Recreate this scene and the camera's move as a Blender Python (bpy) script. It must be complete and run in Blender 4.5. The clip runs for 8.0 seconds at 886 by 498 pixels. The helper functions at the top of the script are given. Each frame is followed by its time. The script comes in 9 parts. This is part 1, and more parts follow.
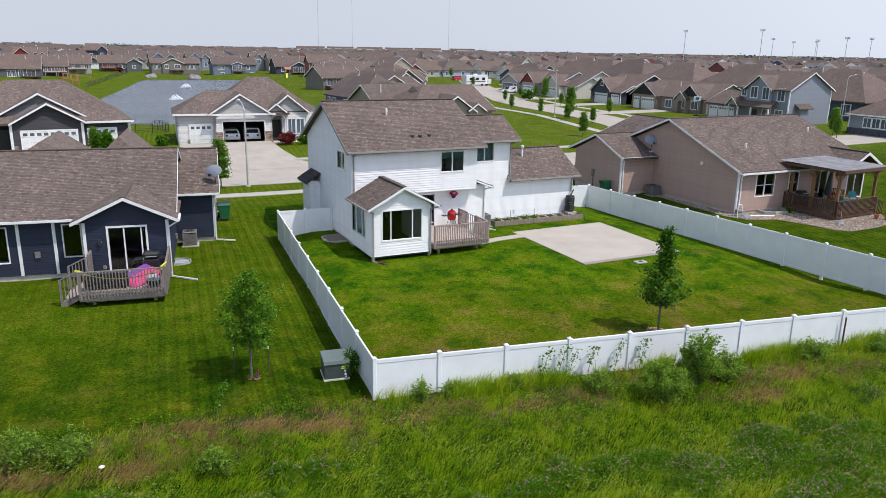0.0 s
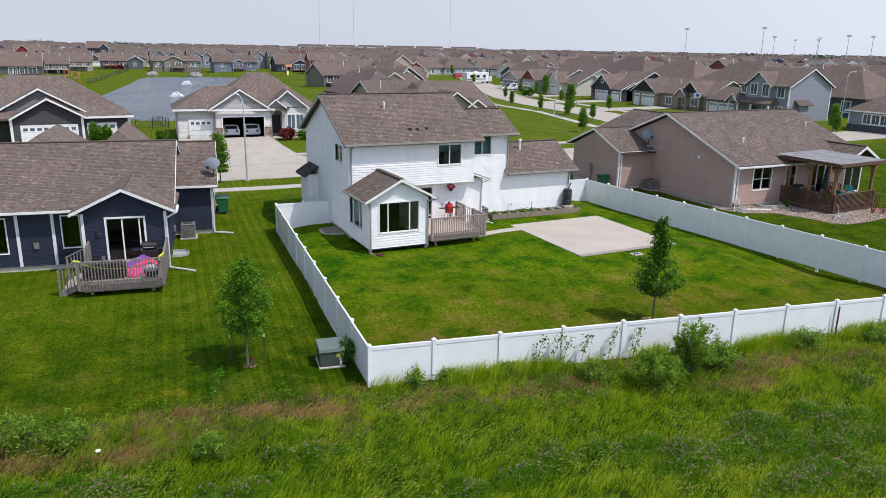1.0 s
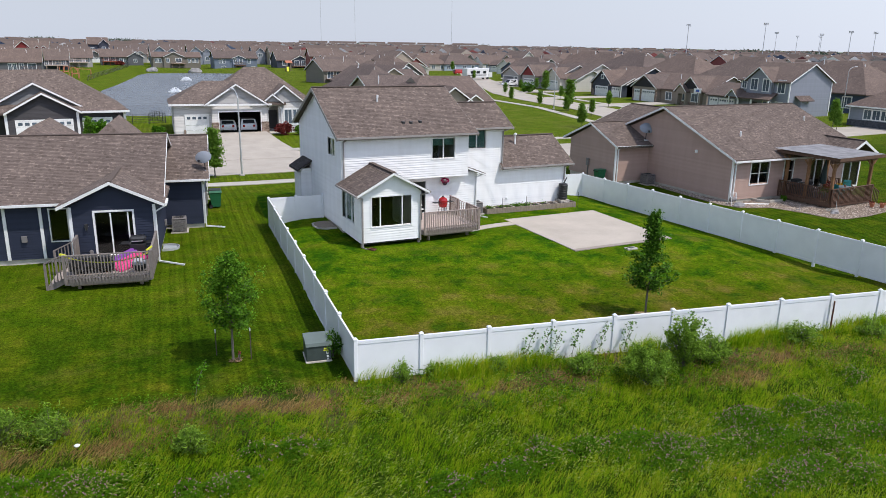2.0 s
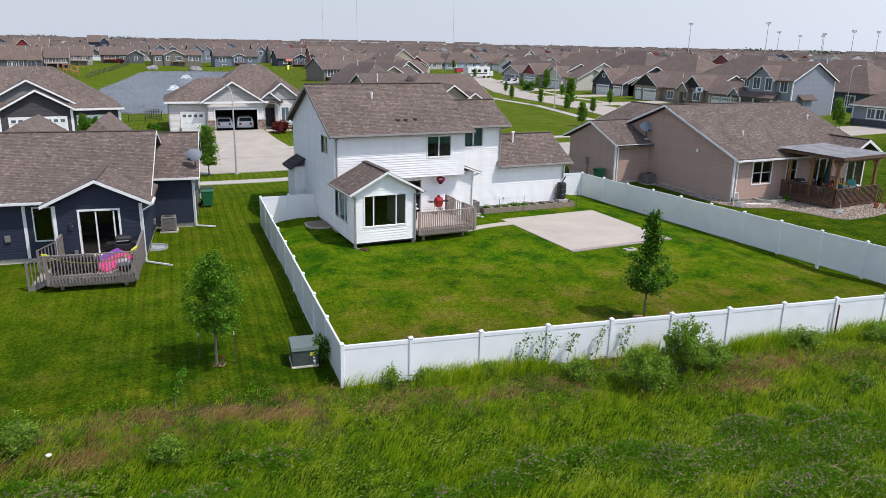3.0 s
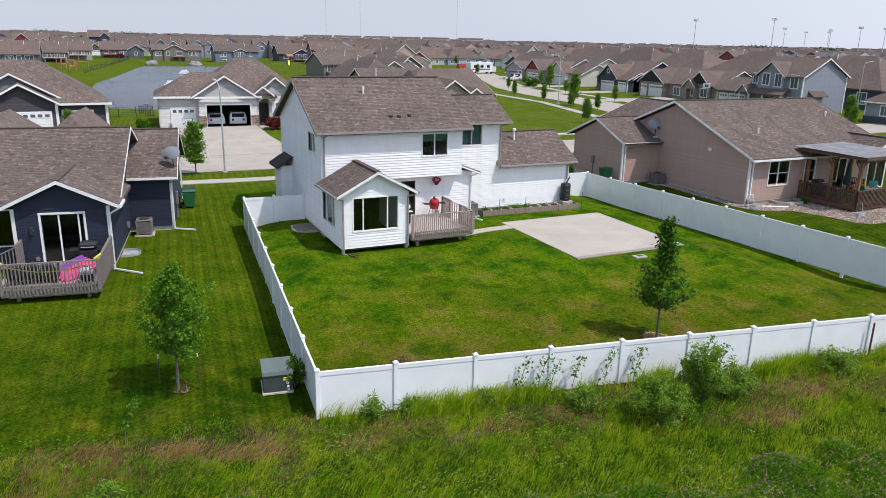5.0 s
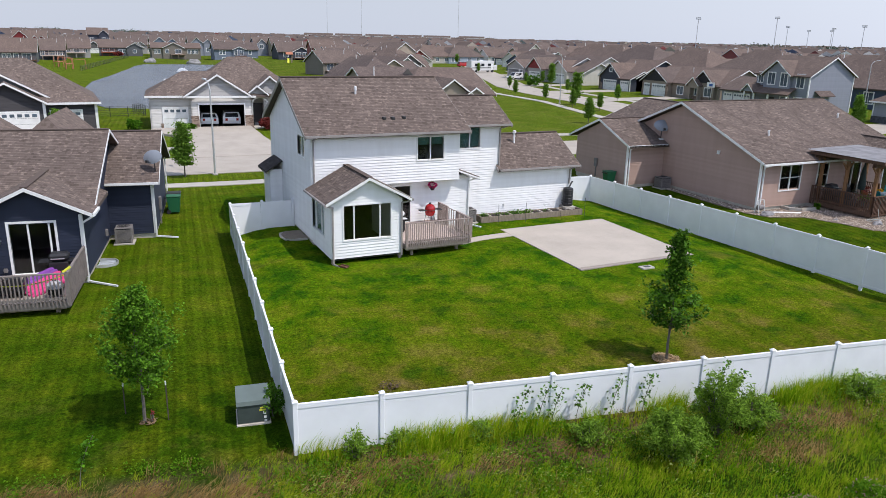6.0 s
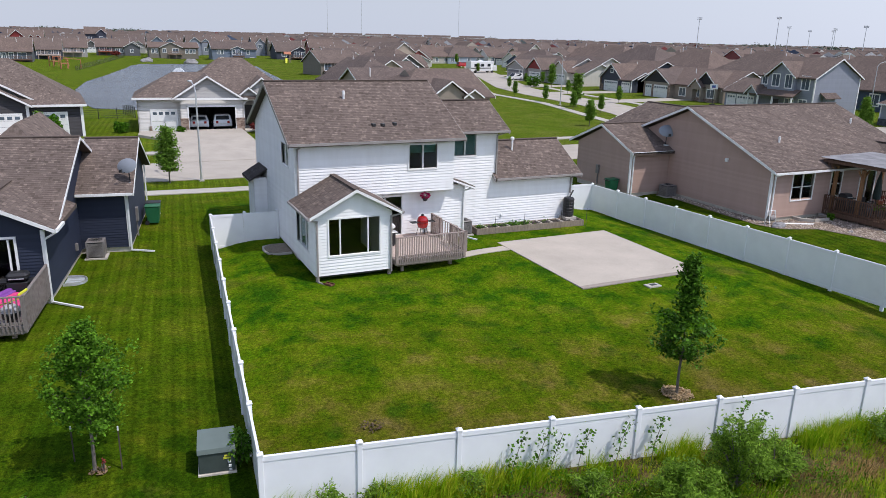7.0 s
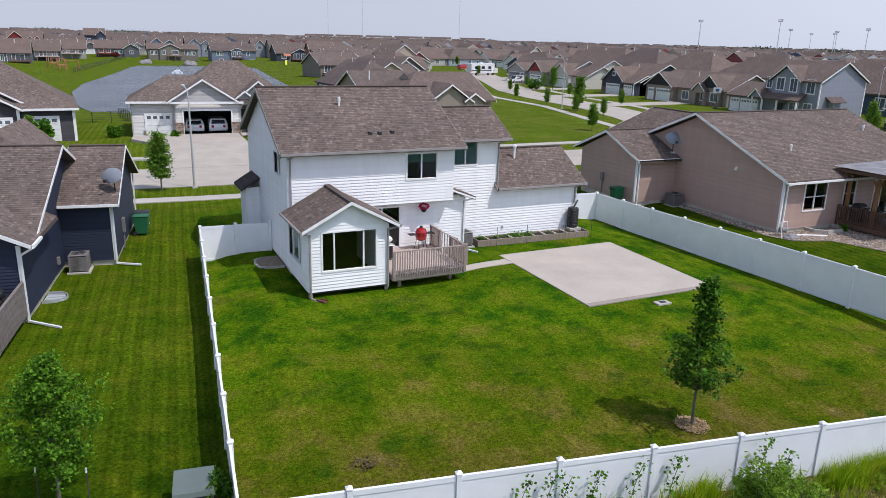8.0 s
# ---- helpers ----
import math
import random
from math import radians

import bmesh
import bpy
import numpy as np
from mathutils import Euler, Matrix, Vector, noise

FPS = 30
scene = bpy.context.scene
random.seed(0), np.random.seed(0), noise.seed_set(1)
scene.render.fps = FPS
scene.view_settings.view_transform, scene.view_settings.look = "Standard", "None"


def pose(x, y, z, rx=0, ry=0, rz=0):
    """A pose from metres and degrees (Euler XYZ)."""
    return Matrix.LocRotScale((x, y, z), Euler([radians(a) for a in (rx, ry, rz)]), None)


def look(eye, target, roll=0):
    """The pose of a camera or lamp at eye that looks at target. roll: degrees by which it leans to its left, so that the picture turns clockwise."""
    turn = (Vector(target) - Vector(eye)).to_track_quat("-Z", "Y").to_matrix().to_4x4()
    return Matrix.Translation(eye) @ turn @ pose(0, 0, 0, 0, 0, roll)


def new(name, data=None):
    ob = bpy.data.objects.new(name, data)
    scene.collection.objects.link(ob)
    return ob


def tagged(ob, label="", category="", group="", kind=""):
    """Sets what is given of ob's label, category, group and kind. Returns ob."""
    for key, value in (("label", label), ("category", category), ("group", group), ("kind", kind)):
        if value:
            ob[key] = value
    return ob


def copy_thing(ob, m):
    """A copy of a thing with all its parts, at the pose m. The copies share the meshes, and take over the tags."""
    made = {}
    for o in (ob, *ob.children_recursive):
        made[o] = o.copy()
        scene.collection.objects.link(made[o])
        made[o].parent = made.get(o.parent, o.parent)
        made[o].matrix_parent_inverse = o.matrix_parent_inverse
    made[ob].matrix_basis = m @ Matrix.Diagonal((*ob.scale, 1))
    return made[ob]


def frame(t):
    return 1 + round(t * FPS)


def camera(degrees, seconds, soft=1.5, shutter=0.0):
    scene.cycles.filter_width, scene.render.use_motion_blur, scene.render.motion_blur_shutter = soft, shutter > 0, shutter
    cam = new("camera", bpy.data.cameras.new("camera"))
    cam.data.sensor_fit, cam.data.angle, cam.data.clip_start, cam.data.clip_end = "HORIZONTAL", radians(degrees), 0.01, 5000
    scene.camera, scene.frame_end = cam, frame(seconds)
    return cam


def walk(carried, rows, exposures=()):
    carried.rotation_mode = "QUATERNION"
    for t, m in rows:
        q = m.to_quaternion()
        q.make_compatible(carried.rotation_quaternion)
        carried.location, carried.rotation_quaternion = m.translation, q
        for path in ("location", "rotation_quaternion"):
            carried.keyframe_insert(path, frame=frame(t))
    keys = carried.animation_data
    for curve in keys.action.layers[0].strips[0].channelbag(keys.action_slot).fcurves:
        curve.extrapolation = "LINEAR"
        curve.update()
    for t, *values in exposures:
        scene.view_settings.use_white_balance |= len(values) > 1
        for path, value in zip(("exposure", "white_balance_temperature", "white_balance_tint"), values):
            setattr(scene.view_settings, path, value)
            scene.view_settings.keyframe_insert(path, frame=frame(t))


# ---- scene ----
cam = camera(62.3, 8.0, soft=0.55)
PATH = [
    (0, (-7.85, -21.545, 11.183), (-7.011, -19.808, 10.653), 1.0),
    (0.5, (-7.867, -21.74, 11.062), (-7.029, -20.004, 10.531), 1.0),
    (1, (-7.741, -21.894, 10.897), (-6.906, -20.157, 10.363), 1.0),
    (1.5, (-7.484, -21.914, 10.759), (-6.652, -20.177, 10.22), 1.0),
    (3, (-6.463, -21.173, 10.515), (-5.637, -19.436, 9.97), 1.1),
    (3.5, (-6.09, -20.712, 10.393), (-5.267, -18.973, 9.846), 1.2),
    (4, (-5.727, -20.163, 10.3), (-4.904, -18.425, 9.751), 1.2),
    (4.5, (-5.339, -19.516, 10.253), (-4.518, -17.778, 9.701), 1.2),
    (6, (-3.795, -17.023, 10.22), (-2.98, -15.285, 9.661), 1.3),
    (6.5, (-3.154, -16.056, 10.276), (-2.338, -14.318, 9.715), 1.3),
    (7, (-2.511, -15.047, 10.322), (-1.696, -13.309, 9.762), 1.4),
    (7.5, (-1.992, -14.105, 10.415), (-1.177, -12.365, 9.858), 1.5),
    (8, (-1.8, -13.596, 10.439), (-0.985, -11.856, 9.883), 1.5),
]
walk(cam, [(t, look(eye, target, roll)) for t, eye, target, roll in PATH],
     exposures=((0.0, -0.26, 6500, 12.0), (4.5, -0.26, 6500, 12.0), (6.0, -0.29, 6450, 13.0), (8.0, -0.40, 6320, 14.5)))

# ---- light ----
SUN_DIR = Vector((0.62, -0.78, 1.66)).normalized()
world = bpy.data.worlds.new("world")
scene.world = world
world.use_nodes = True
wn = world.node_tree.nodes
sky = wn.new("ShaderNodeTexSky")
sky.sky_type = "NISHITA"
sky.sun_disc = False
sky.sun_elevation = math.asin(SUN_DIR.z)
sky.sun_rotation = math.atan2(SUN_DIR.x, SUN_DIR.y)
sky.air_density, sky.dust_density, sky.ozone_density = 1.0, 0.6, 2.0
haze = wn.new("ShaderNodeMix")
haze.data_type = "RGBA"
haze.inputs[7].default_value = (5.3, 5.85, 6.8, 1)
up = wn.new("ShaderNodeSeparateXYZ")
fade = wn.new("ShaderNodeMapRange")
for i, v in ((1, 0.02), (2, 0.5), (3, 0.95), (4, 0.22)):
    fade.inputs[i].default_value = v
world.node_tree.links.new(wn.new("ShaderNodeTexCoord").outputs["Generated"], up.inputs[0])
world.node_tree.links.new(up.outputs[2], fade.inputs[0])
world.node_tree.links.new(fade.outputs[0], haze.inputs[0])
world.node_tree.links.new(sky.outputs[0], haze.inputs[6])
glow = wn.new("ShaderNodeVectorMath")
glow.operation = "DOT_PRODUCT"
glow.inputs[1].default_value = SUN_DIR
world.node_tree.links.new(wn["Texture Coordinate"].outputs["Generated"], glow.inputs[0])
ring = wn.new("ShaderNodeMapRange")
ring.interpolation_type = "SMOOTHSTEP"
for i, v in ((1, -0.35), (2, 1.0), (3, 0.0), (4, 1.0)):
    ring.inputs[i].default_value = v
world.node_tree.links.new(glow.outputs["Value"], ring.inputs[0])
warm = wn.new("ShaderNodeMix")
warm.data_type, warm.blend_type, warm.clamp_result = "RGBA", "MULTIPLY", False
warm.inputs[7].default_value = (2.02, 1.95, 1.90, 1)
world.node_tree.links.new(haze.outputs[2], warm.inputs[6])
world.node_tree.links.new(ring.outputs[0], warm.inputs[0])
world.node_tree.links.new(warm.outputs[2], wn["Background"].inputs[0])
wn["Background"].inputs[1].default_value = 0.136
sun = new("sun", bpy.data.lights.new("sun", "SUN"))
sun.data.energy, sun.data.angle, sun.data.color = 4.2, radians(0.6), (1.0, 0.955, 0.895)
sun.matrix_world = look(SUN_DIR * 60, (0, 0, 0))


# ---- materials ----
class Nodes:
    """A short way to wire a node material."""

    def __init__(self, name):
        self.mat = bpy.data.materials.new(name)
        self.mat.use_nodes = True
        self.tree = self.mat.node_tree
        self.bsdf = self.tree.nodes["Principled BSDF"]

    def put(self, kind, ins=None, operation="", noise_dimensions="", data_type="", blend_type=""):
        n = self.tree.nodes.new(kind)
        if operation:
            n.operation = operation
        if noise_dimensions:
            n.noise_dimensions = noise_dimensions
        if data_type:
            n.data_type = data_type
        if blend_type:
            n.blend_type = blend_type
        for k, v in (ins or {}).items():
            if hasattr(v, "node"):
                self.tree.links.new(v, n.inputs[k])
            else:
                n.inputs[k].default_value = v
        return n

    def pos(self):
        return self.put("ShaderNodeNewGeometry").outputs["Position"]

    def uv(self):
        return self.put("ShaderNodeTexCoord").outputs["UV"]

    def rand(self):
        return self.put("ShaderNodeObjectInfo").outputs["Random"]

    def island(self):
        return self.put("ShaderNodeNewGeometry").outputs["Random Per Island"]

    def scale(self, vec, s):
        return self.put("ShaderNodeVectorMath", {0: vec, 1: s}, operation="MULTIPLY").outputs[0]

    def noise(self, vec, scale, detail=3.0, rough=0.55):
        return self.put("ShaderNodeTexNoise", {"Vector": vec, "Scale": scale, "Detail": detail, "Roughness": rough}).outputs["Fac"]

    def ramp(self, fac, stops, mode="LINEAR"):
        r = self.put("ShaderNodeValToRGB", {0: fac})
        r.color_ramp.interpolation = mode
        el = r.color_ramp.elements
        while len(el) < len(stops):
            el.new(0.5)
        for e, (p, c) in zip(el, stops):
            e.position = p
            e.color = (*c, 1) if len(c) == 3 else c
        return r.outputs[0]

    def mix(self, fac, a, b, mode="MIX"):
        m = self.put("ShaderNodeMix", data_type="RGBA", blend_type=mode)
        for k, v in ((0, fac), (6, a), (7, b)):
            if hasattr(v, "node"):
                self.tree.links.new(v, m.inputs[k])
            else:
                m.inputs[k].default_value = (*v, 1) if isinstance(v, tuple) and len(v) == 3 else v
        return m.outputs[2]

    def math(self, op, a, b=0.0, clamp=False):
        m = self.put("ShaderNodeMath", {0: a, 1: b}, operation=op)
        m.use_clamp = clamp
        return m.outputs[0]

    def axis(self, vec, k):
        return self.put("ShaderNodeSeparateXYZ", {0: vec}).outputs[k]

    def out(self, color, rough=0.7, metal=0.0, bump=None, strength=0.3, dist=0.02, spec=0.5):
        for key, v in (("Base Color", color), ("Roughness", rough), ("Metallic", metal), ("Specular IOR Level", spec)):
            if hasattr(v, "node"):
                self.tree.links.new(v, self.bsdf.inputs[key])
            else:
                self.bsdf.inputs[key].default_value = (*v, 1) if isinstance(v, tuple) else v
        if bump is not None:
            b = self.put("ShaderNodeBump", {"Height": bump, "Strength": strength, "Distance": dist})
            self.tree.links.new(b.outputs[0], self.bsdf.inputs["Normal"])
        return self.mat


def grey(v, tint=(1, 1, 1)):
    return tuple(v * t for t in tint)


def painted(name, c, rough=0.5, vary=0.06, scale=2.0, metal=0.0, grain=40.0):
    n = Nodes(name)
    p = n.pos()
    f = n.noise(p, scale, 4)
    lo, hi = tuple(x * (1 - vary * 1.6) for x in c), tuple(min(1, x * (1 + vary)) for x in c)
    col = n.ramp(f, [(0.3, lo), (0.7, hi)])
    return n.out(col, rough, metal, n.noise(p, grain, 2), 0.12, 0.004)


def shingle(name, base, spread=0.4, rnd=False):
    """Asphalt shingles: courses of tabs with scattered pale ones, in UV metres."""
    n = Nodes(name)
    uv = n.uv()
    tabs = []
    for wide, off in ((0.13, 0.37), (0.23, 0.63)):
        br = n.put("ShaderNodeTexBrick", {"Vector": uv, "Color1": (0, 0, 0, 1), "Color2": (1, 1, 1, 1), "Mortar": (0.2, 0.2, 0.2, 1), "Scale": 1.0,
                   "Mortar Size": 0.005, "Brick Width": wide, "Row Height": 0.145, "Bias": 0.0})
        br.offset, br.offset_frequency, br.squash = off, 2, 1.0
        tabs.append(n.axis(br.outputs[0], 0))
    tab = n.math("ADD", n.math("MULTIPLY", tabs[0], 0.55), n.math("MULTIPLY", tabs[1], 0.45))
    big = n.noise(uv, 0.35, 5, 0.65)
    fine = n.noise(n.scale(uv, (45, 45, 1)), 1.0, 3, 0.7)
    dark, lite = tuple(x * (1 - spread * 0.9) for x in base), tuple(x * (1 + spread * 1.5) for x in base)
    c = n.ramp(tab, [(0.08, dark), (0.35, base), (0.62, base), (0.92, lite)])
    c = n.mix(0.6, c, n.ramp(big, [(0.3, grey(0.78)), (0.7, grey(1.12, (1, 0.98, 0.96)))]), "MULTIPLY")
    c = n.mix(0.5, c, n.ramp(fine, [(0.28, grey(0.5)), (0.72, grey(1.4))]), "MULTIPLY")
    streak = n.noise(n.scale(uv, (1.3, 0.12, 1)), 1.0, 3)
    c = n.mix(0.5, c, n.ramp(streak, [(0.35, grey(0.86)), (0.65, grey(1.05))]), "MULTIPLY")
    if rnd:
        c = n.mix(0.6, c, n.ramp(n.rand(), [(0, (0.75, 0.75, 0.78)), (0.5, (1, 0.97, 0.94)), (1, (1.15, 1.05, 0.98))]), "MULTIPLY")
    return n.out(c, 0.95, 0, n.math("ADD", n.math("MULTIPLY", fine, 0.4), tab), 0.4, 0.01, 0.15)


def siding_mat(name, c, vary=0.05):
    """Vinyl lap boards: faint board-to-board tone, streaks and dust."""
    n = Nodes(name)
    p = n.pos()
    board = n.math("FLOOR", n.math("DIVIDE", n.axis(p, 2), 0.14))
    bn = n.put("ShaderNodeTexWhiteNoise", {"W": board}, noise_dimensions="1D").outputs["Value"]
    streak = n.noise(n.scale(p, (2.2, 2.2, 0.35)), 1.0, 4)
    col = n.ramp(bn, [(0, tuple(x * (1 - vary) for x in c)), (1, c)])
    col = n.mix(0.5, col, n.ramp(streak, [(0.3, grey(0.86, (1, 0.99, 0.97))), (0.65, grey(1.0))]), "MULTIPLY")
    return n.out(col, 0.6, 0, n.noise(n.scale(p, (8, 8, 60)), 1.0, 3), 0.1, 0.003, 0.25)


def board_mat(name, c, course=0.13):
    """Lap siding of houses across the street: board relief, board-to-board tone and dust."""
    n = Nodes(name)
    p = n.pos()
    v = n.math("DIVIDE", n.axis(p, 2), course)
    bn = n.put("ShaderNodeTexWhiteNoise", {"W": n.math("FLOOR", v)}, noise_dimensions="1D").outputs["Value"]
    col = n.ramp(bn, [(0, grey(0.86, c)), (1, grey(1.08, c))])
    col = n.mix(0.5, col, n.ramp(n.noise(p, 0.7, 4), [(0.3, grey(0.84)), (0.7, grey(1.08))]), "MULTIPLY")
    return n.out(col, 0.6, 0, n.math("FRACT", n.math("MULTIPLY", v, -1.0)), 1.0, 0.045, 0.3)


def wood_mat(name, c, rough=0.75):
    n = Nodes(name)
    p = n.pos()
    r = n.island()
    g = n.noise(n.scale(p, (14, 14, 3)), 1.0, 5, 0.65)
    col = n.ramp(g, [(0.25, tuple(x * 0.6 for x in c)), (0.55, c), (0.8, tuple(x * 1.3 for x in c))])
    col = n.mix(0.45, col, n.ramp(r, [(0, grey(0.7)), (1, grey(1.15))]), "MULTIPLY")
    return n.out(col, rough, 0, g, 0.3, 0.004, 0.3)


M_WHITE_SIDING = siding_mat("white_vinyl_siding", (0.88, 0.88, 0.875))
M_BLUE_SIDING = siding_mat("dark_blue_siding", (0.024, 0.031, 0.055), 0.15)
M_TAN_SIDING = siding_mat("tan_siding", (0.45, 0.315, 0.262), 0.08)
M_TRIM = painted("white_trim_paint", (0.80, 0.80, 0.79), 0.45, 0.04)
M_VINYL = painted("white_vinyl", (0.87, 0.88, 0.90), 0.35, 0.03, 1.2)
vt = M_VINYL.node_tree
vm, vb = vt.nodes.new("ShaderNodeMixShader"), vt.nodes.new("ShaderNodeBsdfTranslucent")
vb.inputs[0].default_value = (0.85, 0.87, 0.90, 1)
vm.inputs[0].default_value = 0.07
vt.links.new(vt.nodes["Principled BSDF"].outputs[0], vm.inputs[1])
vt.links.new(vb.outputs[0], vm.inputs[2])
vt.links.new(vm.outputs[0], vt.nodes["Material Output"].inputs[0])
M_ROOF = shingle("brown_shingles", (0.156, 0.122, 0.105))
M_ROOF_DARK = shingle("dark_shingles", (0.075, 0.065, 0.062))
M_GUTTER = painted("taupe_metal", (0.30, 0.275, 0.26), 0.4)
M_CONCRETE_WALL = painted("foundation_concrete", (0.56, 0.51, 0.44), 0.85, 0.15, 3)
M_DARK = painted("dark_metal", (0.03, 0.03, 0.032), 0.45)
# near-black colour stands in for the shade inside rooms and garage
M_INTERIOR = painted("interior_shade_black", (0.035, 0.034, 0.032), 0.8)
M_DECK = wood_mat("weathered_cedar", (0.50, 0.40, 0.355))
M_DECK_RAIL = wood_mat("grey_cedar", (0.33, 0.265, 0.235))
M_PERGOLA = wood_mat("stained_pergola_wood", (0.125, 0.072, 0.048))
M_POST = wood_mat("honey_timber", (0.24, 0.125, 0.058))
M_STAKE = wood_mat("stake_wood", (0.07, 0.055, 0.045))
M_BARK = wood_mat("bark", (0.16, 0.14, 0.12), 0.9)
M_METAL = painted("galvanised_steel", (0.55, 0.56, 0.57), 0.45, 0.06, 3, 0.45)


def concrete_mat(name, c, joints=0.0):
    n = Nodes(name)
    p = n.pos()
    a, b = n.noise(p, 0.5, 5, 0.6), n.noise(p, 18, 3)
    col = n.ramp(a, [(0.3, tuple(x * 0.86 for x in c)), (0.7, tuple(x * 1.06 for x in c))])
    col = n.mix(0.3, col, n.ramp(b, [(0.3, grey(0.8)), (0.7, grey(1.1))]), "MULTIPLY")
    return n.out(col, 0.85, 0, b, 0.2, 0.004, 0.3)


M_PATIO = concrete_mat("patio_concrete", (0.465, 0.41, 0.345))
M_ROAD = concrete_mat("street_concrete", (0.42, 0.375, 0.32))
M_WALKWAY = concrete_mat("pavement_concrete", (0.46, 0.425, 0.375))


def glass_mat(name, tint, rough=0.05):
    n = Nodes(name)
    n.out(tint, rough, 0, None, spec=0.9)
    n.bsdf.inputs["Transmission Weight"].default_value = 1.0
    n.bsdf.inputs["IOR"].default_value = 1.45
    return n.mat


M_GLASS = glass_mat("window_glass", (0.62, 0.68, 0.68))
M_BLIND = painted("green_blind", (0.13, 0.30, 0.27), 0.7)
M_FARGLASS = painted("dark_far_glass", (0.10, 0.13, 0.16), 0.08, 0.2, 0.5)


def ground_mat():
    """Mown lawn with stripes and worn patches, rough meadow, bare strip."""
    n = Nodes("grass_ground")
    p = n.pos()
    x, y = n.axis(p, 0), n.axis(p, 1)

    def span(v, a, b, lo=0.0, hi=1.0):
        return n.put("ShaderNodeMapRange", {0: v, 1: a, 2: b, 3: lo, 4: hi}).outputs[0]

    big, mid, fine = n.noise(p, 0.16, 4, 0.6), n.noise(p, 0.9, 5, 0.6), n.noise(p, 11, 5, 0.75)
    tiny = n.noise(n.scale(p, (45, 30, 45)), 1.0, 3, 0.7)
    # outside the fence: even dark green lawn
    lawn = n.ramp(n.noise(p, 0.8, 6, 0.65), [(0.28, (0.011, 0.036, 0.001)), (0.46, (0.028, 0.062, 0.0018)), (0.6, (0.057, 0.086, 0.003)), (0.76, (0.120, 0.124, 0.009))])
    side = span(n.math("SUBTRACT", x, n.math("MULTIPLY", y, 0.092)), -0.05, 0.05)
    back = span(y, 30.0, 33.0, 1.0, 0.0)
    side = n.math("MULTIPLY", n.math("MULTIPLY", side, back), span(n.math("ADD", x, n.math("MULTIPLY", y, 0.06)), 27.6, 27.3))
    # inside: green by the house, olive and straw towards the rear fence, dark tufts
    far = span(n.math("ADD", n.math("ADD", y, n.math("MULTIPLY", x, 0.16)), n.math("MULTIPLY", big, 9.0)), 16.0, 4.5)
    olive = n.math("ADD", n.noise(p, 0.55, 7, 0.7), n.math("MULTIPLY", n.math("SUBTRACT", far, 0.5), 0.20))
    inner = n.ramp(olive, [(0.30, (0.022, 0.072, 0.002)), (0.41, (0.062, 0.118, 0.002)), (0.53, (0.104, 0.138, 0.006)), (0.64, (0.158, 0.146, 0.022)), (0.78, (0.225, 0.170, 0.064))])
    tone = span(far, 0.0, 1.0, 1.12, 0.60)
    inner = n.mix(1.0, inner, n.put("ShaderNodeCombineXYZ", {0: tone, 1: tone, 2: tone}).outputs[0], "MULTIPLY")
    tuft = n.noise(n.put("ShaderNodeVectorMath", {0: p, 1: (31.0, 7.0, 0.0)}, operation="ADD").outputs[0], 0.85, 4, 0.6)
    inner = n.mix(n.math("MULTIPLY", span(tuft, 0.56, 0.68), 0.75), inner, (0.024, 0.066, 0.003))
    lawn = n.mix(side, lawn, inner)
    verge = n.ramp(n.noise(p, 0.22, 6, 0.65), [(0.3, (0.060, 0.105, 0.006)), (0.5, (0.090, 0.128, 0.012)), (0.7, (0.135, 0.148, 0.032))])
    lawn = n.mix(span(y, 34.0, 44.0), lawn, verge)
    dry = n.noise(p, 0.35, 5, 0.65)
    lawn = n.mix(n.math("MULTIPLY", span(dry, 0.56, 0.72), 0.55), lawn, (0.135, 0.118, 0.022))
    # paler yellow-green turf outside the fence, stronger towards the houses
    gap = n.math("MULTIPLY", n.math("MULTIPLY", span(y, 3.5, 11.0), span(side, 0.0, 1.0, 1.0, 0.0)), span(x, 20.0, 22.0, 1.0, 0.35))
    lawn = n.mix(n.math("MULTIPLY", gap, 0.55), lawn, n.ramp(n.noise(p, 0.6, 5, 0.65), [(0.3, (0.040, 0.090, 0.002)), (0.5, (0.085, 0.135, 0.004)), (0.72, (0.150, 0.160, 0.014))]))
    # mowing stripes, clear along the side yard and faint in the rest
    sx = n.math("ADD", n.math("SUBTRACT", x, n.math("MULTIPLY", y, 0.092)), n.math("MULTIPLY", n.noise(p, 0.3, 2), 0.25))
    stripe = n.math("ADD", n.math("MULTIPLY", n.math("SINE", n.math("MULTIPLY", sx, 11.5)), 0.5), n.math("MULTIPLY", n.math("SINE", n.math("MULTIPLY", sx, 29.0)), 0.35))
    deep = n.math("MULTIPLY", n.math("MULTIPLY", span(mid, 0.3, 0.7, 0.12, 0.40), span(side, 0.0, 1.0, 1.0, 0.25)), span(x, -9.0, -4.0, 0.35, 1.0))
    stripe = n.math("ADD", n.math("MULTIPLY", stripe, deep), 1.0)
    lawn = n.mix(1.0, lawn, n.put("ShaderNodeCombineXYZ", {0: stripe, 1: stripe, 2: stripe}).outputs[0], "MULTIPLY")
    # the mown edge wanders along the meadow
    edge = n.math("ADD", n.math("ADD", y, n.math("MULTIPLY", x, 0.16)), n.math("MULTIPLY", n.math("SUBTRACT", n.noise(p, 0.5, 3), 0.5), 1.4))
    rough_f = span(edge, 0.35, -0.35)
    mead = n.ramp(mid, [(0.25, (0.012, 0.030, 0.002)), (0.55, (0.030, 0.060, 0.004)), (0.8, (0.060, 0.085, 0.010))])
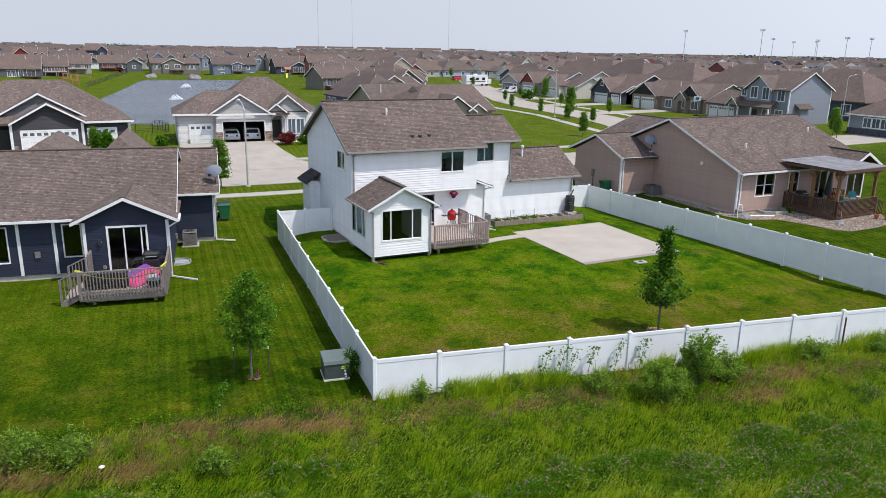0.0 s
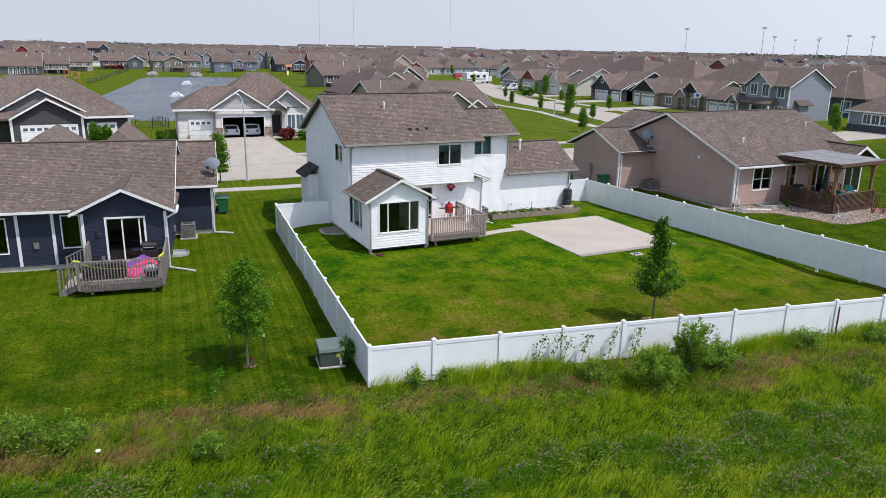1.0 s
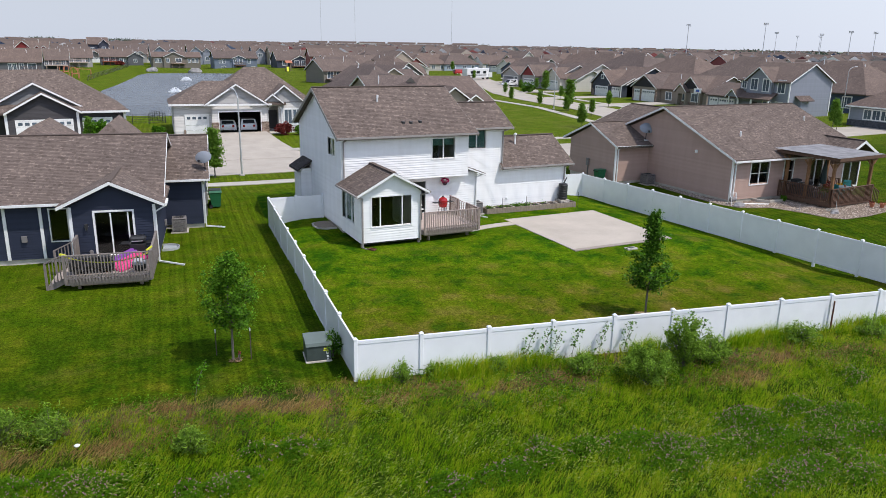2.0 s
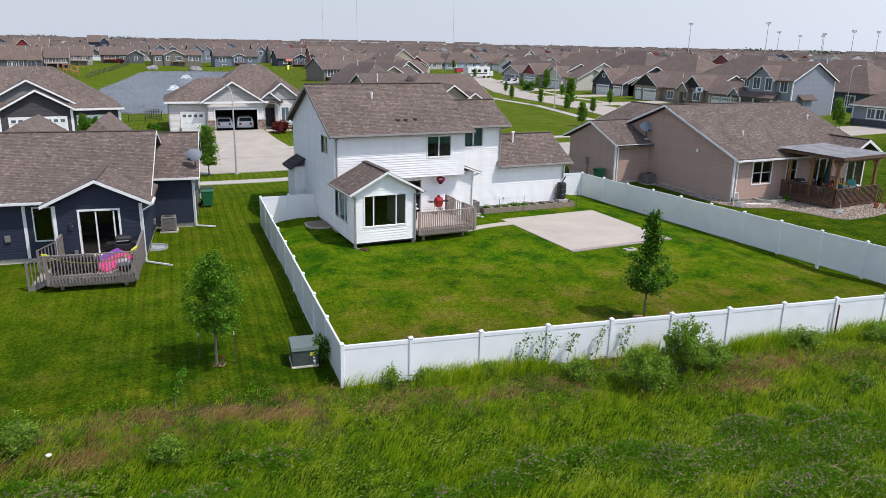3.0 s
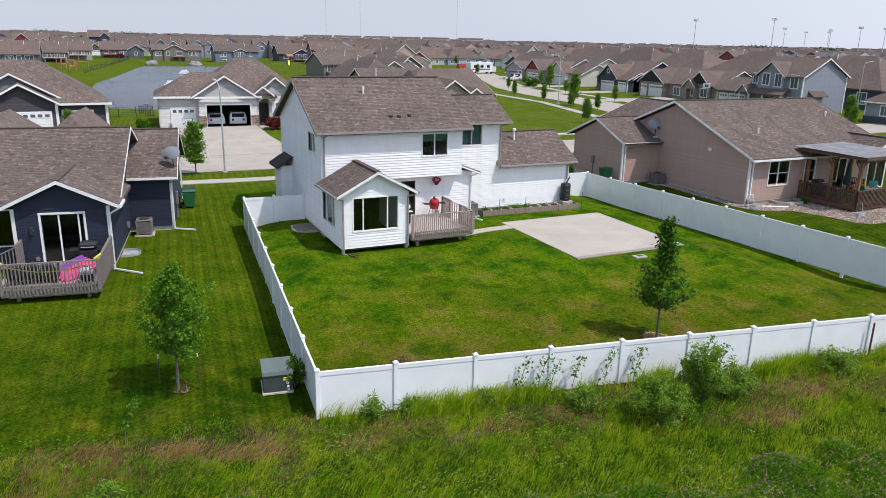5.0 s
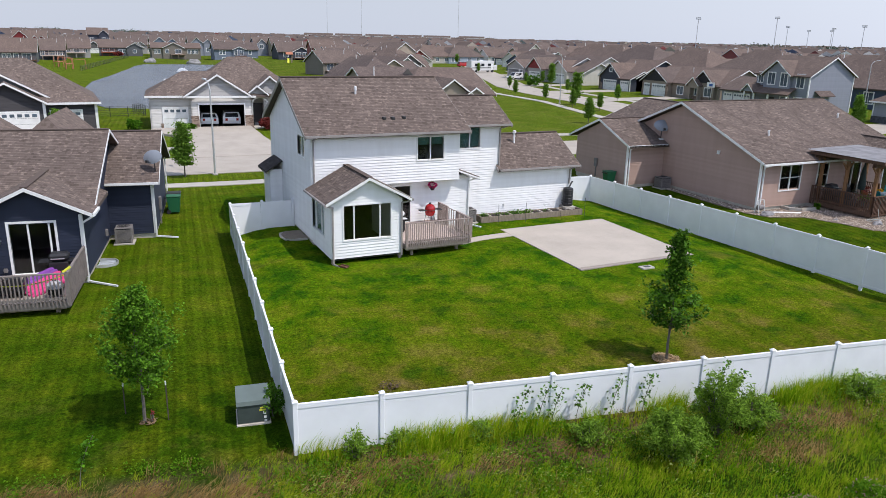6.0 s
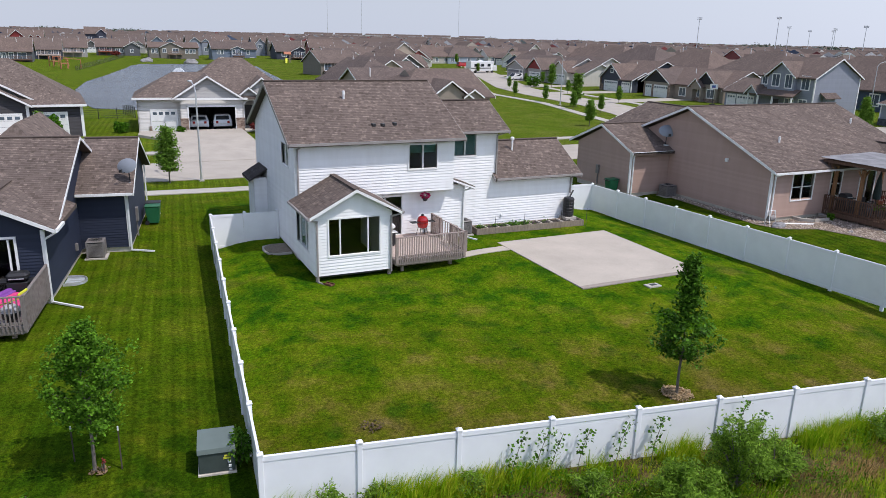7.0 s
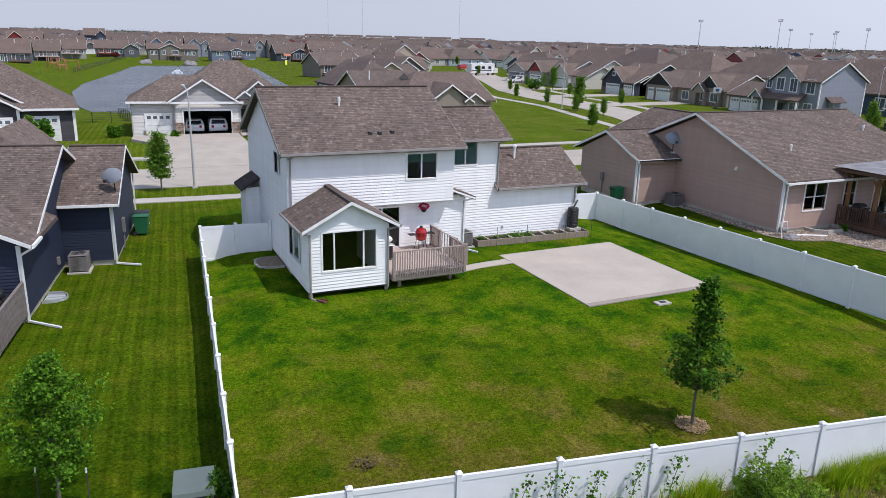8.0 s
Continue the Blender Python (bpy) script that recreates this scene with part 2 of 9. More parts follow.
    bare = n.ramp(n.noise(p, 2.2, 5, 0.65), [(0.35, (0.050, 0.038, 0.016)), (0.55, (0.12, 0.085, 0.044)), (0.75, (0.20, 0.145, 0.085))])
    strip = n.math("MULTIPLY", span(n.math("ABSOLUTE", n.math("ADD", edge, 1.3)), 0.5, 1.7, 1.0, 0.0), span(n.noise(p, 0.7, 4), 0.38, 0.55))
    mead = n.mix(strip, mead, bare)
    c = n.mix(rough_f, lawn, mead)
    c = n.mix(0.8, c, n.ramp(fine, [(0.3, grey(0.22)), (0.5, grey(0.95)), (0.7, grey(1.7, (1.05, 1, 0.8)))]), "MULTIPLY")
    c = n.mix(0.75, c, n.ramp(tiny, [(0.3, grey(0.35)), (0.7, grey(1.55))]), "MULTIPLY")
    c = n.mix(0.5, c, n.ramp(n.noise(p, 4.0, 4, 0.65), [(0.3, grey(0.65)), (0.7, grey(1.3))]), "MULTIPLY")
    c = n.mix(0.4, c, n.ramp(big, [(0.3, grey(0.75)), (0.7, grey(1.2))]), "MULTIPLY")
    return n.out(c, 1.0, 0, n.math("ADD", fine, n.math("MULTIPLY", tiny, 0.6)), 0.6, 0.05, 0.02)


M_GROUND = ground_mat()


# ---- building blocks ----
def part(name, bm, material, parent=None, label=""):
    """Links a bmesh as one mesh object under a thing or a part."""
    me = bpy.data.meshes.new(name)
    bm.to_mesh(me)
    bm.free()
    me.materials.append(material)
    ob = new(name, me)
    ob.parent = parent
    if label:
        ob["label"] = label
    return ob


def share(name, ob, m, parent):
    """Another object on the mesh of ob."""
    o = new(name, ob.data)
    o.parent = parent
    o.matrix_basis = m
    return o


def thing(name, m, label, category, group="", kind=""):
    e = new(name)
    e.matrix_basis = m
    e.empty_display_size = 0.2
    return tagged(e, label, category, group, kind)


def box(bm, x0, y0, z0, x1, y1, z1, bevel=0.0):
    r = bmesh.ops.create_cube(bm, size=1)
    vs = r["verts"]
    bmesh.ops.scale(bm, verts=vs, vec=(x1 - x0, y1 - y0, z1 - z0))
    bmesh.ops.translate(bm, verts=vs, vec=((x0 + x1) / 2, (y0 + y1) / 2, (z0 + z1) / 2))
    if bevel:
        es = {e for v in vs for e in v.link_edges}
        bmesh.ops.bevel(bm, geom=list(es), offset=bevel, segments=1, affect="EDGES")
    return vs


def boxes(*rows, bevel=0.0):
    bm = bmesh.new()
    for r in rows:
        box(bm, *r, bevel=bevel)
    return bm


def face(bm, pts):
    return bm.faces.new([bm.verts.new(p) for p in pts])


def beam(bm, a, b, w, h):
    """A squared bar from a to b, w wide and h high."""
    a, b = Vector(a), Vector(b)
    d = b - a
    vs = bmesh.ops.create_cube(bm, size=1)["verts"]
    q = d.to_track_quat("X", "Z").to_matrix().to_4x4()
    m = Matrix.Translation((a + b) / 2) @ q @ Matrix.Diagonal((d.length, w, h, 1))
    bmesh.ops.transform(bm, matrix=m, verts=vs)


def chevron(bm, pts, w, h):
    """A bent board through pts, w thick and h high, mitred at the bends."""
    pts = [Vector(p) for p in pts]
    d = pts[-1] - pts[0]
    side = Vector((0, 0, 1)).cross(d).normalized() * w / 2
    rings = []
    for p in pts:
        rings.append([bm.verts.new(p + q) for q in (side + Vector((0, 0, h / 2)), -side + Vector((0, 0, h / 2)), -side - Vector((0, 0, h / 2)), side - Vector((0, 0, h / 2)))])
    for a, b in zip(rings, rings[1:]):
        for k in range(4):
            bm.faces.new((a[k], a[(k + 1) % 4], b[(k + 1) % 4], b[k]))
    bm.faces.new(rings[0][::-1])
    bm.faces.new(rings[-1])


def tube(bm, a, b, r0, r1=None, seg=8, caps=True):
    a, b = Vector(a), Vector(b)
    d = b - a
    r = bmesh.ops.create_cone(bm, cap_ends=caps, segments=seg, radius1=r0, radius2=r0 if r1 is None else r1, depth=d.length)
    q = d.to_track_quat("Z", "Y").to_matrix().to_4x4()
    bmesh.ops.transform(bm, matrix=Matrix.Translation((a + b) / 2) @ q, verts=r["verts"])


def lathe(bm, rows, seg=16, x=0.0, y=0.0):
    """A turned body from (radius, height) rows."""
    rings = [[bm.verts.new((x + r * math.cos(2 * math.pi * k / seg), y + r * math.sin(2 * math.pi * k / seg), z)) for k in range(seg)] for r, z in rows]
    for a, b in zip(rings, rings[1:]):
        for k in range(seg):
            bm.faces.new((a[k], a[(k + 1) % seg], b[(k + 1) % seg], b[k]))
    bm.faces.new(rings[0][::-1])
    bm.faces.new(rings[-1])


def lap_wall(name, parent, mat, m, length, height, gable=0.0, holes=(), course=0.14, base=0.0, lip=0.032, thick=0.14, peak=None):
    """A clapboard wall along local x with its outer face to -y. gable: rise of a gable over the top; peak: its place along x.
    holes: (x0, z0, x1, z1) openings that go through."""
    bm = bmesh.new()
    px = length / 2 if peak is None else peak
    top = base + height

    def ends(z):
        if z <= top or not gable:
            return 0.0, length
        f = (z - top) / gable
        return px * f, length + (px - length) * f

    n = math.ceil((height + gable) / course - 1e-6)
    for k in range(n):
        z0, z1 = base + k * course, min(base + (k + 1) * course, top + gable)
        l0, r0 = ends(z0)
        l1, r1 = ends(z1)
        marks = sorted({v for h in holes for v in (h[0], h[2]) if max(l0, l1) < v < min(r0, r1)})
        spans = [(u, v) for u, v in zip([None] + marks, marks + [None]) if not any(
            h[1] < (z0 + z1) / 2 < h[3] and u is not None and v is not None and h[0] <= (u + v) / 2 <= h[2] for h in holes)]
        for s0, s1 in spans:
            a0, a1 = (l0, l1) if s0 is None else (s0, s0)
            b0, b1 = (r0, r1) if s1 is None else (s1, s1)
            if b0 - a0 < 0.004:
                continue
            p = [bm.verts.new(v) for v in ((a0, -lip, z0), (b0, -lip, z0), (b1, 0, z1), (a1, 0, z1), (a0, 0, z0), (b0, 0, z0),
                                            (a0, thick, z0), (b0, thick, z0), (b1, thick, z1), (a1, thick, z1))]
            bm.faces.new((p[0], p[1], p[2], p[3]))
            bm.faces.new((p[4], p[5], p[1], p[0]))
            bm.faces.new((p[6], p[9], p[8], p[7]))
            for q in ((0, 3, 9, 6), (1, 7, 8, 2)):
                bm.faces.new([p[i] for i in q])
    bmesh.ops.remove_doubles(bm, verts=bm.verts, dist=0.0004)
    bmesh.ops.transform(bm, matrix=m, verts=bm.verts)
    return part(name, bm, mat, parent)


def roof_plane(bm, a, b, c, d, thick=0.16, course=0.145, lip=0.008):
    """A shingled slope: eave a-b, top d-c (a below d, b below c), stepped in courses, with UV in metres."""
    uv = bm.loops.layers.uv.verify()
    a, b, c, d = (Vector(v) for v in (a, b, c, d))
    up = ((d - a) + (c - b)) / 2
    nrm = (b - a).cross(d - a).normalized()
    if nrm.z < 0:
        nrm = -nrm
    run = (b - a).normalized()
    length = max((d - a).dot(up.normalized()), (c - b).dot(up.normalized()))
    n = max(1, round(length / course))
    for k in range(n):
        f0, f1 = k / n, (k + 1) / n
        p0, p1, p2, p3 = a.lerp(d, f0), b.lerp(c, f0), b.lerp(c, f1), a.lerp(d, f1)
        vs = [bm.verts.new(v) for v in (p0 + nrm * lip, p1 + nrm * lip, p2, p3)]
        fs = [bm.faces.new(vs)]
        low = [bm.verts.new(v) for v in (p0, p1)]
        fs.append(bm.faces.new((low[0], low[1], vs[1], vs[0])))
        for f in fs:
            for l in f.loops:
                v = l.vert.co - a
                l[uv].uv = (v.dot(run) + 40, 40.6 + 0.145 * (n if course < 1 else length / 0.145) * v.dot(up.normalized()) / length)
    q = [bm.verts.new(v) for v in (a, b, c, d)]
    w = [bm.verts.new(v - Vector((0, 0, thick))) for v in (a, b, c, d)]
    for i in range(4):
        bm.faces.new((q[i], q[(i + 1) % 4], w[(i + 1) % 4], w[i]))
    bm.faces.new(w[::-1])


def gable_roof(name, parent, mat, x0, x1, y0, y1, z, rise, along="x", m=Matrix(), trim=None, thick=0.16, fascia=0.2):
    """Two slopes with the ridge along local x or y; eaves at z."""
    bm = bmesh.new()
    if along == "x":
        ym = (y0 + y1) / 2
        roof_plane(bm, (x0, y0, z), (x1, y0, z), (x1, ym, z + rise), (x0, ym, z + rise), thick)
        roof_plane(bm, (x1, y1, z), (x0, y1, z), (x0, ym, z + rise), (x1, ym, z + rise), thick)
        ends = [[(x, y0, z), (x, ym, z + rise), (x, y1, z)] for x in (x0, x1)]
        eaves = [((x0, y, z), (x1, y, z)) for y in (y0, y1)]
        cap = ((x0, ym, z + rise), (x1, ym, z + rise))
    else:
        xm = (x0 + x1) / 2
        roof_plane(bm, (x0, y1, z), (x0, y0, z), (xm, y0, z + rise), (xm, y1, z + rise), thick)
        roof_plane(bm, (x1, y0, z), (x1, y1, z), (xm, y1, z + rise), (xm, y0, z + rise), thick)
        ends = [[(x0, y, z), (xm, y, z + rise), (x1, y, z)] for y in (y0, y1)]
        eaves = [((x, y0, z), (x, y1, z)) for x in (x0, x1)]
        cap = ((xm, y0, z + rise), (xm, y1, z + rise))
    bmesh.ops.remove_doubles(bm, verts=bm.verts, dist=0.001)
    bmesh.ops.transform(bm, matrix=m, verts=bm.verts)
    ob = part(name, bm, mat, parent)
    if trim:
        for e in ends:
            bm = bmesh.new()
            lift = Vector((0, 0, -fascia / 2 - 0.012))
            chevron(bm, [Vector(p) + lift for p in e], 0.05, fascia)
            bmesh.ops.transform(bm, matrix=m, verts=bm.verts)
            part("bargeboard", bm, trim, ob)
    bm = bmesh.new()
    beam(bm, Vector(cap[0]) + Vector((0, 0, 0.01)), Vector(cap[1]) + Vector((0, 0, 0.01)), 0.26, 0.035)
    bmesh.ops.transform(bm, matrix=m, verts=bm.verts)
    part("ridge_cap", bm, mat, ob)
    return ob


def gutter(parent, mat, a, b, m=Matrix(), size=0.12):
    bm = bmesh.new()
    a, b = Vector(a), Vector(b)
    beam(bm, a, b, size, size * 0.9)
    bmesh.ops.transform(bm, matrix=m, verts=bm.verts)
    return part("gutter", bm, mat, parent)


def downpipe(parent, mat, pts, m=Matrix(), r=0.045):
    bm = bmesh.new()
    for a, b in zip(pts, pts[1:]):
        d = (Vector(b) - Vector(a)).normalized() * r * 0.8
        beam(bm, Vector(a) - d, Vector(b) + d, r * 1.7, r * 1.5)
    bmesh.ops.transform(bm, matrix=m, verts=bm.verts)
    return part("downpipe", bm, mat, parent)


def window(parent, m, w, h, panes=2, frame_w=0.07, mat=None, rows=1, name="window", depth=0.09, splits=None, blind=0.0):
    """A vinyl window: frame, mullions and panes, in local x-z, outer face to -y, lower left corner at the origin."""
    mat = mat or M_TRIM
    bm = boxes((-frame_w, -0.055, -frame_w, w + frame_w, depth, 0), (-frame_w, -0.055, h, w + frame_w, depth, h + frame_w),
               (-frame_w, -0.055, 0, 0, depth, h), (w, -0.055, 0, w + frame_w, depth, h))
    xs = [0.0] + (list(splits) if splits else [w * k / panes for k in range(1, panes)]) + [w]
    bmesh.ops.remove_doubles(bm, verts=bm.verts, dist=0.0004)
    bmesh.ops.transform(bm, matrix=m, verts=bm.verts)
    fr = part("frame" if name != "frame" else name, bm, mat)
    win = fr
    win.name = name
    win.parent = parent
    bars = [(x - 0.03, -0.015, 0, x + 0.03, depth - 0.01, h) for x in xs[1:-1]] + [(0, -0.012, h * k / rows - 0.02, w, depth - 0.02, h * k / rows + 0.02) for k in range(1, rows)]
    for r in bars:
        bm = boxes(r)
        bmesh.ops.transform(bm, matrix=m, verts=bm.verts)
        part("mullion", bm, mat, win)
    for xa, xb in zip(xs, xs[1:]):
        for k in range(rows):
            bm = boxes((xa + 0.012, 0.03, h * k / rows + 0.012, xb - 0.012, 0.04, h * (k + 1) / rows - 0.012))
            bmesh.ops.transform(bm, matrix=m, verts=bm.verts)
            g = part("pane", bm, M_GLASS, win)
            g.visible_shadow = False
    if blind:
        bm = boxes((0.03, 0.10, h * (1 - blind), w - 0.03, 0.11, h))
        bmesh.ops.transform(bm, matrix=m, verts=bm.verts)
        part("blind", bm, M_BLIND, win, "dull green roller blind")
    return win


def smooth_step(v, a, b):
    f = min(1.0, max(0.0, (v - a) / (b - a)))
    return f * f * (3 - 2 * f)


def gz(x, y):
    """Height of the ground."""
    z = -0.50 + 0.50 * smooth_step(y + 0.1 * x, -2.0, 13.0)
    z -= 0.45 * smooth_step(-(y + 0.16 * x), 1.0, 6.0)
    z += 0.28 * smooth_step(x, 26.5, 31.0) * smooth_step(y, -4, 8) * (1 - smooth_step(y, 30, 40))
    z -= 0.52 * smooth_step(y, 29, 37) * (1 - smooth_step(y, 49, 61) * (1 - 0.45 * smooth_step(x, 18, 40)))
    z += 0.28 * smooth_step(y, 49, 61) * (1 - smooth_step(x, 18, 40))
    z -= 1.2 * smooth_step(y, 78, 96) * (1 - smooth_step(x, 30, 60)) * smooth_step(x, -40, -14)
    z -= 0.4 * smooth_step(y, 80, 140)
    d = x - 0.05 - 0.0895 * y
    z -= 0.36 * math.exp(-((d / 1.9 if d < 0 else d / 1.2) ** 2)) * smooth_step(y, 1.0, 7.0) * (1 - smooth_step(y, 24, 29))
    z -= 0.42 * smooth_step(x, 22.9, 26.2) * (1 - smooth_step(x, 27.4, 30.5)) * smooth_step(y, -1.0, 4.0) * (1 - smooth_step(y, 25, 30))
    z -= 0.2 * (1 - smooth_step(x, 10, 14.5)) * smooth_step(x, 3.5, 5.2) * smooth_step(y, 5, 11) * (1 - smooth_step(y, 17, 20))
    return z


def axis_steps(near, far, step, grow=1.25):
    lo, hi = near
    v, out, s = hi, [], step
    while v < far:
        s *= grow
        v += s
        out.append(v)
    low, v, s = [], lo, step
    while v > -far:
        s *= grow
        v -= s
        low.append(v)
    mid = [lo + (hi - lo) * k / round((hi - lo) / step) for k in range(round((hi - lo) / step) + 1)]
    return low[::-1] + mid + out


def make_ground():
    xs, ys = axis_steps((-40, 60), 2600, 0.8), axis_steps((-20, 130), 2600, 0.8)
    w = len(xs)
    verts = [(x, y, gz(x, y) + 0.03 * noise.noise((x * 0.4, y * 0.4, 0)) * (1 if y > -1 else 3)) for y in ys for x in xs]
    faces = [(j * w + i, j * w + i + 1, (j + 1) * w + i + 1, (j + 1) * w + i) for j in range(len(ys) - 1) for i in range(w - 1)]
    me = bpy.data.meshes.new("ground")
    me.from_pydata(verts, [], faces)
    me.materials.append(M_GROUND)
    for p in me.polygons:
        p.use_smooth = True
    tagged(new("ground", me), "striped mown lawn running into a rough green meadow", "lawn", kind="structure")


make_ground()


def slab(name, pts, z0, z1, mat, label, category, kind="structure"):
    """A flat slab with a polygon outline; z may be a function of x and y."""
    bm = bmesh.new()
    zf = z1 if callable(z1) else (lambda x, y: z1)
    top = [bm.verts.new((x, y, zf(x, y))) for x, y in pts]
    low = [bm.verts.new((x, y, zf(x, y) - z0)) for x, y in pts]
    bm.faces.new(top)
    n = len(pts)
    for k in range(n):
        bm.faces.new((top[k], low[k], low[(k + 1) % n], top[(k + 1) % n]))
    bmesh.ops.recalc_face_normals(bm, faces=bm.faces)
    return tagged(part(name, bm, mat), label, category, kind=kind)


# ---- street, patio, paths ----
def strip(name, pts, width, z, mat, label, category, lift=0.0, thick=0.3):
    """A paved band along a line of points, following the ground."""
    bm = bmesh.new()
    rows = []
    for k, (x, y) in enumerate(pts):
        a, b = pts[max(0, k - 1)], pts[min(len(pts) - 1, k + 1)]
        d = Vector((b[0] - a[0], b[1] - a[1])).normalized()
        n = Vector((-d.y, d.x)) * width / 2
        zz = (gz(x, y) if z is None else z) + lift
        rows.append([bm.verts.new((x + n.x, y + n.y, zz)), bm.verts.new((x - n.x, y - n.y, zz)),
                     bm.verts.new((x + n.x, y + n.y, zz - thick)), bm.verts.new((x - n.x, y - n.y, zz - thick))])
    for p, q in zip(rows, rows[1:]):
        bm.faces.new((p[0], p[1], q[1], q[0]))
        bm.faces.new((p[2], p[0], q[0], q[2]))
        bm.faces.new((p[1], p[3], q[3], q[1]))
    for r in (rows[0], rows[-1]):
        bm.faces.new((r[0], r[2], r[3], r[1]))
    bmesh.ops.recalc_face_normals(bm, faces=bm.faces)
    return tagged(part(name, bm, mat), label, category, kind="structure")


def dense(pts, step=3.0):
    out = []
    for a, b in zip(pts, pts[1:]):
        n = max(1, int(math.hypot(b[0] - a[0], b[1] - a[1]) / step))
        out += [(a[0] + (b[0] - a[0]) * k / n, a[1] + (b[1] - a[1]) * k / n) for k in range(n)]
    return out + [pts[-1]]


NEAR_STREET = dense([(-120, 58), (-60, 52), (-20, 47.5), (4, 45.6), (25, 45.3), (60, 46), (150, 53)])
SIDE_STREET = dense([(62, 48), (66, 62), (70, 73), (73.5, 86), (75, 97), (77, 110), (82, 130), (94, 160), (112, 205), (135, 255), (150, 290)])
strip("road", NEAR_STREET, 8.0, None, M_ROAD, "pale concrete residential street with light kerbs", "road", 0.05)
strip("road", SIDE_STREET, 8.0, None, M_ROAD, "pale concrete side street curving past houses", "road", 0.055)
strip("pavement", dense([(-120, 49.5), (-20, 39.4), (4, 37.4), (26, 37), (52, 38)]), 1.4, None, M_WALKWAY, "pale concrete pavement beside the street", "pavement", 0.06)
strip("pavement", dense([(57, 55), (60.5, 71.5), (65.5, 92), (67, 112), (73, 132), (84, 162), (100, 200)]), 1.5, None, M_WALKWAY, "pale concrete pavement beside the side street", "pavement", 0.06)
strip("pavement", dense([(77, 72), (81.5, 86), (83.5, 97), (85.5, 110), (90, 128), (102, 156), (120, 200)]), 1.5, None, M_WALKWAY, "pale concrete pavement in front of the far houses", "pavement", 0.06)
strip("pavement", dense([(-120, 66), (-20, 55.4), (4, 53.6), (22, 53.4), (54, 54)]), 1.4, None, M_WALKWAY, "pale concrete pavement on the far street side", "pavement", 0.06)
for xa, xb, y in ((77, 97, 92), (78, 99, 112.5), (81, 104, 133), (89, 110, 155), (97, 116, 176)):
    strip("driveway", dense([(xa, y), (xb, y + 2)], 2.0), 5.0, None, M_ROAD, "pale concrete driveway of a house across the side street", "driveway", 0.07)
slab("driveway", [(0.9, 62.7), (0.6, 60.6), (2.6, 58.4), (2.2, 49.6), (13.6, 49.4), (11.6, 52.6), (10.9, 57.0), (10.7, 62.7)], 0.3, lambda x, y: gz(x, y) + 0.07 + 0.25 * smooth_step(y, 54, 62.5), M_ROAD, "pale concrete driveway flaring from a garage to the street", "driveway")
strip("driveway", dense([(-10.4, 51), (-10.9, 62)], 1.0), 6.4, None, M_ROAD, "concrete driveway in front of a dark house", "driveway", 0.07)

patio = slab("patio", [(15.62, 9.62), (22.42, 9.72), (22.55, 17.2), (15.66, 17.05)], 0.3, 0.03, M_PATIO, "pale square concrete patio slab set in the lawn", "patio")
slab("patio_border", [(15.61, 9.34), (22.41, 9.44), (22.42, 9.71), (15.62, 9.61)], 0.3, 0.02, concrete_mat("stamped_border", (0.33, 0.28, 0.24)), "darker stamped concrete border along the patio edge", "patio border")
strip("garden_path", dense([(12.5, 15.72), (15.6, 15.98)], 0.4), 0.68, None, M_PATIO, "narrow concrete path from the deck to the patio", "path", 0.045, 0.15)


# ---- white vinyl fence ----
def fence_run(label, a, b, za, zb, stops, height=1.75, name="vinyl_fence", first=True):
    """Posts with caps, inset panels and rails; top line from za to zb. stops: places of the posts along the run, 0 to 1."""
    f = thing(name, pose(a[0], a[1], za - height), label, "fence")
    d = Vector((b[0] - a[0], b[1] - a[1], zb - za))
    flat = Vector((d.x, d.y)).length
    ang = math.degrees(math.atan2(d.y, d.x))
    post = None
    for k, v in enumerate(stops):
        if k == 0 and not first:
            continue
        p = d * v
        m = pose(p.x, p.y, p.z, 0, 0, ang)
        if post is None:
            bm = boxes((-0.064, -0.064, -0.25, 0.064, 0.064, height + 0.03), bevel=0.008)
            box(bm, -0.078, -0.078, height + 0.03, 0.078, 0.078, height + 0.055)
            r = bmesh.ops.create_cone(bm, cap_ends=True, segments=4, radius1=0.108, radius2=0.02, depth=0.05)
            bmesh.ops.rotate(bm, verts=r["verts"], matrix=Matrix.Rotation(radians(45), 3, "Z"))
            bmesh.ops.translate(bm, verts=r["verts"], vec=(0, 0, height + 0.08))
            post = part("post", bm, M_VINYL, f)
            post.matrix_basis = m
        else:
            share("post", post, m, f)
    span = flat * (stops[1] - stops[0])
    panel = part("panel", boxes((0.064, -0.017, 0.10, span - 0.064, 0.017, height - 0.14)), M_VINYL, f)
    rail = part("top_rail", boxes((0.064, -0.034, height - 0.15, span - 0.064, 0.034, height - 0.01), bevel=0.006), M_VINYL, f)
    low = part("bottom_rail", boxes((0.064, -0.034, 0.0, span - 0.064, 0.034, 0.14), bevel=0.006), M_VINYL, f)
    shear = Matrix.Identity(4)
    shear[2][0] = math.tan(math.atan2(d.z, flat))
    for k, (u, v) in enumerate(zip(stops, stops[1:])):
        p = d * u
        m = pose(p.x, p.y, p.z, 0, 0, ang) @ shear @ Matrix.Diagonal((flat * (v - u) / span, 1, 1, 1))
        if k == 0:
            panel.matrix_basis = rail.matrix_basis = low.matrix_basis = m
        else:
            share("panel", panel, m, f), share("top_rail", rail, m, f), share("bottom_rail", low, m, f)
    return f


def even(n):
    return [k / n for k in range(n + 1)]


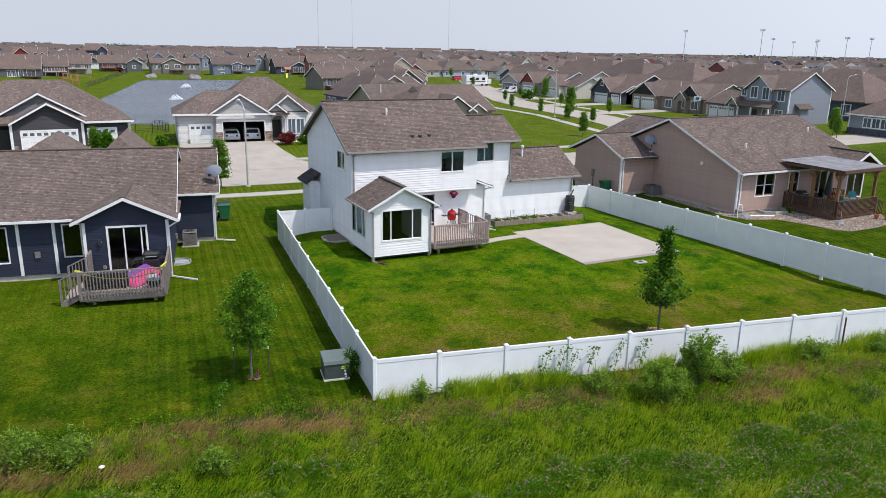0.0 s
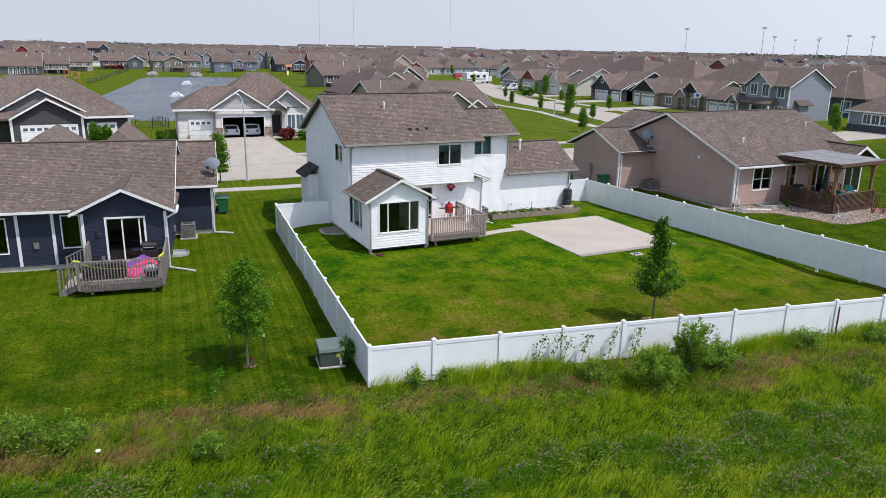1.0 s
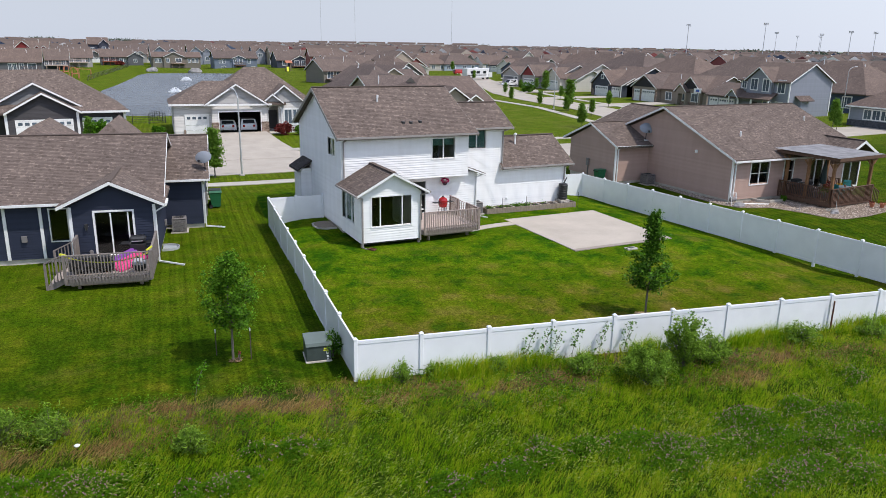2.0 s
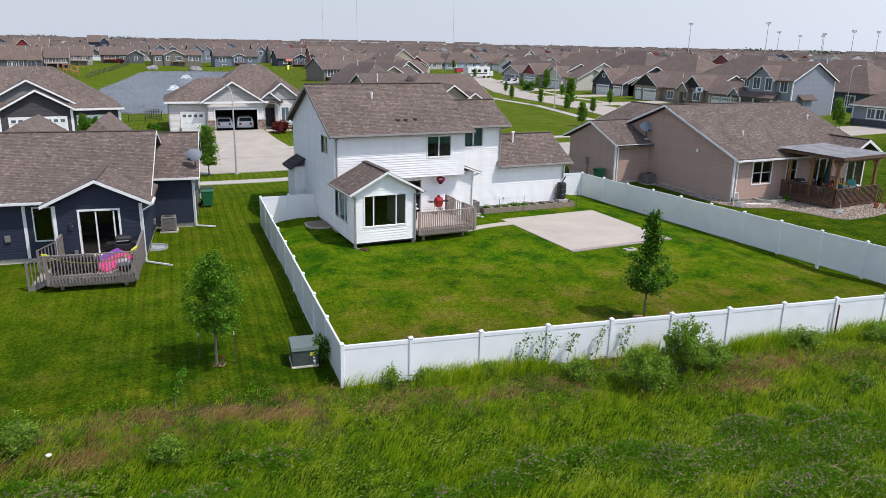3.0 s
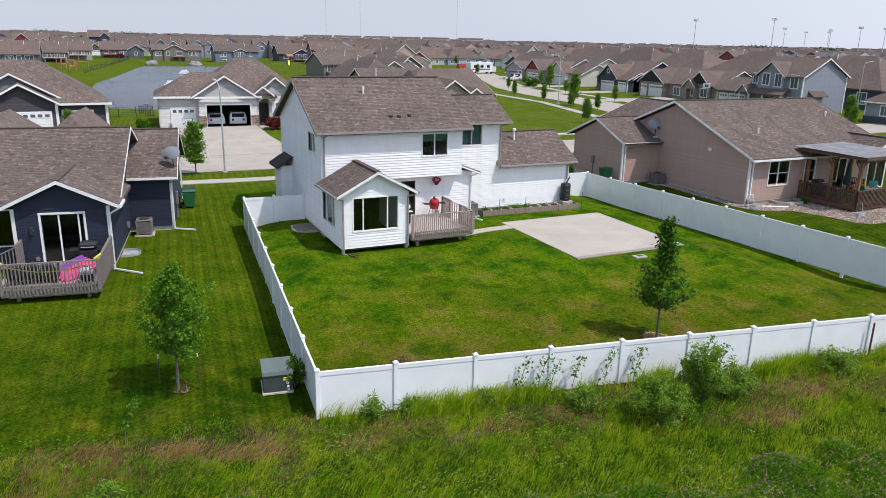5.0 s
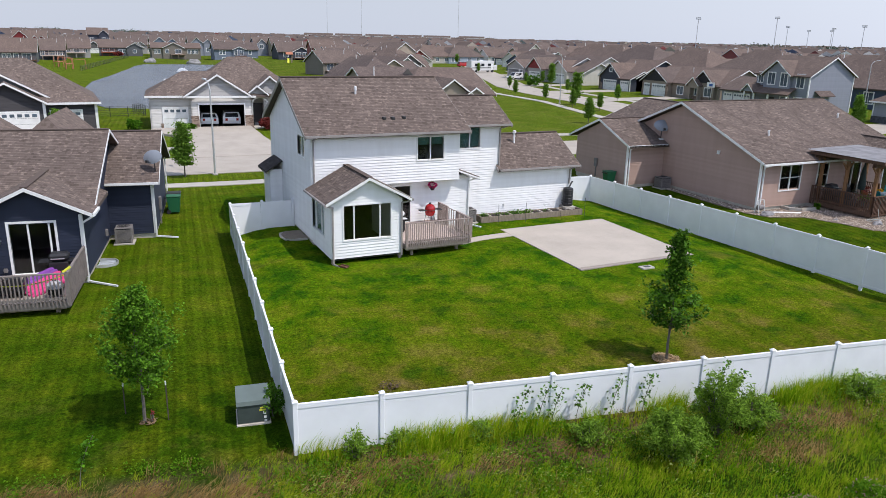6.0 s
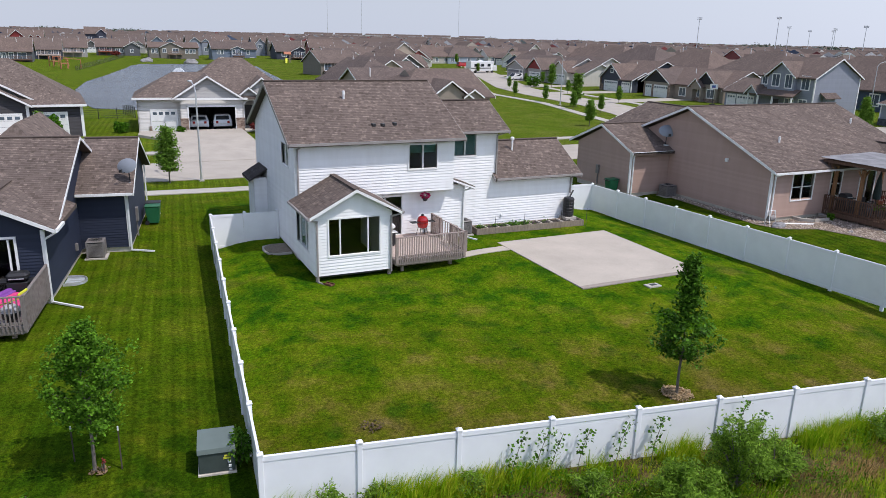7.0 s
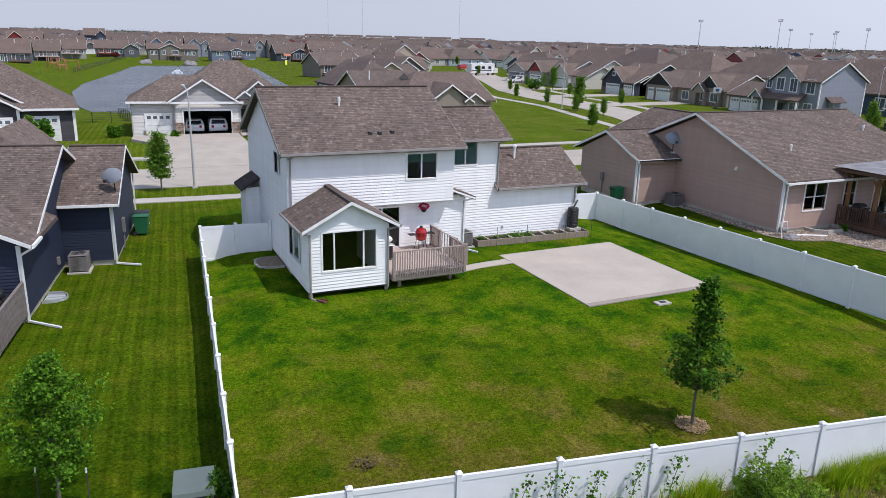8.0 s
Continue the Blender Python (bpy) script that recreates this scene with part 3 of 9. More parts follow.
SOUTH_STOPS = [0.0] + [(2.29 + 2.468 * k) / 26.97 for k in range(11)]
fence_run("white vinyl privacy fence between the lawn and the meadow", (0.05, -0.01), (26.67, -4.33), 1.01, 1.03, SOUTH_STOPS, first=False)
fence_run("white vinyl privacy fence along the side lawn", (2.02, 22.05), (0.05, -0.01), 1.40, 1.01, even(9))
fence_run("short white vinyl fence joining the house wall", (2.02, 22.05), (5.28, 21.75), 1.42, 1.47, even(2), first=False)
fence_run("white vinyl privacy fence beside the tan house", (26.01, 23.24), (27.61, -3.55), 1.29, 1.42, even(11), 1.80)
fence_run("short white vinyl fence closing the lawn's corner", (26.67, -4.33), (27.61, -3.55), 1.03, 1.42, even(1), first=False)
fence_run("short white vinyl fence with a gate by the garage", (26.01, 23.24), (22.2, 23.4), 1.32, 1.38, even(2), first=False)


# ---- white two-storey house ----
def white_house():
    h = thing("house", pose(5.38, 18.04, 0), "white vinyl-sided two-storey house with brown shingle roof", "house")
    left, right, back = (lambda x, y: pose(x, y, 0, 0, 0, -90)), (lambda x, y: pose(x, y, 0, 0, 0, 90)), (lambda x, y: pose(x, y, 0, 0, 0, 180))
    S = M_WHITE_SIDING
    lap_wall("wall", h, S, pose(0, 0, 0), 8.1, 2.62, base=2.80, holes=[(5.67, 3.96, 7.15, 5.13)])
    lap_wall("wall", h, S, pose(8.1, 1.76, 0), 3.45, 5.36, base=0.1, holes=[(0.86, 4.18, 2.13, 5.36)])
    lap_wall("wall", h, S, pose(11.55, 1.76, 0), 5.07, 2.72, base=0.1)
    lap_wall("wall", h, S, pose(3.51, 0.6, 0), 5.55, 2.80, base=0.1, holes=[(0.25, 0.45, 2.0, 2.5)])
    lap_wall("wall", h, S, left(0, 9.06), 9.06, 5.30, gable=2.45, base=0.14, holes=[(6.66, 4.15, 7.98, 5.18)])
    lap_wall("wall", h, S, left(0, 0), 3.31, 2.70, base=0.08, holes=[(0.20, 0.95, 2.30, 2.50)])
    lap_wall("wall", h, S, pose(0, -3.31, 0), 3.51, 2.70, gable=1.12, base=0.08, holes=[(0.61, 0.95, 2.91, 2.58)])
    lap_wall("wall", h, S, right(3.51, -3.31), 3.95, 2.70, base=0.08)
    lap_wall("wall", h, S, right(8.1, 0), 1.80, 2.62, base=2.80)
    lap_wall("wall", h, S, right(9.06, 0.6), 1.16, 2.80, base=0.1)
    lap_wall("wall", h, S, right(8.1, 1.76), 7.3, 5.36, gable=0, base=0.1)
    lap_wall("wall", h, S, right(11.55, 1.76), 4.3, 5.36, gable=1.2, base=0.1)
    lap_wall("wall", h, S, right(16.62, 1.76), 5.0, 2.72, gable=1.6, base=0.1)
    lap_wall("wall", h, S, back(8.1, 9.06), 8.1, 5.3, base=0.14)
    lap_wall("wall", h, S, back(11.55, 6.1), 3.45, 5.36, base=0.1)
    lap_wall("wall", h, S, back(16.62, 6.76), 5.07, 2.72, base=0.1)
    part("soffit", boxes((0.14, 0.02, 2.78, 8.08, 0.62, 2.82)), M_TRIM, h)
    # unseen floors and partitions, coloured near black as indoor shade behind the glass
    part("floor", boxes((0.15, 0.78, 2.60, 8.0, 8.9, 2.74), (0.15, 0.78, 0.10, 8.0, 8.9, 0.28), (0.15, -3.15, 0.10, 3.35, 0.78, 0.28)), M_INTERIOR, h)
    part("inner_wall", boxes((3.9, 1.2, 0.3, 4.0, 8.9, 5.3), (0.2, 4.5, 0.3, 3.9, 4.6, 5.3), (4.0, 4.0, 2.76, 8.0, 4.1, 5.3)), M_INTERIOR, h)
    part("foundation", boxes((0.04, 0.04, -0.5, 8.06, 9.0, 0.15), (3.55, 0.64, -0.5, 8.82, 6.7, 0.12), (8.82, 1.8, -0.5, 16.58, 6.7, 0.12)), M_CONCRETE_WALL, h)
    part("floor_joist", boxes((0.06, -3.25, -0.02, 3.45, 0.05, 0.10)), M_DARK, h)
    bm = boxes((0.02, -3.28, -0.6, 0.16, -3.14, 0.1), (3.36, -3.28, -0.6, 3.5, -3.14, 0.1))
    part("bay_post", bm, M_DECK_RAIL, h)
    # roofs
    gable_roof("roof", h, M_ROOF, -0.36, 8.55, -0.45, 9.51, 5.46, 2.48, "x", trim=M_GUTTER)
    gable_roof("roof", h, M_ROOF, 7.9, 12.0, 1.25, 6.5, 5.52, 1.40, "x", trim=M_GUTTER)
    gable_roof("roof", h, M_ROOF, 11.35, 16.95, 1.35, 7.1, 2.90, 1.66, "x", trim=M_GUTTER)
    gable_roof("roof", h, M_ROOF, -0.33, 3.88, -3.66, 0.0, 2.80, 1.12, "y", trim=M_TRIM, fascia=0.13, thick=0.1)
    bm = bmesh.new()
    roof_plane(bm, (9.5, 0.25, 2.80), (9.5, 1.75, 2.80), (7.9, 1.75, 3.40), (7.9, 0.25, 3.40))
    r = part("roof", bm, M_ROOF, h)
    bm = bmesh.new()
    beam(bm, (9.5, 0.22, 2.71), (7.9, 0.22, 3.31), 0.05, 0.09)
    part("bargeboard", bm, M_TRIM, r)
    # fireplace bump on the side wall
    lap_wall("fireplace_bump", h, S, left(-0.70, 8.0), 1.60, 2.7, base=0.0)
    lap_wall("fireplace_bump", h, S, pose(-0.70, 6.40, 0), 0.68, 2.7, base=0.0)
    lap_wall("fireplace_bump", h, S, back(0, 8.0), 0.68, 2.7, base=0.0)
    part("fireplace_trim", boxes((-0.98, 6.20, 2.52, -0.92, 8.32, 2.66)), M_GUTTER, h)
    bm = bmesh.new()
    roof_plane(bm, (-0.98, 8.35, 2.66), (-0.98, 6.15, 2.66), (0, 6.15, 3.26), (0, 8.35, 3.26), 0.09)
    bmesh.ops.remove_doubles(bm, verts=bm.verts, dist=0.01)
    part("fireplace_roof", bm, M_ROOF_DARK, h, "small dark shingle lean-to roof")
    # windows and door
    window(h, pose(5.67, 0, 3.96), 1.48, 1.17, 2, blind=0.35)
    window(h, pose(8.96, 1.76, 4.18), 1.27, 1.18, 2, blind=0.97)
    window(h, left(0, 9.06) @ pose(6.66, 0, 4.15), 1.32, 1.03, 2)
    window(h, left(0, 0) @ pose(0.20, 0, 0.95), 2.10, 1.55, 3, splits=(0.55, 1.55), blind=0.96)
    window(h, pose(0.61, -3.31, 0.95), 2.30, 1.63, 3, splits=(0.50, 1.78))
    window(h, pose(3.76, 0.6, 0.45), 1.75, 2.05, 2, name="patio_door")
    # gutters and pipes
    G = M_GUTTER
    gutter(h, G, (-0.36, -0.49, 5.40), (8.55, -0.49, 5.40))
    gutter(h, G, (7.95, 1.20, 5.46), (12.0, 1.20, 5.46))
    gutter(h, G, (11.4, 1.30, 2.84), (16.95, 1.30, 2.84))
    gutter(h, G, (-0.37, -3.70, 2.74), (-0.37, -0.02, 2.74), size=0.1)
    gutter(h, G, (3.92, -3.70, 2.74), (3.92, 0.1, 2.74), size=0.1)
    downpipe(h, G, [(0.22, -0.47, 5.36), (0.12, -0.08, 5.15), (0.12, -0.08, 2.95)])
    downpipe(h, G, [(11.85, 1.24, 5.42), (11.5, 1.68, 5.2), (11.5, 1.68, 3.05)])
    downpipe(h, G, [(16.6, 1.30, 2.8), (16.45, 1.66, 2.6), (16.45, 1.66, 1.75)])
    downpipe(h, G, [(-0.35, -3.66, 2.70), (0.06, -3.40, 2.55), (0.06, -3.40, -0.15), (0.25, -3.75, -0.2)])
    downpipe(h, G, [(3.90, -3.66, 2.70), (3.46, -3.40, 2.55), (3.46, -3.40, 0.0)])
    downpipe(h, M_TRIM, [(9.45, 0.35, 2.74), (9.0, 0.52, 2.55), (9.0, 0.52, 0.1), (9.5, -0.1, 0.02)])
    # roof vents
    for x, y, s in ((3.29, 2.93, 0), (4.09, 0.72, 1), (4.56, 0.70, 1), (5.19, 0.75, 1)):
        z = 5.46 + (y + 0.45) * 2.48 / 4.98
        bm = bmesh.new()
        if s:
            box(bm, x - 0.09, y - 0.11, z - 0.05, x + 0.09, y + 0.11, z + 0.11, 0.02)
            part("roof_vent", bm, M_DARK, h, "small black roof vent")
        else:
            tube(bm, (x, y, z - 0.1), (x, y, z + 0.38), 0.055)
            lathe(bm, [(0.075, z + 0.2), (0.075, z + 0.38), (0.04, z + 0.4)], 10, x, y)
            part("roof_vent", bm, M_TRIM, h, "white pipe vent")
    bm = bmesh.new()
    tube(bm, (13.44, 3.4, 3.9), (13.44, 3.4, 4.75), 0.06)
    lathe(bm, [(0.11, 4.68), (0.11, 4.80), (0.02, 4.84)], 10, 13.44, 3.4)
    part("flue", bm, M_TRIM, h, "white flue pipe")
    return h


white_house()


# ---- blue house, turned a little ----
BLUE = pose(-4.9, 15.35, 0, 0, 0, -8.5)


def blue_house():
    h = thing("house", BLUE, "dark blue single-storey house with white trim and shingle roof", "house")
    left, right, back = (lambda x, y: pose(x, y, 0, 0, 0, -90)), (lambda x, y: pose(x, y, 0, 0, 0, 90)), (lambda x, y: pose(x, y, 0, 0, 0, 180))
    S = M_BLUE_SIDING
    C = 0.125
    lap_wall("wall", h, S, pose(-3.7, 0, 0), 3.7, 2.75, gable=1.0, base=0.25, holes=[(1.05, 0.56, 2.70, 2.66)], course=C)
    lap_wall("wall", h, S, left(-3.7, 1.15), 1.15, 2.75, base=0.25, course=C)
    lap_wall("wall", h, S, right(0, 1.15), 11.95, 2.75, gable=2.35, base=0.25, course=C)
    lap_wall("wall", h, S, right(0, 0), 1.15, 2.75, base=0.25, course=C)
    lap_wall("wall", h, S, pose(-15, 1.15, 0), 11.3, 2.75, base=0.25, holes=[(6.65, 0.95, 7.75, 2.62), (10.2, 1.1, 10.95, 2.65)], course=C)
    lap_wall("wall", h, S, pose(0.0, 6.85, 0), 2.15, 2.65, base=0.25, course=C)
    lap_wall("wall", h, S, right(2.15, 6.85), 7.7, 2.65, gable=1.85, base=0.25, course=C)
    lap_wall("wall", h, S, back(2.15, 14.55), 2.15, 2.65, base=0.25, course=C)
    lap_wall("wall", h, S, back(0, 13.1), 15, 2.75, base=0.25, course=C)
    lap_wall("wall", h, S, left(-15, 13.1), 11.95, 2.75, gable=2.35, base=0.25, course=C)
    part("foundation", boxes((-3.66, 0.05, -0.4, -0.05, 1.3, 0.26), (-14.95, 1.2, -0.4, -0.04, 13.0, 0.26), (-0.1, 6.9, -0.4, 2.1, 14.5, 0.26)), M_CONCRETE_WALL, h)
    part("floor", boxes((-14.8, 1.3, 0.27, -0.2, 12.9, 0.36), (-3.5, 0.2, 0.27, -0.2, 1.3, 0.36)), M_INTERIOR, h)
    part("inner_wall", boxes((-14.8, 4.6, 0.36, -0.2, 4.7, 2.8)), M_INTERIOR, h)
    gable_roof("roof", h, M_ROOF, -15.3, 0.42, 0.72, 13.5, 3.02, 2.48, "x", trim=M_TRIM, fascia=0.14)
    gable_roof("roof", h, M_ROOF, -4.2, 0.52, -0.4, 4.0, 3.05, 1.13, "y", trim=M_TRIM, fascia=0.15)
    # two hipped front gables that just top the ridge
    for x, y, z, w, drop in ((-3.0, 10.6, 5.73, 2.4, 2.2), (-7.15, 10.2, 5.60, 2.2, 1.5)):
        bm = bmesh.new()
        e = z - drop
        roof_plane(bm, (x - w, 16.0, e), (x - w, y - w, e), (x, y, z), (x, 16.0, z))
        roof_plane(bm, (x + w, y - w, e), (x + w, 16.0, e), (x, 16.0, z), (x, y, z))
        roof_plane(bm, (x - w, y - w, e), (x + w, y - w, e), (x + 0.01, y, z), (x - 0.01, y, z))
        bmesh.ops.remove_doubles(bm, verts=bm.verts, dist=0.02)
        part("roof", bm, M_ROOF, h)
    gable_roof("roof", h, M_ROOF, 0.0, 2.52, 6.45, 14.95, 2.94, 2.02, "x", trim=M_TRIM, fascia=0.14)
    T = M_TRIM
    for x, y in ((-3.7, 0), (0, 0), (2.15, 6.85), (-5.2, 1.15), (-6.75, 1.15)):
        part("corner_board", boxes((x - 0.07, y - 0.055, 0.25, x + 0.07, y + 0.05, 2.95)), T, h, "white corner board")
    window(h, pose(-2.65, 0, 0.56), 1.65, 2.10, 3, splits=(0.68, 1.45), name="patio_door", frame_w=0.09)
    window(h, pose(-8.35, 1.15, 0.95), 1.1, 1.67, 1, frame_w=0.06)
    window(h, pose(-4.8, 1.15, 1.1), 0.75, 1.55, 1, frame_w=0.06)
    gutter(h, T, (-15.3, 0.68, 2.96), (-4.1, 0.68, 2.96))
    gutter(h, T, (0.05, 6.41, 2.88), (2.5, 6.41, 2.88))
    gutter(h, T, (0.56, -0.35, 2.98), (0.56, 0.9, 2.98))
    downpipe(h, T, [(0.54, -0.33, 2.92), (0.06, -0.08, 2.6), (0.06, -0.08, 0.1), (1.2, -0.8, 0.05)])
    downpipe(h, T, [(2.25, 6.42, 2.84), (2.2, 6.78, 2.6), (2.2, 6.78, 0.1), (3.2, 6.5, 0.05)])
    downpipe(h, T, [(2.25, 14.6, 2.84), (2.25, 14.6, 0.1), (2.9, 14.4, 0.05)])
    return h


blue_house()


# ---- tan house ----
TAN = pose(32.2, 14.7, 0.26)


def tan_house():
    h = thing("house", TAN, "tan-sided single-storey house with brown shingle roof", "house")
    left, right, back = (lambda x, y: pose(x, y, 0, 0, 0, -90)), (lambda x, y: pose(x, y, 0, 0, 0, 90)), (lambda x, y: pose(x, y, 0, 0, 0, 180))
    S = M_TAN_SIDING
    lap_wall("wall", h, S, left(0, 14.0), 14.0, 2.75, gable=2.85, base=0.22, course=0.115, lip=0.026)
    lap_wall("wall", h, S, pose(0, 0, 0), 13.2, 2.75, base=0.22, holes=[(1.72, 1.2, 3.44, 2.72), (4.98, 1.25, 5.86, 2.7), (7.6, 0.6, 8.9, 2.6), (11.3, 0.45, 13.0, 2.6)], course=0.115, lip=0.026)
    lap_wall("wall", h, S, right(13.2, 0), 14.0, 2.75, gable=2.85, base=0.22, course=0.115, lip=0.026)
    lap_wall("wall", h, S, back(13.2, 14.0), 13.2, 2.75, base=0.22, course=0.115, lip=0.026)
    lap_wall("wall", h, S, left(-3.2, 14.6), 6.0, 2.75, gable=1.35, base=0.22, course=0.115, lip=0.026)
    lap_wall("wall", h, S, pose(-3.2, 8.6, 0), 3.2, 2.75, base=0.22, course=0.115, lip=0.026)
    lap_wall("wall", h, S, back(0, 14.6), 3.2, 2.75, base=0.22, course=0.115, lip=0.026)
    part("foundation", boxes((0.04, 0.04, -0.6, 13.1, 13.9, 0.23), (-3.16, 8.64, -0.6, 0.1, 14.5, 0.23)), M_CONCRETE_WALL, h)
    part("floor", boxes((0.2, 0.2, 0.25, 13.0, 13.8, 0.33)), M_INTERIOR, h)
    part("inner_wall", boxes((0.2, 4.2, 0.33, 13.0, 4.3, 2.9)), M_INTERIOR, h)
    gable_roof("roof", h, M_ROOF, -0.36, 13.3, -0.5, 14.5, 3.08, 2.98, "x", trim=M_TRIM, fascia=0.15)
    gable_roof("roof", h, M_ROOF, -3.45, 1.6, 8.1, 15.4, 2.98, 1.52, "x", trim=M_TRIM, fascia=0.15)
    gable_roof("roof", h, M_ROOF, 9.7, 13.0, -1.4, 3.0, 3.12, 0.95, "y", trim=M_TRIM)
    # street-side wing whose ridge runs towards the street
    bm = bmesh.new()
    roof_plane(bm, (-0.4, 15.4, 4.09), (-0.4, 11.7, 4.09), (3.5, 8.0, 5.57), (3.5, 15.4, 5.57))
    roof_plane(bm, (10.2, 8.0, 3.02), (10.2, 15.4, 3.02), (3.5, 15.4, 5.57), (3.5, 8.0, 5.57))
    bmesh.ops.remove_doubles(bm, verts=bm.verts, dist=0.001)
    wing = part("roof", bm, M_ROOF, h)
    bm = bmesh.new()
    chevron(bm, [(-0.4, 15.42, 3.99), (3.5, 15.42, 5.47), (10.2, 15.42, 2.92)], 0.05, 0.2)
    part("bargeboard", bm, M_TRIM, wing)
    bm = bmesh.new()
    beam(bm, (3.5, 8.0, 5.58), (3.5, 15.4, 5.58), 0.26, 0.035)
    part("ridge_cap", bm, M_ROOF, wing)
    lap_wall("wall", h, S, back(9.8, 15.1), 9.8, 2.75, gable=2.3, base=0.22, peak=6.3, course=0.115, lip=0.026)
    lap_wall("wall", h, S, right(9.8, 14.0), 1.1, 2.75, base=0.22, course=0.115, lip=0.026)
    T = M_TRIM
    part("corner_board", boxes((-0.05, -0.05, 0.22, 0.07, 0.07, 2.95)), T, h)
    part("corner_board", boxes((-3.25, 8.55, 0.22, -3.13, 8.67, 2.95)), T, h)
    window(h, pose(1.72, 0, 1.2), 1.72, 1.52, 2, rows=2, frame_w=0.07)
    window(h, pose(4.98, 0, 1.25), 0.88, 1.45, 1, rows=2, frame_w=0.08)
    window(h, pose(7.6, 0, 0.6), 1.3, 2.0, 2, frame_w=0.08)
    window(h, pose(11.3, 0, 0.45), 1.7, 2.15, 2, name="patio_door", frame_w=0.09)
    gutter(h, T, (-0.36, -0.54, 2.94), (10.6, -0.54, 2.94))
    gutter(h, T, (-3.5, 8.16, 2.96), (-0.1, 8.16, 2.96))
    downpipe(h, T, [(0.3, -0.52, 2.9), (0.2, -0.08, 2.7), (0.2, -0.08, 0.1)])
    downpipe(h, T, [(-3.1, 8.18, 2.9), (-3.05, 8.5, 2.7), (-3.05, 8.5, 0.1)])
    for x, y in ((2.95, 2.42), (11.55, 4.23)):
        z = 3.0 + (y + 0.5) * 2.96 / 7.5
        bm = bmesh.new()
        tube(bm, (x, y, z - 0.1), (x, y, z + 0.42), 0.06)
        lathe(bm, [(0.075, z + 0.25), (0.075, z + 0.42), (0.04, z + 0.44)], 10, x, y)
        part("roof_vent", bm, M_TRIM, h, "white pipe vent")
    return h


tan_house()


# ---- the neighbourhood ----
def far_wall_mat():
    n = Nodes("estate_siding")
    p = n.pos()
    cols = [(0.26, 0.28, 0.30), (0.36, 0.30, 0.23), (0.13, 0.17, 0.24), (0.52, 0.48, 0.41), (0.05, 0.075, 0.13), (0.62, 0.61, 0.58), (0.30, 0.24, 0.18), (0.30, 0.36, 0.42), (0.10, 0.095, 0.095), (0.42, 0.40, 0.36), (0.22, 0.05, 0.045), (0.33, 0.30, 0.26)]
    c = n.ramp(n.rand(), [(k / len(cols), v) for k, v in enumerate(cols)], "CONSTANT")
    # shadow line under each lap board, painted into the wall colour
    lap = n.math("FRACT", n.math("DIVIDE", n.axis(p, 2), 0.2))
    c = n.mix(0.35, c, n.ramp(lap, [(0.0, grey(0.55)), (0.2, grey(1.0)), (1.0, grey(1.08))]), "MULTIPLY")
    c = n.mix(0.4, c, n.ramp(n.noise(p, 0.6, 3), [(0.3, grey(0.85)), (0.7, grey(1.08))]), "MULTIPLY")
    return n.out(c, 0.6)


M_FARWALL = far_wall_mat()
M_FARROOF = shingle("estate_shingles", (0.150, 0.118, 0.104), 0.3, True)


def stone_mat():
    n = Nodes("stacked_stone")
    p = n.pos()
    v = n.put("ShaderNodeTexVoronoi", {"Vector": n.scale(p, (3.2, 3.2, 8.0)), "Scale": 1.0})
    c = n.ramp(n.axis(v.outputs["Color"], 0), [(0, (0.12, 0.075, 0.055)), (0.5, (0.24, 0.17, 0.13)), (1, (0.36, 0.28, 0.22))])
    return n.out(c, 0.85, 0, v.outputs["Distance"], 0.6, 0.03)


M_STONE = stone_mat()
M_GARAGE = painted("garage_door_white", (0.78, 0.78, 0.76), 0.4)


def gable_shell(bm, x0, y0, x1, y1, z0, z1, rise, along="x"):
    """Walls of a gabled body, one closed shell."""
    if along == "x":
        ym = (y0 + y1) / 2
        for x in (x0, x1):
            pts = [(x, y0, z0), (x, y1, z0), (x, y1, z1), (x, ym, z1 + rise), (x, y0, z1)]
            face(bm, pts if x == x1 else pts[::-1])
        face(bm, [(x0, y0, z0), (x1, y0, z0), (x1, y0, z1), (x0, y0, z1)])
        face(bm, [(x1, y1, z0), (x0, y1, z0), (x0, y1, z1), (x1, y1, z1)])
    else:
        xm = (x0 + x1) / 2
        for y in (y0, y1):
            pts = [(x0, y, z0), (x1, y, z0), (x1, y, z1), (xm, y, z1 + rise), (x0, y, z1)]
            face(bm, pts if y == y0 else pts[::-1])
        face(bm, [(x0, y1, z0), (x0, y0, z0), (x0, y0, z1), (x0, y1, z1)])
        face(bm, [(x1, y0, z0), (x1, y1, z0), (x1, y1, z1), (x1, y0, z1)])


def far_slope(bm, a, b, c, d, thick=0.2):
    roof_plane(bm, a, b, c, d, thick, course=9.0, lip=0.0)


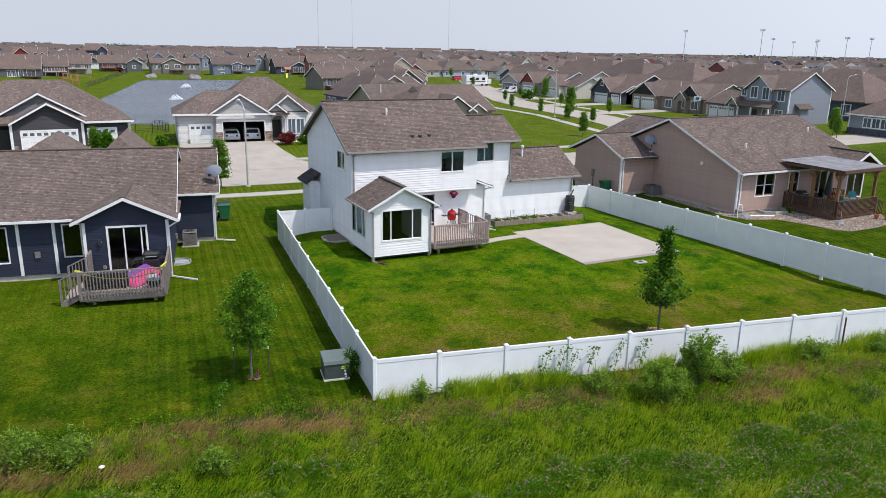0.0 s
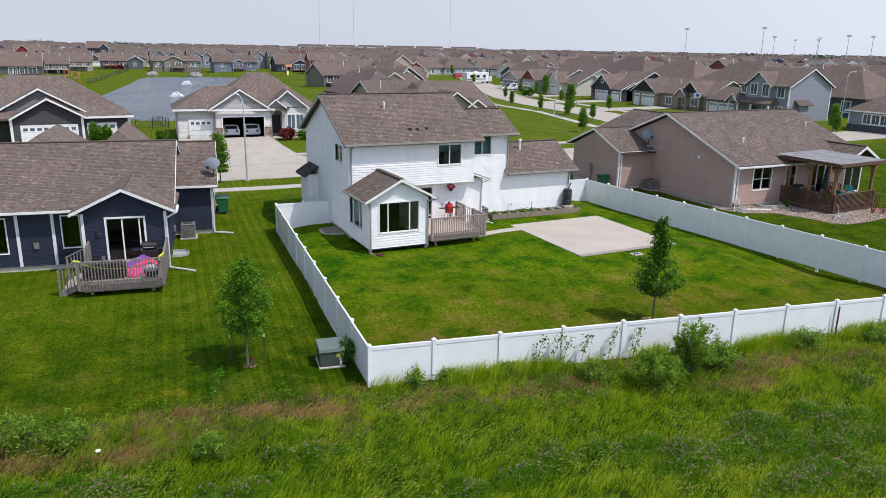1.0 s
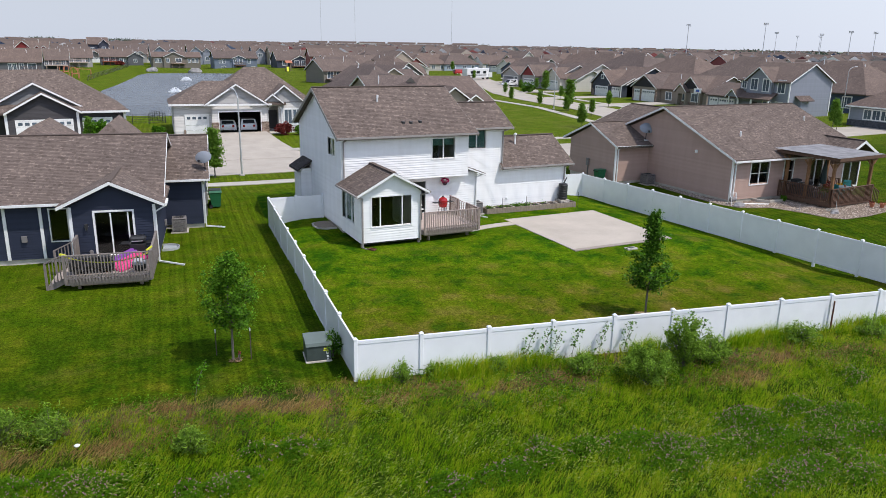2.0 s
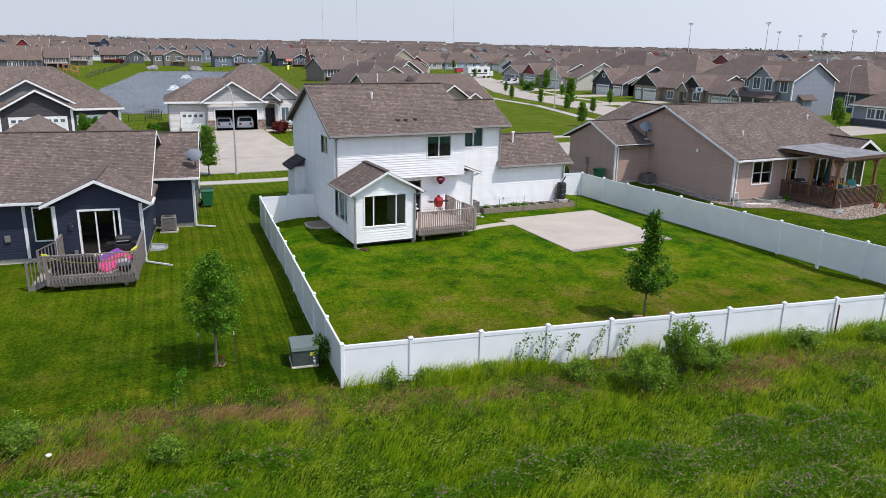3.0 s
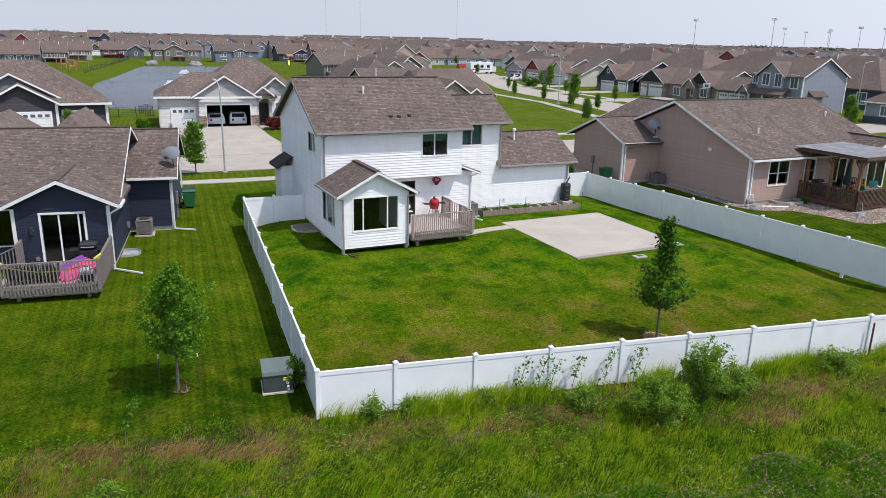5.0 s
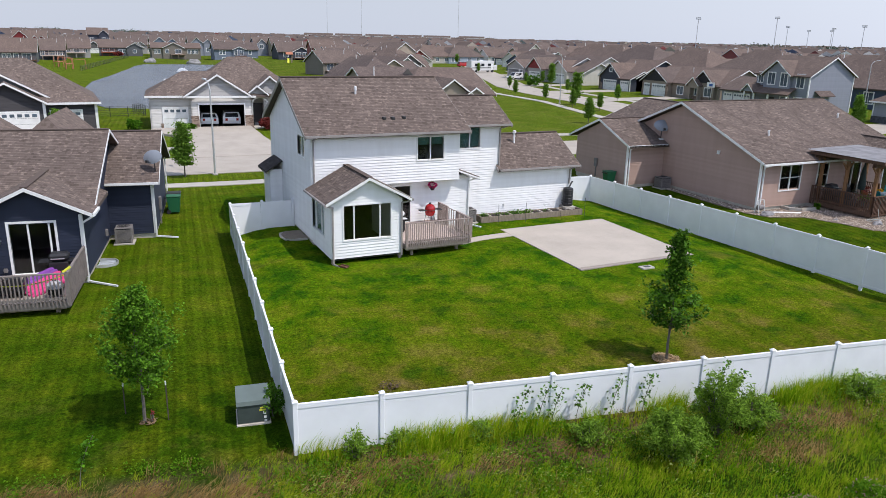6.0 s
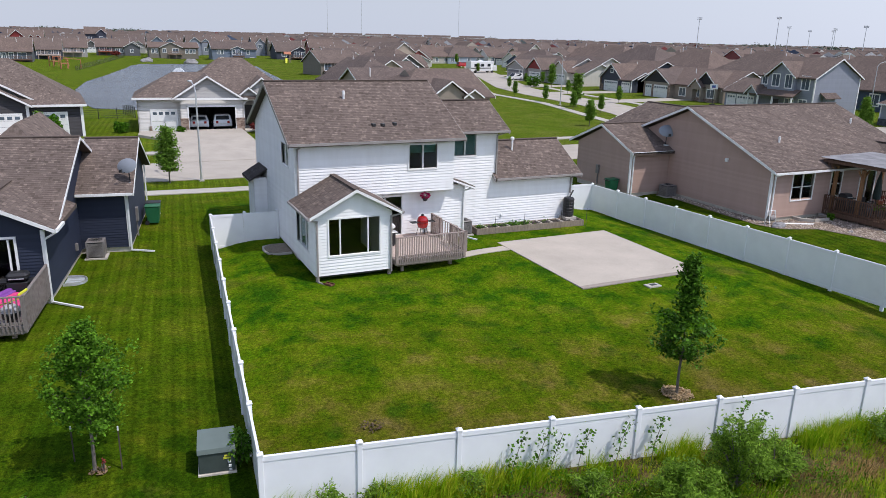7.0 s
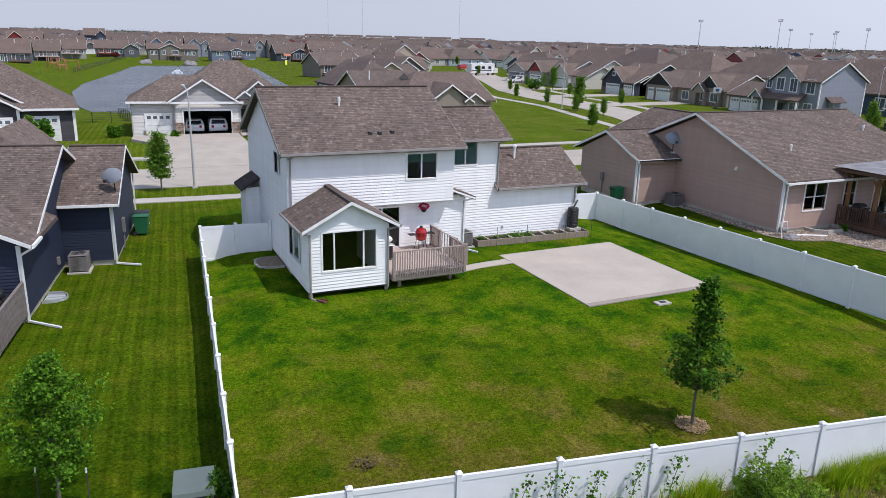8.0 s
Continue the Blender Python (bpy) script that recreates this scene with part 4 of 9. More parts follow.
def far_gable_roof(parent, x0, y0, x1, y1, z, rise, along="x", trim=True, mat=None):
    bm = bmesh.new()
    if along == "x":
        ym = (y0 + y1) / 2
        far_slope(bm, (x0, y0, z), (x1, y0, z), (x1, ym, z + rise), (x0, ym, z + rise))
        far_slope(bm, (x1, y1, z), (x0, y1, z), (x0, ym, z + rise), (x1, ym, z + rise))
        ends = [[(x, y0, z), (x, ym, z + rise), (x, y1, z)] for x in (x0, x1)]
    else:
        xm = (x0 + x1) / 2
        far_slope(bm, (x0, y1, z), (x0, y0, z), (xm, y0, z + rise), (xm, y1, z + rise))
        far_slope(bm, (x1, y0, z), (x1, y1, z), (xm, y1, z + rise), (xm, y0, z + rise))
        ends = [[(x0, y, z), (xm, y, z + rise), (x1, y, z)] for y in (y0, y1)]
    bmesh.ops.remove_doubles(bm, verts=bm.verts, dist=0.001)
    ob = part("roof", bm, mat or M_FARROOF, parent)
    if trim:
        for e in ends[: (2 if along == "x" else 1)]:
            bm = bmesh.new()
            chevron(bm, [Vector(p) - Vector((0, 0, 0.13)) for p in e], 0.08, 0.19)
            part("bargeboard", bm, M_TRIM, ob)
    return ob


def hip_roof(parent, x0, y0, x1, y1, z, rise, mat=None):
    bm = bmesh.new()
    d = min((y1 - y0) / 2, (x1 - x0) / 2) * 0.92
    ym = (y0 + y1) / 2
    a, b = (x0 + d, ym, z + rise), (x1 - d, ym, z + rise)
    far_slope(bm, (x0, y0, z), (x1, y0, z), b, a)
    far_slope(bm, (x1, y1, z), (x0, y1, z), a, b)
    far_slope(bm, (x0, y1, z), (x0, y0, z), a, (a[0], a[1] + 0.01, a[2]))
    far_slope(bm, (x1, y0, z), (x1, y1, z), (b[0], b[1] + 0.01, b[2]), b)
    bmesh.ops.remove_doubles(bm, verts=bm.verts, dist=0.02)
    return part("roof", bm, mat or M_FARROOF, parent)


def far_window(parent, x, y, z, w, h, side=-1):
    """A framed window on a front (side -1) or rear (side 1) wall."""
    s = side
    fr = boxes((x - 0.15, min(y, y + s * 0.06), z - 0.15, x + w + 0.15, max(y, y + s * 0.06), z), (x - 0.15, min(y, y + s * 0.06), z + h, x + w + 0.15, max(y, y + s * 0.06), z + h + 0.15),
               (x - 0.15, min(y, y + s * 0.06), z, x, max(y, y + s * 0.06), z + h), (x + w, min(y, y + s * 0.06), z, x + w + 0.15, max(y, y + s * 0.06), z + h),
               (x + w / 2 - 0.03, min(y, y + s * 0.05), z, x + w / 2 + 0.03, max(y, y + s * 0.05), z + h))
    win = part("window", fr, M_TRIM, parent)
    part("pane", boxes((x, min(y, y + s * 0.025), z, x + w, max(y, y + s * 0.025), z + h)), M_FARGLASS, win)


def far_garage(parent, x, y, z, w, h=2.15, mat=None, split=False):
    bm = bmesh.new()
    for k in range(4):
        box(bm, x, y - 0.05, z + k * h / 4 + 0.01, x + w, y, z + (k + 1) * h / 4 - 0.01)
    g = part("garage_door", bm, mat or M_GARAGE, parent)
    bm = bmesh.new()
    n = max(2, round(w / 0.6))
    for k in range(n):
        box(bm, x + (k + 0.18) * w / n, y - 0.06, z + h * 0.8, x + (k + 0.82) * w / n, y - 0.04, z + h * 0.93)
        if split or k == n - 1:
            part("pane", bm, M_FARGLASS, g)
            bm = bmesh.new()
    bm = boxes((x - 0.12, y - 0.07, z, x, y, z + h + 0.12), (x + w, y - 0.07, z, x + w + 0.12, y, z + h + 0.12), (x, y - 0.07, z + h, x + w, y, z + h + 0.12))
    part("door_trim", bm, M_TRIM, g)


def gable_shell_front(h, x0, y0, x1, depth, z, rise, wall):
    """A small front gable: boarded triangle, two slopes and a white rake."""
    xm = (x0 + x1) / 2
    bm = bmesh.new()
    for y in (y0 + 0.3, y0 + 0.45):
        face(bm, [(x0 + 0.2, y, z), (x1 - 0.2, y, z), (xm, y, z + rise - 0.12)])
    part("gable", bm, wall, h)
    far_gable_roof(h, x0, y0, x1, y0 + depth, z, rise, "y")


def wall_parts(bm, wall, h):
    """Each closed body of the shell as a wall of its own."""
    bmesh.ops.remove_doubles(bm, verts=bm.verts, dist=0.001)
    left = set(bm.verts)
    while left:
        todo, body = [left.pop()], set()
        while todo:
            v = todo.pop()
            body.add(v)
            for e in v.link_edges:
                w = e.other_vert(v)
                if w in left:
                    left.discard(w)
                    todo.append(w)
        b = bmesh.new()
        copy = {v: b.verts.new(v.co) for v in body}
        for f in bm.faces:
            if f.verts[0] in body:
                b.faces.new([copy[v] for v in f.verts])
        part("wall", b, wall, h)
    bm.free()


def proto(kind, wall=None, label="", gable=None):
    """One of the estate's house types; front to -y, base at the origin."""
    h = thing("house", pose(0, 0, 0), "", "house", "estate houses")
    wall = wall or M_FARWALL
    said = label
    if kind == 0:      # long ranch with a projecting garage gable
        bm = bmesh.new()
        gable_shell(bm, 0, 2, 16, 13, -3, 2.8, 3.1)
        gable_shell(bm, 0.5, 0, 7.3, 7, -3, 2.8, 2.6, "y")
        wall_parts(bm, wall, h)
        far_gable_roof(h, -0.4, 1.6, 16.4, 13.4, 2.75, 3.28)
        far_gable_roof(h, 0.1, -0.4, 7.7, 7.3, 2.75, 2.8, "y")
        gable_shell_front(h, 9.0, 1.4, 12.2, 5, 2.8, 1.6, gable or wall)
        far_garage(h, 1.3, 0, 0, 4.9)
        far_window(h, 9.5, 2, 0.9, 1.6, 1.4), far_window(h, 13, 2, 0.9, 1.2, 1.4)
        for x in (2.0, 5.5, 10.5, 13.2):
            far_window(h, x, 13, 0.9, 1.3, 1.3, 1)
        label = "single-storey estate house with white garage door and gable"
    elif kind == 1:    # two storeys with a garage wing
        bm = bmesh.new()
        gable_shell(bm, 6, 1, 15, 11, -3, 5.4, 2.9)
        gable_shell(bm, 0, 0, 6, 8.5, -3, 2.8, 1.8)
        gable_shell(bm, 7, 0.2, 10.4, 4, 2.9, 5.4, 1.5, "y")
        wall_parts(bm, wall, h)
        far_gable_roof(h, 5.6, 0.6, 15.4, 11.4, 5.35, 3.08)
        far_gable_roof(h, -0.4, -0.4, 6.0, 8.9, 2.75, 1.95)
        far_gable_roof(h, 6.7, -0.2, 10.7, 5.5, 5.35, 1.6, "y")
        bm = bmesh.new()
        far_slope(bm, (6.0, -1.6, 2.6), (15, -1.6, 2.6), (15, 1, 3.5), (6, 1, 3.5))
        part("porch_roof", bm, M_FARROOF, h)
        for x in (7, 10.6, 14.6):
            part("porch_post", boxes((x, -1.5, -0.3, x + 0.2, -1.3, 2.6)), M_TRIM, h)
        gable_shell_front(h, 6.2, -1.9, 9.2, 3.2, 2.6, 1.1, wall)
        part("corner_board", boxes((14.9, 0.92, -0.5, 15.06, 1.1, 5.3)), M_TRIM, h)
        part("downpipe", boxes((15.0, 11.0, -0.5, 15.12, 11.15, 5.3)), M_TRIM, h)
        far_garage(h, 0.7, 0, 0, 4.6)
        for x, y in ((8, 0.2), (11.6, 1), (13.4, 1)):
            far_window(h, x, y, 3.5, 1.1, 1.6)
        far_window(h, 11.8, 1, 0.8, 1.6, 1.5), far_window(h, 8.2, 1, 0.3, 1.0, 2.0)
        for x in (7.0, 9.6, 12.6):
            far_window(h, x, 11, 3.6, 1.2, 1.3, 1), far_window(h, x, 11, 0.8, 1.4, 1.4, 1)
        label = "two-storey estate house with porch and garage wing"
    elif kind == 2:    # ranch with rear deck and small rear gable
        bm = bmesh.new()
        gable_shell(bm, 0, 0, 17, 10.5, -3, 2.8, 2.9)
        gable_shell(bm, 9, 8, 13, 12, -3, 2.8, 1.1, "y")
        wall_parts(bm, wall, h)
        far_gable_roof(h, -0.4, -0.4, 17.4, 10.9, 2.75, 3.05)
        bm = bmesh.new()
        far_slope(bm, (8.6, 12.4, 2.75), (8.6, 7, 2.75), (11, 7, 3.9), (11, 12.4, 3.9))
        far_slope(bm, (13.4, 7, 2.75), (13.4, 12.4, 2.75), (11, 12.4, 3.9), (11, 7, 3.9))
        part("roof", bm, M_FARROOF, h)
        bm = bmesh.new()
        chevron(bm, ((8.6, 12.42, 2.62), (11, 12.42, 3.78), (13.4, 12.42, 2.62)), 0.08, 0.24)
        part("bargeboard", bm, M_TRIM, h)
        far_garage(h, 1, 0, 0, 4.8)
        far_window(h, 8, 0, 0.8, 1.6, 1.4), far_window(h, 12.5, 0, 0.8, 1.6, 1.4)
        for x in (1.6, 4.0, 6.2, 14.2):
            far_window(h, x, 10.5, 0.8, 1.2, 1.4, 1)
        far_window(h, 10.1, 12, 0.3, 1.8, 2.0, 1)
        bm = boxes((8.5, 12.1, 0.0, 13.5, 15, 0.2))
        for k in range(26):
            box(bm, 8.5 + k * 0.2, 14.9, 0.2, 8.54 + k * 0.2, 14.95, 1.2)
        box(bm, 8.5, 14.85, 1.15, 13.5, 15, 1.22)
        for x in (8.6, 11, 13.3):
            box(bm, x, 14.8, -1, x + 0.12, 14.92, 0.1)
        part("deck", bm, M_PERGOLA, h)
        label = "single-storey estate house with a wooden rear deck"
    else:              # hipped ranch with twin front gables
        bm = bmesh.new()
        box(bm, 0, 2, -3, 16, 14, 2.8)
        gable_shell(bm, 0.6, 0, 7.6, 6, -3, 2.8, 2.4, "y")
        gable_shell(bm, 10, 1.0, 14, 6, -3, 2.8, 1.6, "y")
        wall_parts(bm, wall, h)
        hip_roof(h, -0.4, 1.6, 16.4, 14.4, 2.75, 4.3)
        far_gable_roof(h, 0.2, -0.4, 8.0, 7, 2.75, 2.6, "y")
        far_gable_roof(h, 9.7, 0.6, 14.3, 6, 2.75, 1.75, "y")
        far_garage(h, 1.5, 0, 0, 5.0)
        far_window(h, 11.2, 1.0, 0.8, 1.6, 1.5)
        for x in (2.0, 6.0, 11.0, 13.4):
            far_window(h, x, 14, 0.8, 1.3, 1.4, 1)
        label = "hip-roofed single-storey estate house with twin front gables"
    for x, y, top in (((4.0, 8.6, 5.95), (11.5, 8.9, 5.8)), ((11.5, 8.9, 7.3),), ((4.0, 8.6, 4.5), (13.5, 3.0, 5.0)), ((4.6, 8.6, 6.7), (11.2, 8.9, 7.3)))[kind]:
        bm = bmesh.new()
        tube(bm, (x, y, 3.2), (x, y, top), 0.06, seg=6)
        part("roof_vent", bm, M_TRIM, h)
    h["label"] = said or label
    return h


PROTOS = [proto(k) for k in range(4)]
placed = set()


def put_house(kind, x, y, turn, lift=0.0, size=1.0):
    """The type's first use is the type itself; later ones are copies. x, y: the middle of the front."""
    m = pose(x, y, gz(x, y) + lift, 0, 0, turn) @ Matrix.Scale(size, 4) @ pose(-8, 0, 0)
    if kind in placed:
        copy_thing(PROTOS[kind], m)
    else:
        placed.add(kind)
        PROTOS[kind].matrix_basis = m


rng = random.Random(7)
# the far end of the curving street, and houses further along the near street
for kind, x, y, t in ((3, 128, 203, -68), (0, 138, 224, -68), (1, 147, 245, -66),
                      (0, 47, 94, 92), (3, 50, 116, 96), (0, 57, 137, 104), (2, 65, 156, 108), (0, 75, 176, 112), (3, 84, 197, 112), (1, 93, 216, 112), (0, 103, 236, 112),
                      (1, 170, 104, -90), (0, -30, 66, 4), (3, -50, 68, 6)):
    put_house(kind, x, y, t)
for x, y, t, size in ((124, 74, 90, 1.25), (127, 99, 91, 1.3), (131, 124, 93, 1.3), (137, 150, 95, 1.35), (146, 176, 97, 1.3), (156, 200, 99, 1.3), (128, 50, 88, 1.3)):
    put_house(3, x + 8, y, t, 0.0, size)
GREY_BLUE = siding_mat("grey_blue_siding", (0.27, 0.29, 0.34), 0.08)
NAVY = siding_mat("navy_siding", (0.055, 0.062, 0.085), 0.1)
TAUPE = siding_mat("taupe_siding", (0.30, 0.255, 0.21), 0.08)
PALE = siding_mat("cream_siding", (0.58, 0.55, 0.49), 0.06)
STONE_GREY = siding_mat("stone_grey_siding", (0.36, 0.35, 0.34), 0.06)
BARN_RED = siding_mat("barn_red_boards", (0.24, 0.035, 0.035), 0.1)
CHARCOAL = siding_mat("dark_charcoal_boards", (0.030, 0.030, 0.034), 0.1)
SLATE = siding_mat("slate_siding", (0.115, 0.12, 0.13), 0.08)
OLIVE_TAUPE = siding_mat("olive_taupe_siding", (0.20, 0.18, 0.15), 0.08)
POND_BLUE = siding_mat("pond_blue_siding", (0.17, 0.205, 0.265), 0.08)
M_STAIN = wood_mat("red_stained_deck", (0.26, 0.07, 0.035))


def shell_wall(h, wall, x0, y0, x1, y1, z0, z1, rise, along="x"):
    bm = bmesh.new()
    gable_shell(bm, x0, y0, x1, y1, z0, z1, rise, along)
    bmesh.ops.remove_doubles(bm, verts=bm.verts, dist=0.001)
    part("wall", bm, wall, h)


def vent_pipes(h, spots):
    for x, y, z0, z1 in spots:
        bm = bmesh.new()
        tube(bm, (x, y, z0), (x, y, z1), 0.07, seg=6)
        part("roof_vent", bm, M_TRIM, h)


def grey_two_storey():
    """Tall grey house with a pale gable end, garage wing and small porch; front to local -y."""
    h = thing("house", pose(95.4, 80.9, -0.45, 0, 0, -90), "grey-blue two-storey house with white-framed windows and porch", "house", "estate houses")
    W = GREY_BLUE
    shell_wall(h, W, 7.0, 0, 17.2, 9.8, -1, 5.9, 2.75)
    shell_wall(h, W, 8.9, -0.55, 14.0, 3, 2.6, 5.9, 2.0, "y")
    shell_wall(h, W, 0.2, -0.4, 7.0, 8.2, -1, 2.9, 1.9)
    far_gable_roof(h, 6.6, -0.45, 17.6, 10.25, 5.85, 2.95)
    far_gable_roof(h, 8.5, -1.0, 14.4, 5.2, 5.85, 2.3, "y")
    far_gable_roof(h, -0.25, -0.9, 7.1, 8.6, 2.85, 2.15)
    bm = bmesh.new()
    far_slope(bm, (7.0, -2.3, 3.0), (15.4, -2.3, 3.0), (15.0, -0.02, 4.0), (7.0, -0.02, 4.0))
    part("porch_roof", bm, M_FARROOF, h)
    gable_shell_front(h, 6.2, -2.6, 9.0, 2.7, 3.0, 1.35, GREY_BLUE)
    for x in (6.6, 8.6, 11.4, 15.0):
        part("porch_post", boxes((x, -2.2, -0.4, x + 0.22, -1.98, 3.0)), M_TRIM, h)
    part("porch_floor", boxes((6.6, -2.3, -0.6, 15.3, 0.0, 0.15)), M_WALKWAY, h)
    for x0, w in ((0.75, 1.7), (2.95, 3.4)):
        far_garage(h, x0, -0.4, 0, w, 2.3, split=True)
    for x, y, z, w, hh in ((7.4, 0, 4.5, 0.9, 1.5), (9.8, -0.55, 4.35, 1.3, 1.75), (12.3, -0.55, 4.2, 1.2, 1.9), (14.9, 0, 4.1, 1.3, 1.9), (12.2, 0, 0.9, 1.5, 1.6), (14.8, 0, 0.9, 1.3, 1.6)):
        far_window(h, x, y, z, w, hh)
    part("front_door", boxes((10.0, -0.1, 0.15, 11.0, -0.02, 2.3)), M_DARK, h)
    part("corner_board", boxes((17.1, -0.07, -0.5, 17.28, 0.1, 5.85)), M_TRIM, h)
    part("corner_board", boxes((17.1, 9.7, -0.5, 17.28, 9.87, 5.85)), M_TRIM, h)
    part("side_bump", boxes((17.2, 2.2, 0.8, 17.9, 4.0, 3.0)), W, h)
    bm = bmesh.new()
    far_slope(bm, (18.35, 1.4, 2.95), (18.35, 4.8, 2.95), (17.15, 4.8, 3.75), (17.15, 1.4, 3.75), 0.12)
    part("side_bump_roof", bm, M_FARROOF, h)
    vent_pipes(h, ((12.0, 7.4, 6.4, 8.3), (16.0, 7.0, 6.8, 8.4)))


def taupe_house():
    h = thing("house", pose(97.0, 104.6, -0.6, 0, 0, -90), "taupe single-storey house with charcoal front gables and stone piers", "house", "estate houses")
    W = TAUPE
    shell_wall(h, W, 0.4, 1.2, 20.3, 13.0, -1, 3.1, 2.75)
    shell_wall(h, W, 0.3, 0, 7.7, 6, -1, 3.1, 2.4, "y")
    shell_wall(h, W, 14.0, 0.5, 19.3, 6, -1, 3.3, 2.3, "y")
    far_gable_roof(h, -0.05, 0.7, 20.75, 13.5, 3.05, 2.95)
    far_gable_roof(h, -0.1, -0.45, 8.1, 7.2, 3.05, 2.65, "y")
    far_gable_roof(h, 13.7, 0.1, 19.6, 7.0, 3.3, 2.5, "y")
    gable_shell_front(h, 13.2, -0.6, 16.6, 3.0, 3.0, 1.5, W)
    for x0, x1, z, rise, y in ((0.5, 7.5, 3.15, 2.2, -0.03), (14.4, 18.9, 3.5, 2.0, 0.46)):
        bm = bmesh.new()
        for yy in (y, y - 0.05):
            face(bm, [(x0, yy, z), (x1, yy, z), ((x0 + x1) / 2, yy, z + rise)])
        part("gable", bm, CHARCOAL, h, "dark charcoal gable boards")
    far_garage(h, 0.95, 0, 0, 1.7, 2.5, split=True), far_garage(h, 3.4, 0, 0, 3.9, 2.5, split=True)
    for x in (0.35, 2.75, 7.3):
        part("stone_pier", boxes((x, -0.14, -0.6, x + 0.5, 0.0, 2.7), bevel=0.02), M_STONE, h)
    part("stone_base", boxes((14.0, 0.38, -0.6, 19.3, 0.5, 0.95)), M_STONE, h)
    part("entry_wall", boxes((13.7, -0.3, -0.6, 14.2, 0.6, 3.0), (16.0, -0.3, -0.6, 16.4, 0.6, 3.0), (14.2, -0.3, 2.5, 16.0, 0.0, 3.0)), W, h)
    far_window(h, 14.7, 0.5, 1.2, 1.0, 1.7), far_window(h, 17.1, 0.5, 1.2, 1.6, 1.4), far_window(h, 9.2, 1.2, 1.0, 1.6, 1.4)
    vent_pipes(h, ((9.0, 5.0, 4.6, 5.9),))


def navy_house():
    h = thing("house", pose(99.6, 122.2, -0.6, 0, 0, -90), "navy single-storey house with white garage doors and stone piers", "house", "estate houses")
    W = NAVY
    shell_wall(h, W, 0.4, 1.5, 11.0, 15.5, -1, 3.0, 3.4)
    shell_wall(h, W, 0.5, 0, 7.3, 6, -1, 3.0, 2.75, "y")
    shell_wall(h, W, 7.3, -0.2, 11.0, 6, -1, 2.8, 1.5)
    far_gable_roof(h, -0.1, 0.9, 11.5, 16.1, 2.95, 3.7)
    far_gable_roof(h, 0.1, -0.45, 7.7, 8.0, 2.95, 3.0, "y")
    far_gable_roof(h, 7.0, -0.65, 11.55, 6.4, 2.75, 1.65)
    gable_shell_front(h, -1.6, 0.6, 1.2, 4.0, 2.9, 1.3, W)
    part("attic_window", boxes((3.4, -0.06, 3.9, 4.4, 0.0, 4.9)), M_TRIM, h)
    part("attic_pane", boxes((3.55, -0.08, 4.05, 4.25, -0.03, 4.75)), M_FARGLASS, h)
    far_garage(h, 1.6, 0, 0, 4.4, 2.2, split=True), far_garage(h, 7.95, -0.2, 0, 2.5, 2.2, split=True)
    for x in (0.4, 6.5):
        part("stone_pier", boxes((x, -0.14, -0.6, x + 0.75, 0.0, 1.5), bevel=0.02), M_STONE, h)
    for x in (-1.4, 0.8):
        part("porch_column", boxes((x, 0.9, -0.5, x + 0.35, 1.25, 2.9)), M_STONE, h)
    part("corner_board", boxes((10.9, -0.28, -0.5, 11.08, -0.1, 2.75)), M_TRIM, h)
    vent_pipes(h, ((4.0, 6.5, 5.2, 6.3), (8.5, 11.0, 5.2, 6.2)))


def cream_house():
    h = thing("house", pose(102.4, 147.5, -0.6, 0, 0, -90), "cream single-storey house with two stepped gable ends", "house", "estate houses")
    W = PALE
    shell_wall(h, W, 0.4, 1.0, 14.2, 15.0, -1, 3.1, 3.4)
    shell_wall(h, W, 3.2, -1.5, 10.2, 6, -1, 3.1, 2.3, "y")
    shell_wall(h, W, 10.0, 0.0, 14.8, 9.5, -1, 2.9, 2.2)
    far_gable_roof(h, -0.1, 0.5, 14.7, 15.5, 3.05, 3.65)
    far_gable_roof(h, 2.8, -1.95, 10.6, 8.0, 3.05, 2.6, "y")
    far_gable_roof(h, 9.8, -0.4, 15.3, 9.9, 2.85, 2.4)
    far_garage(h, 4.2, -1.5, 0, 4.9, 2.3, split=True)
    far_window(h, 11.4, 0.0, 0.9, 1.6, 1.4)
    vent_pipes(h, ((3.0, 5.0, 5.0, 6.2), (11.0, 11.0, 5.2, 6.2)))


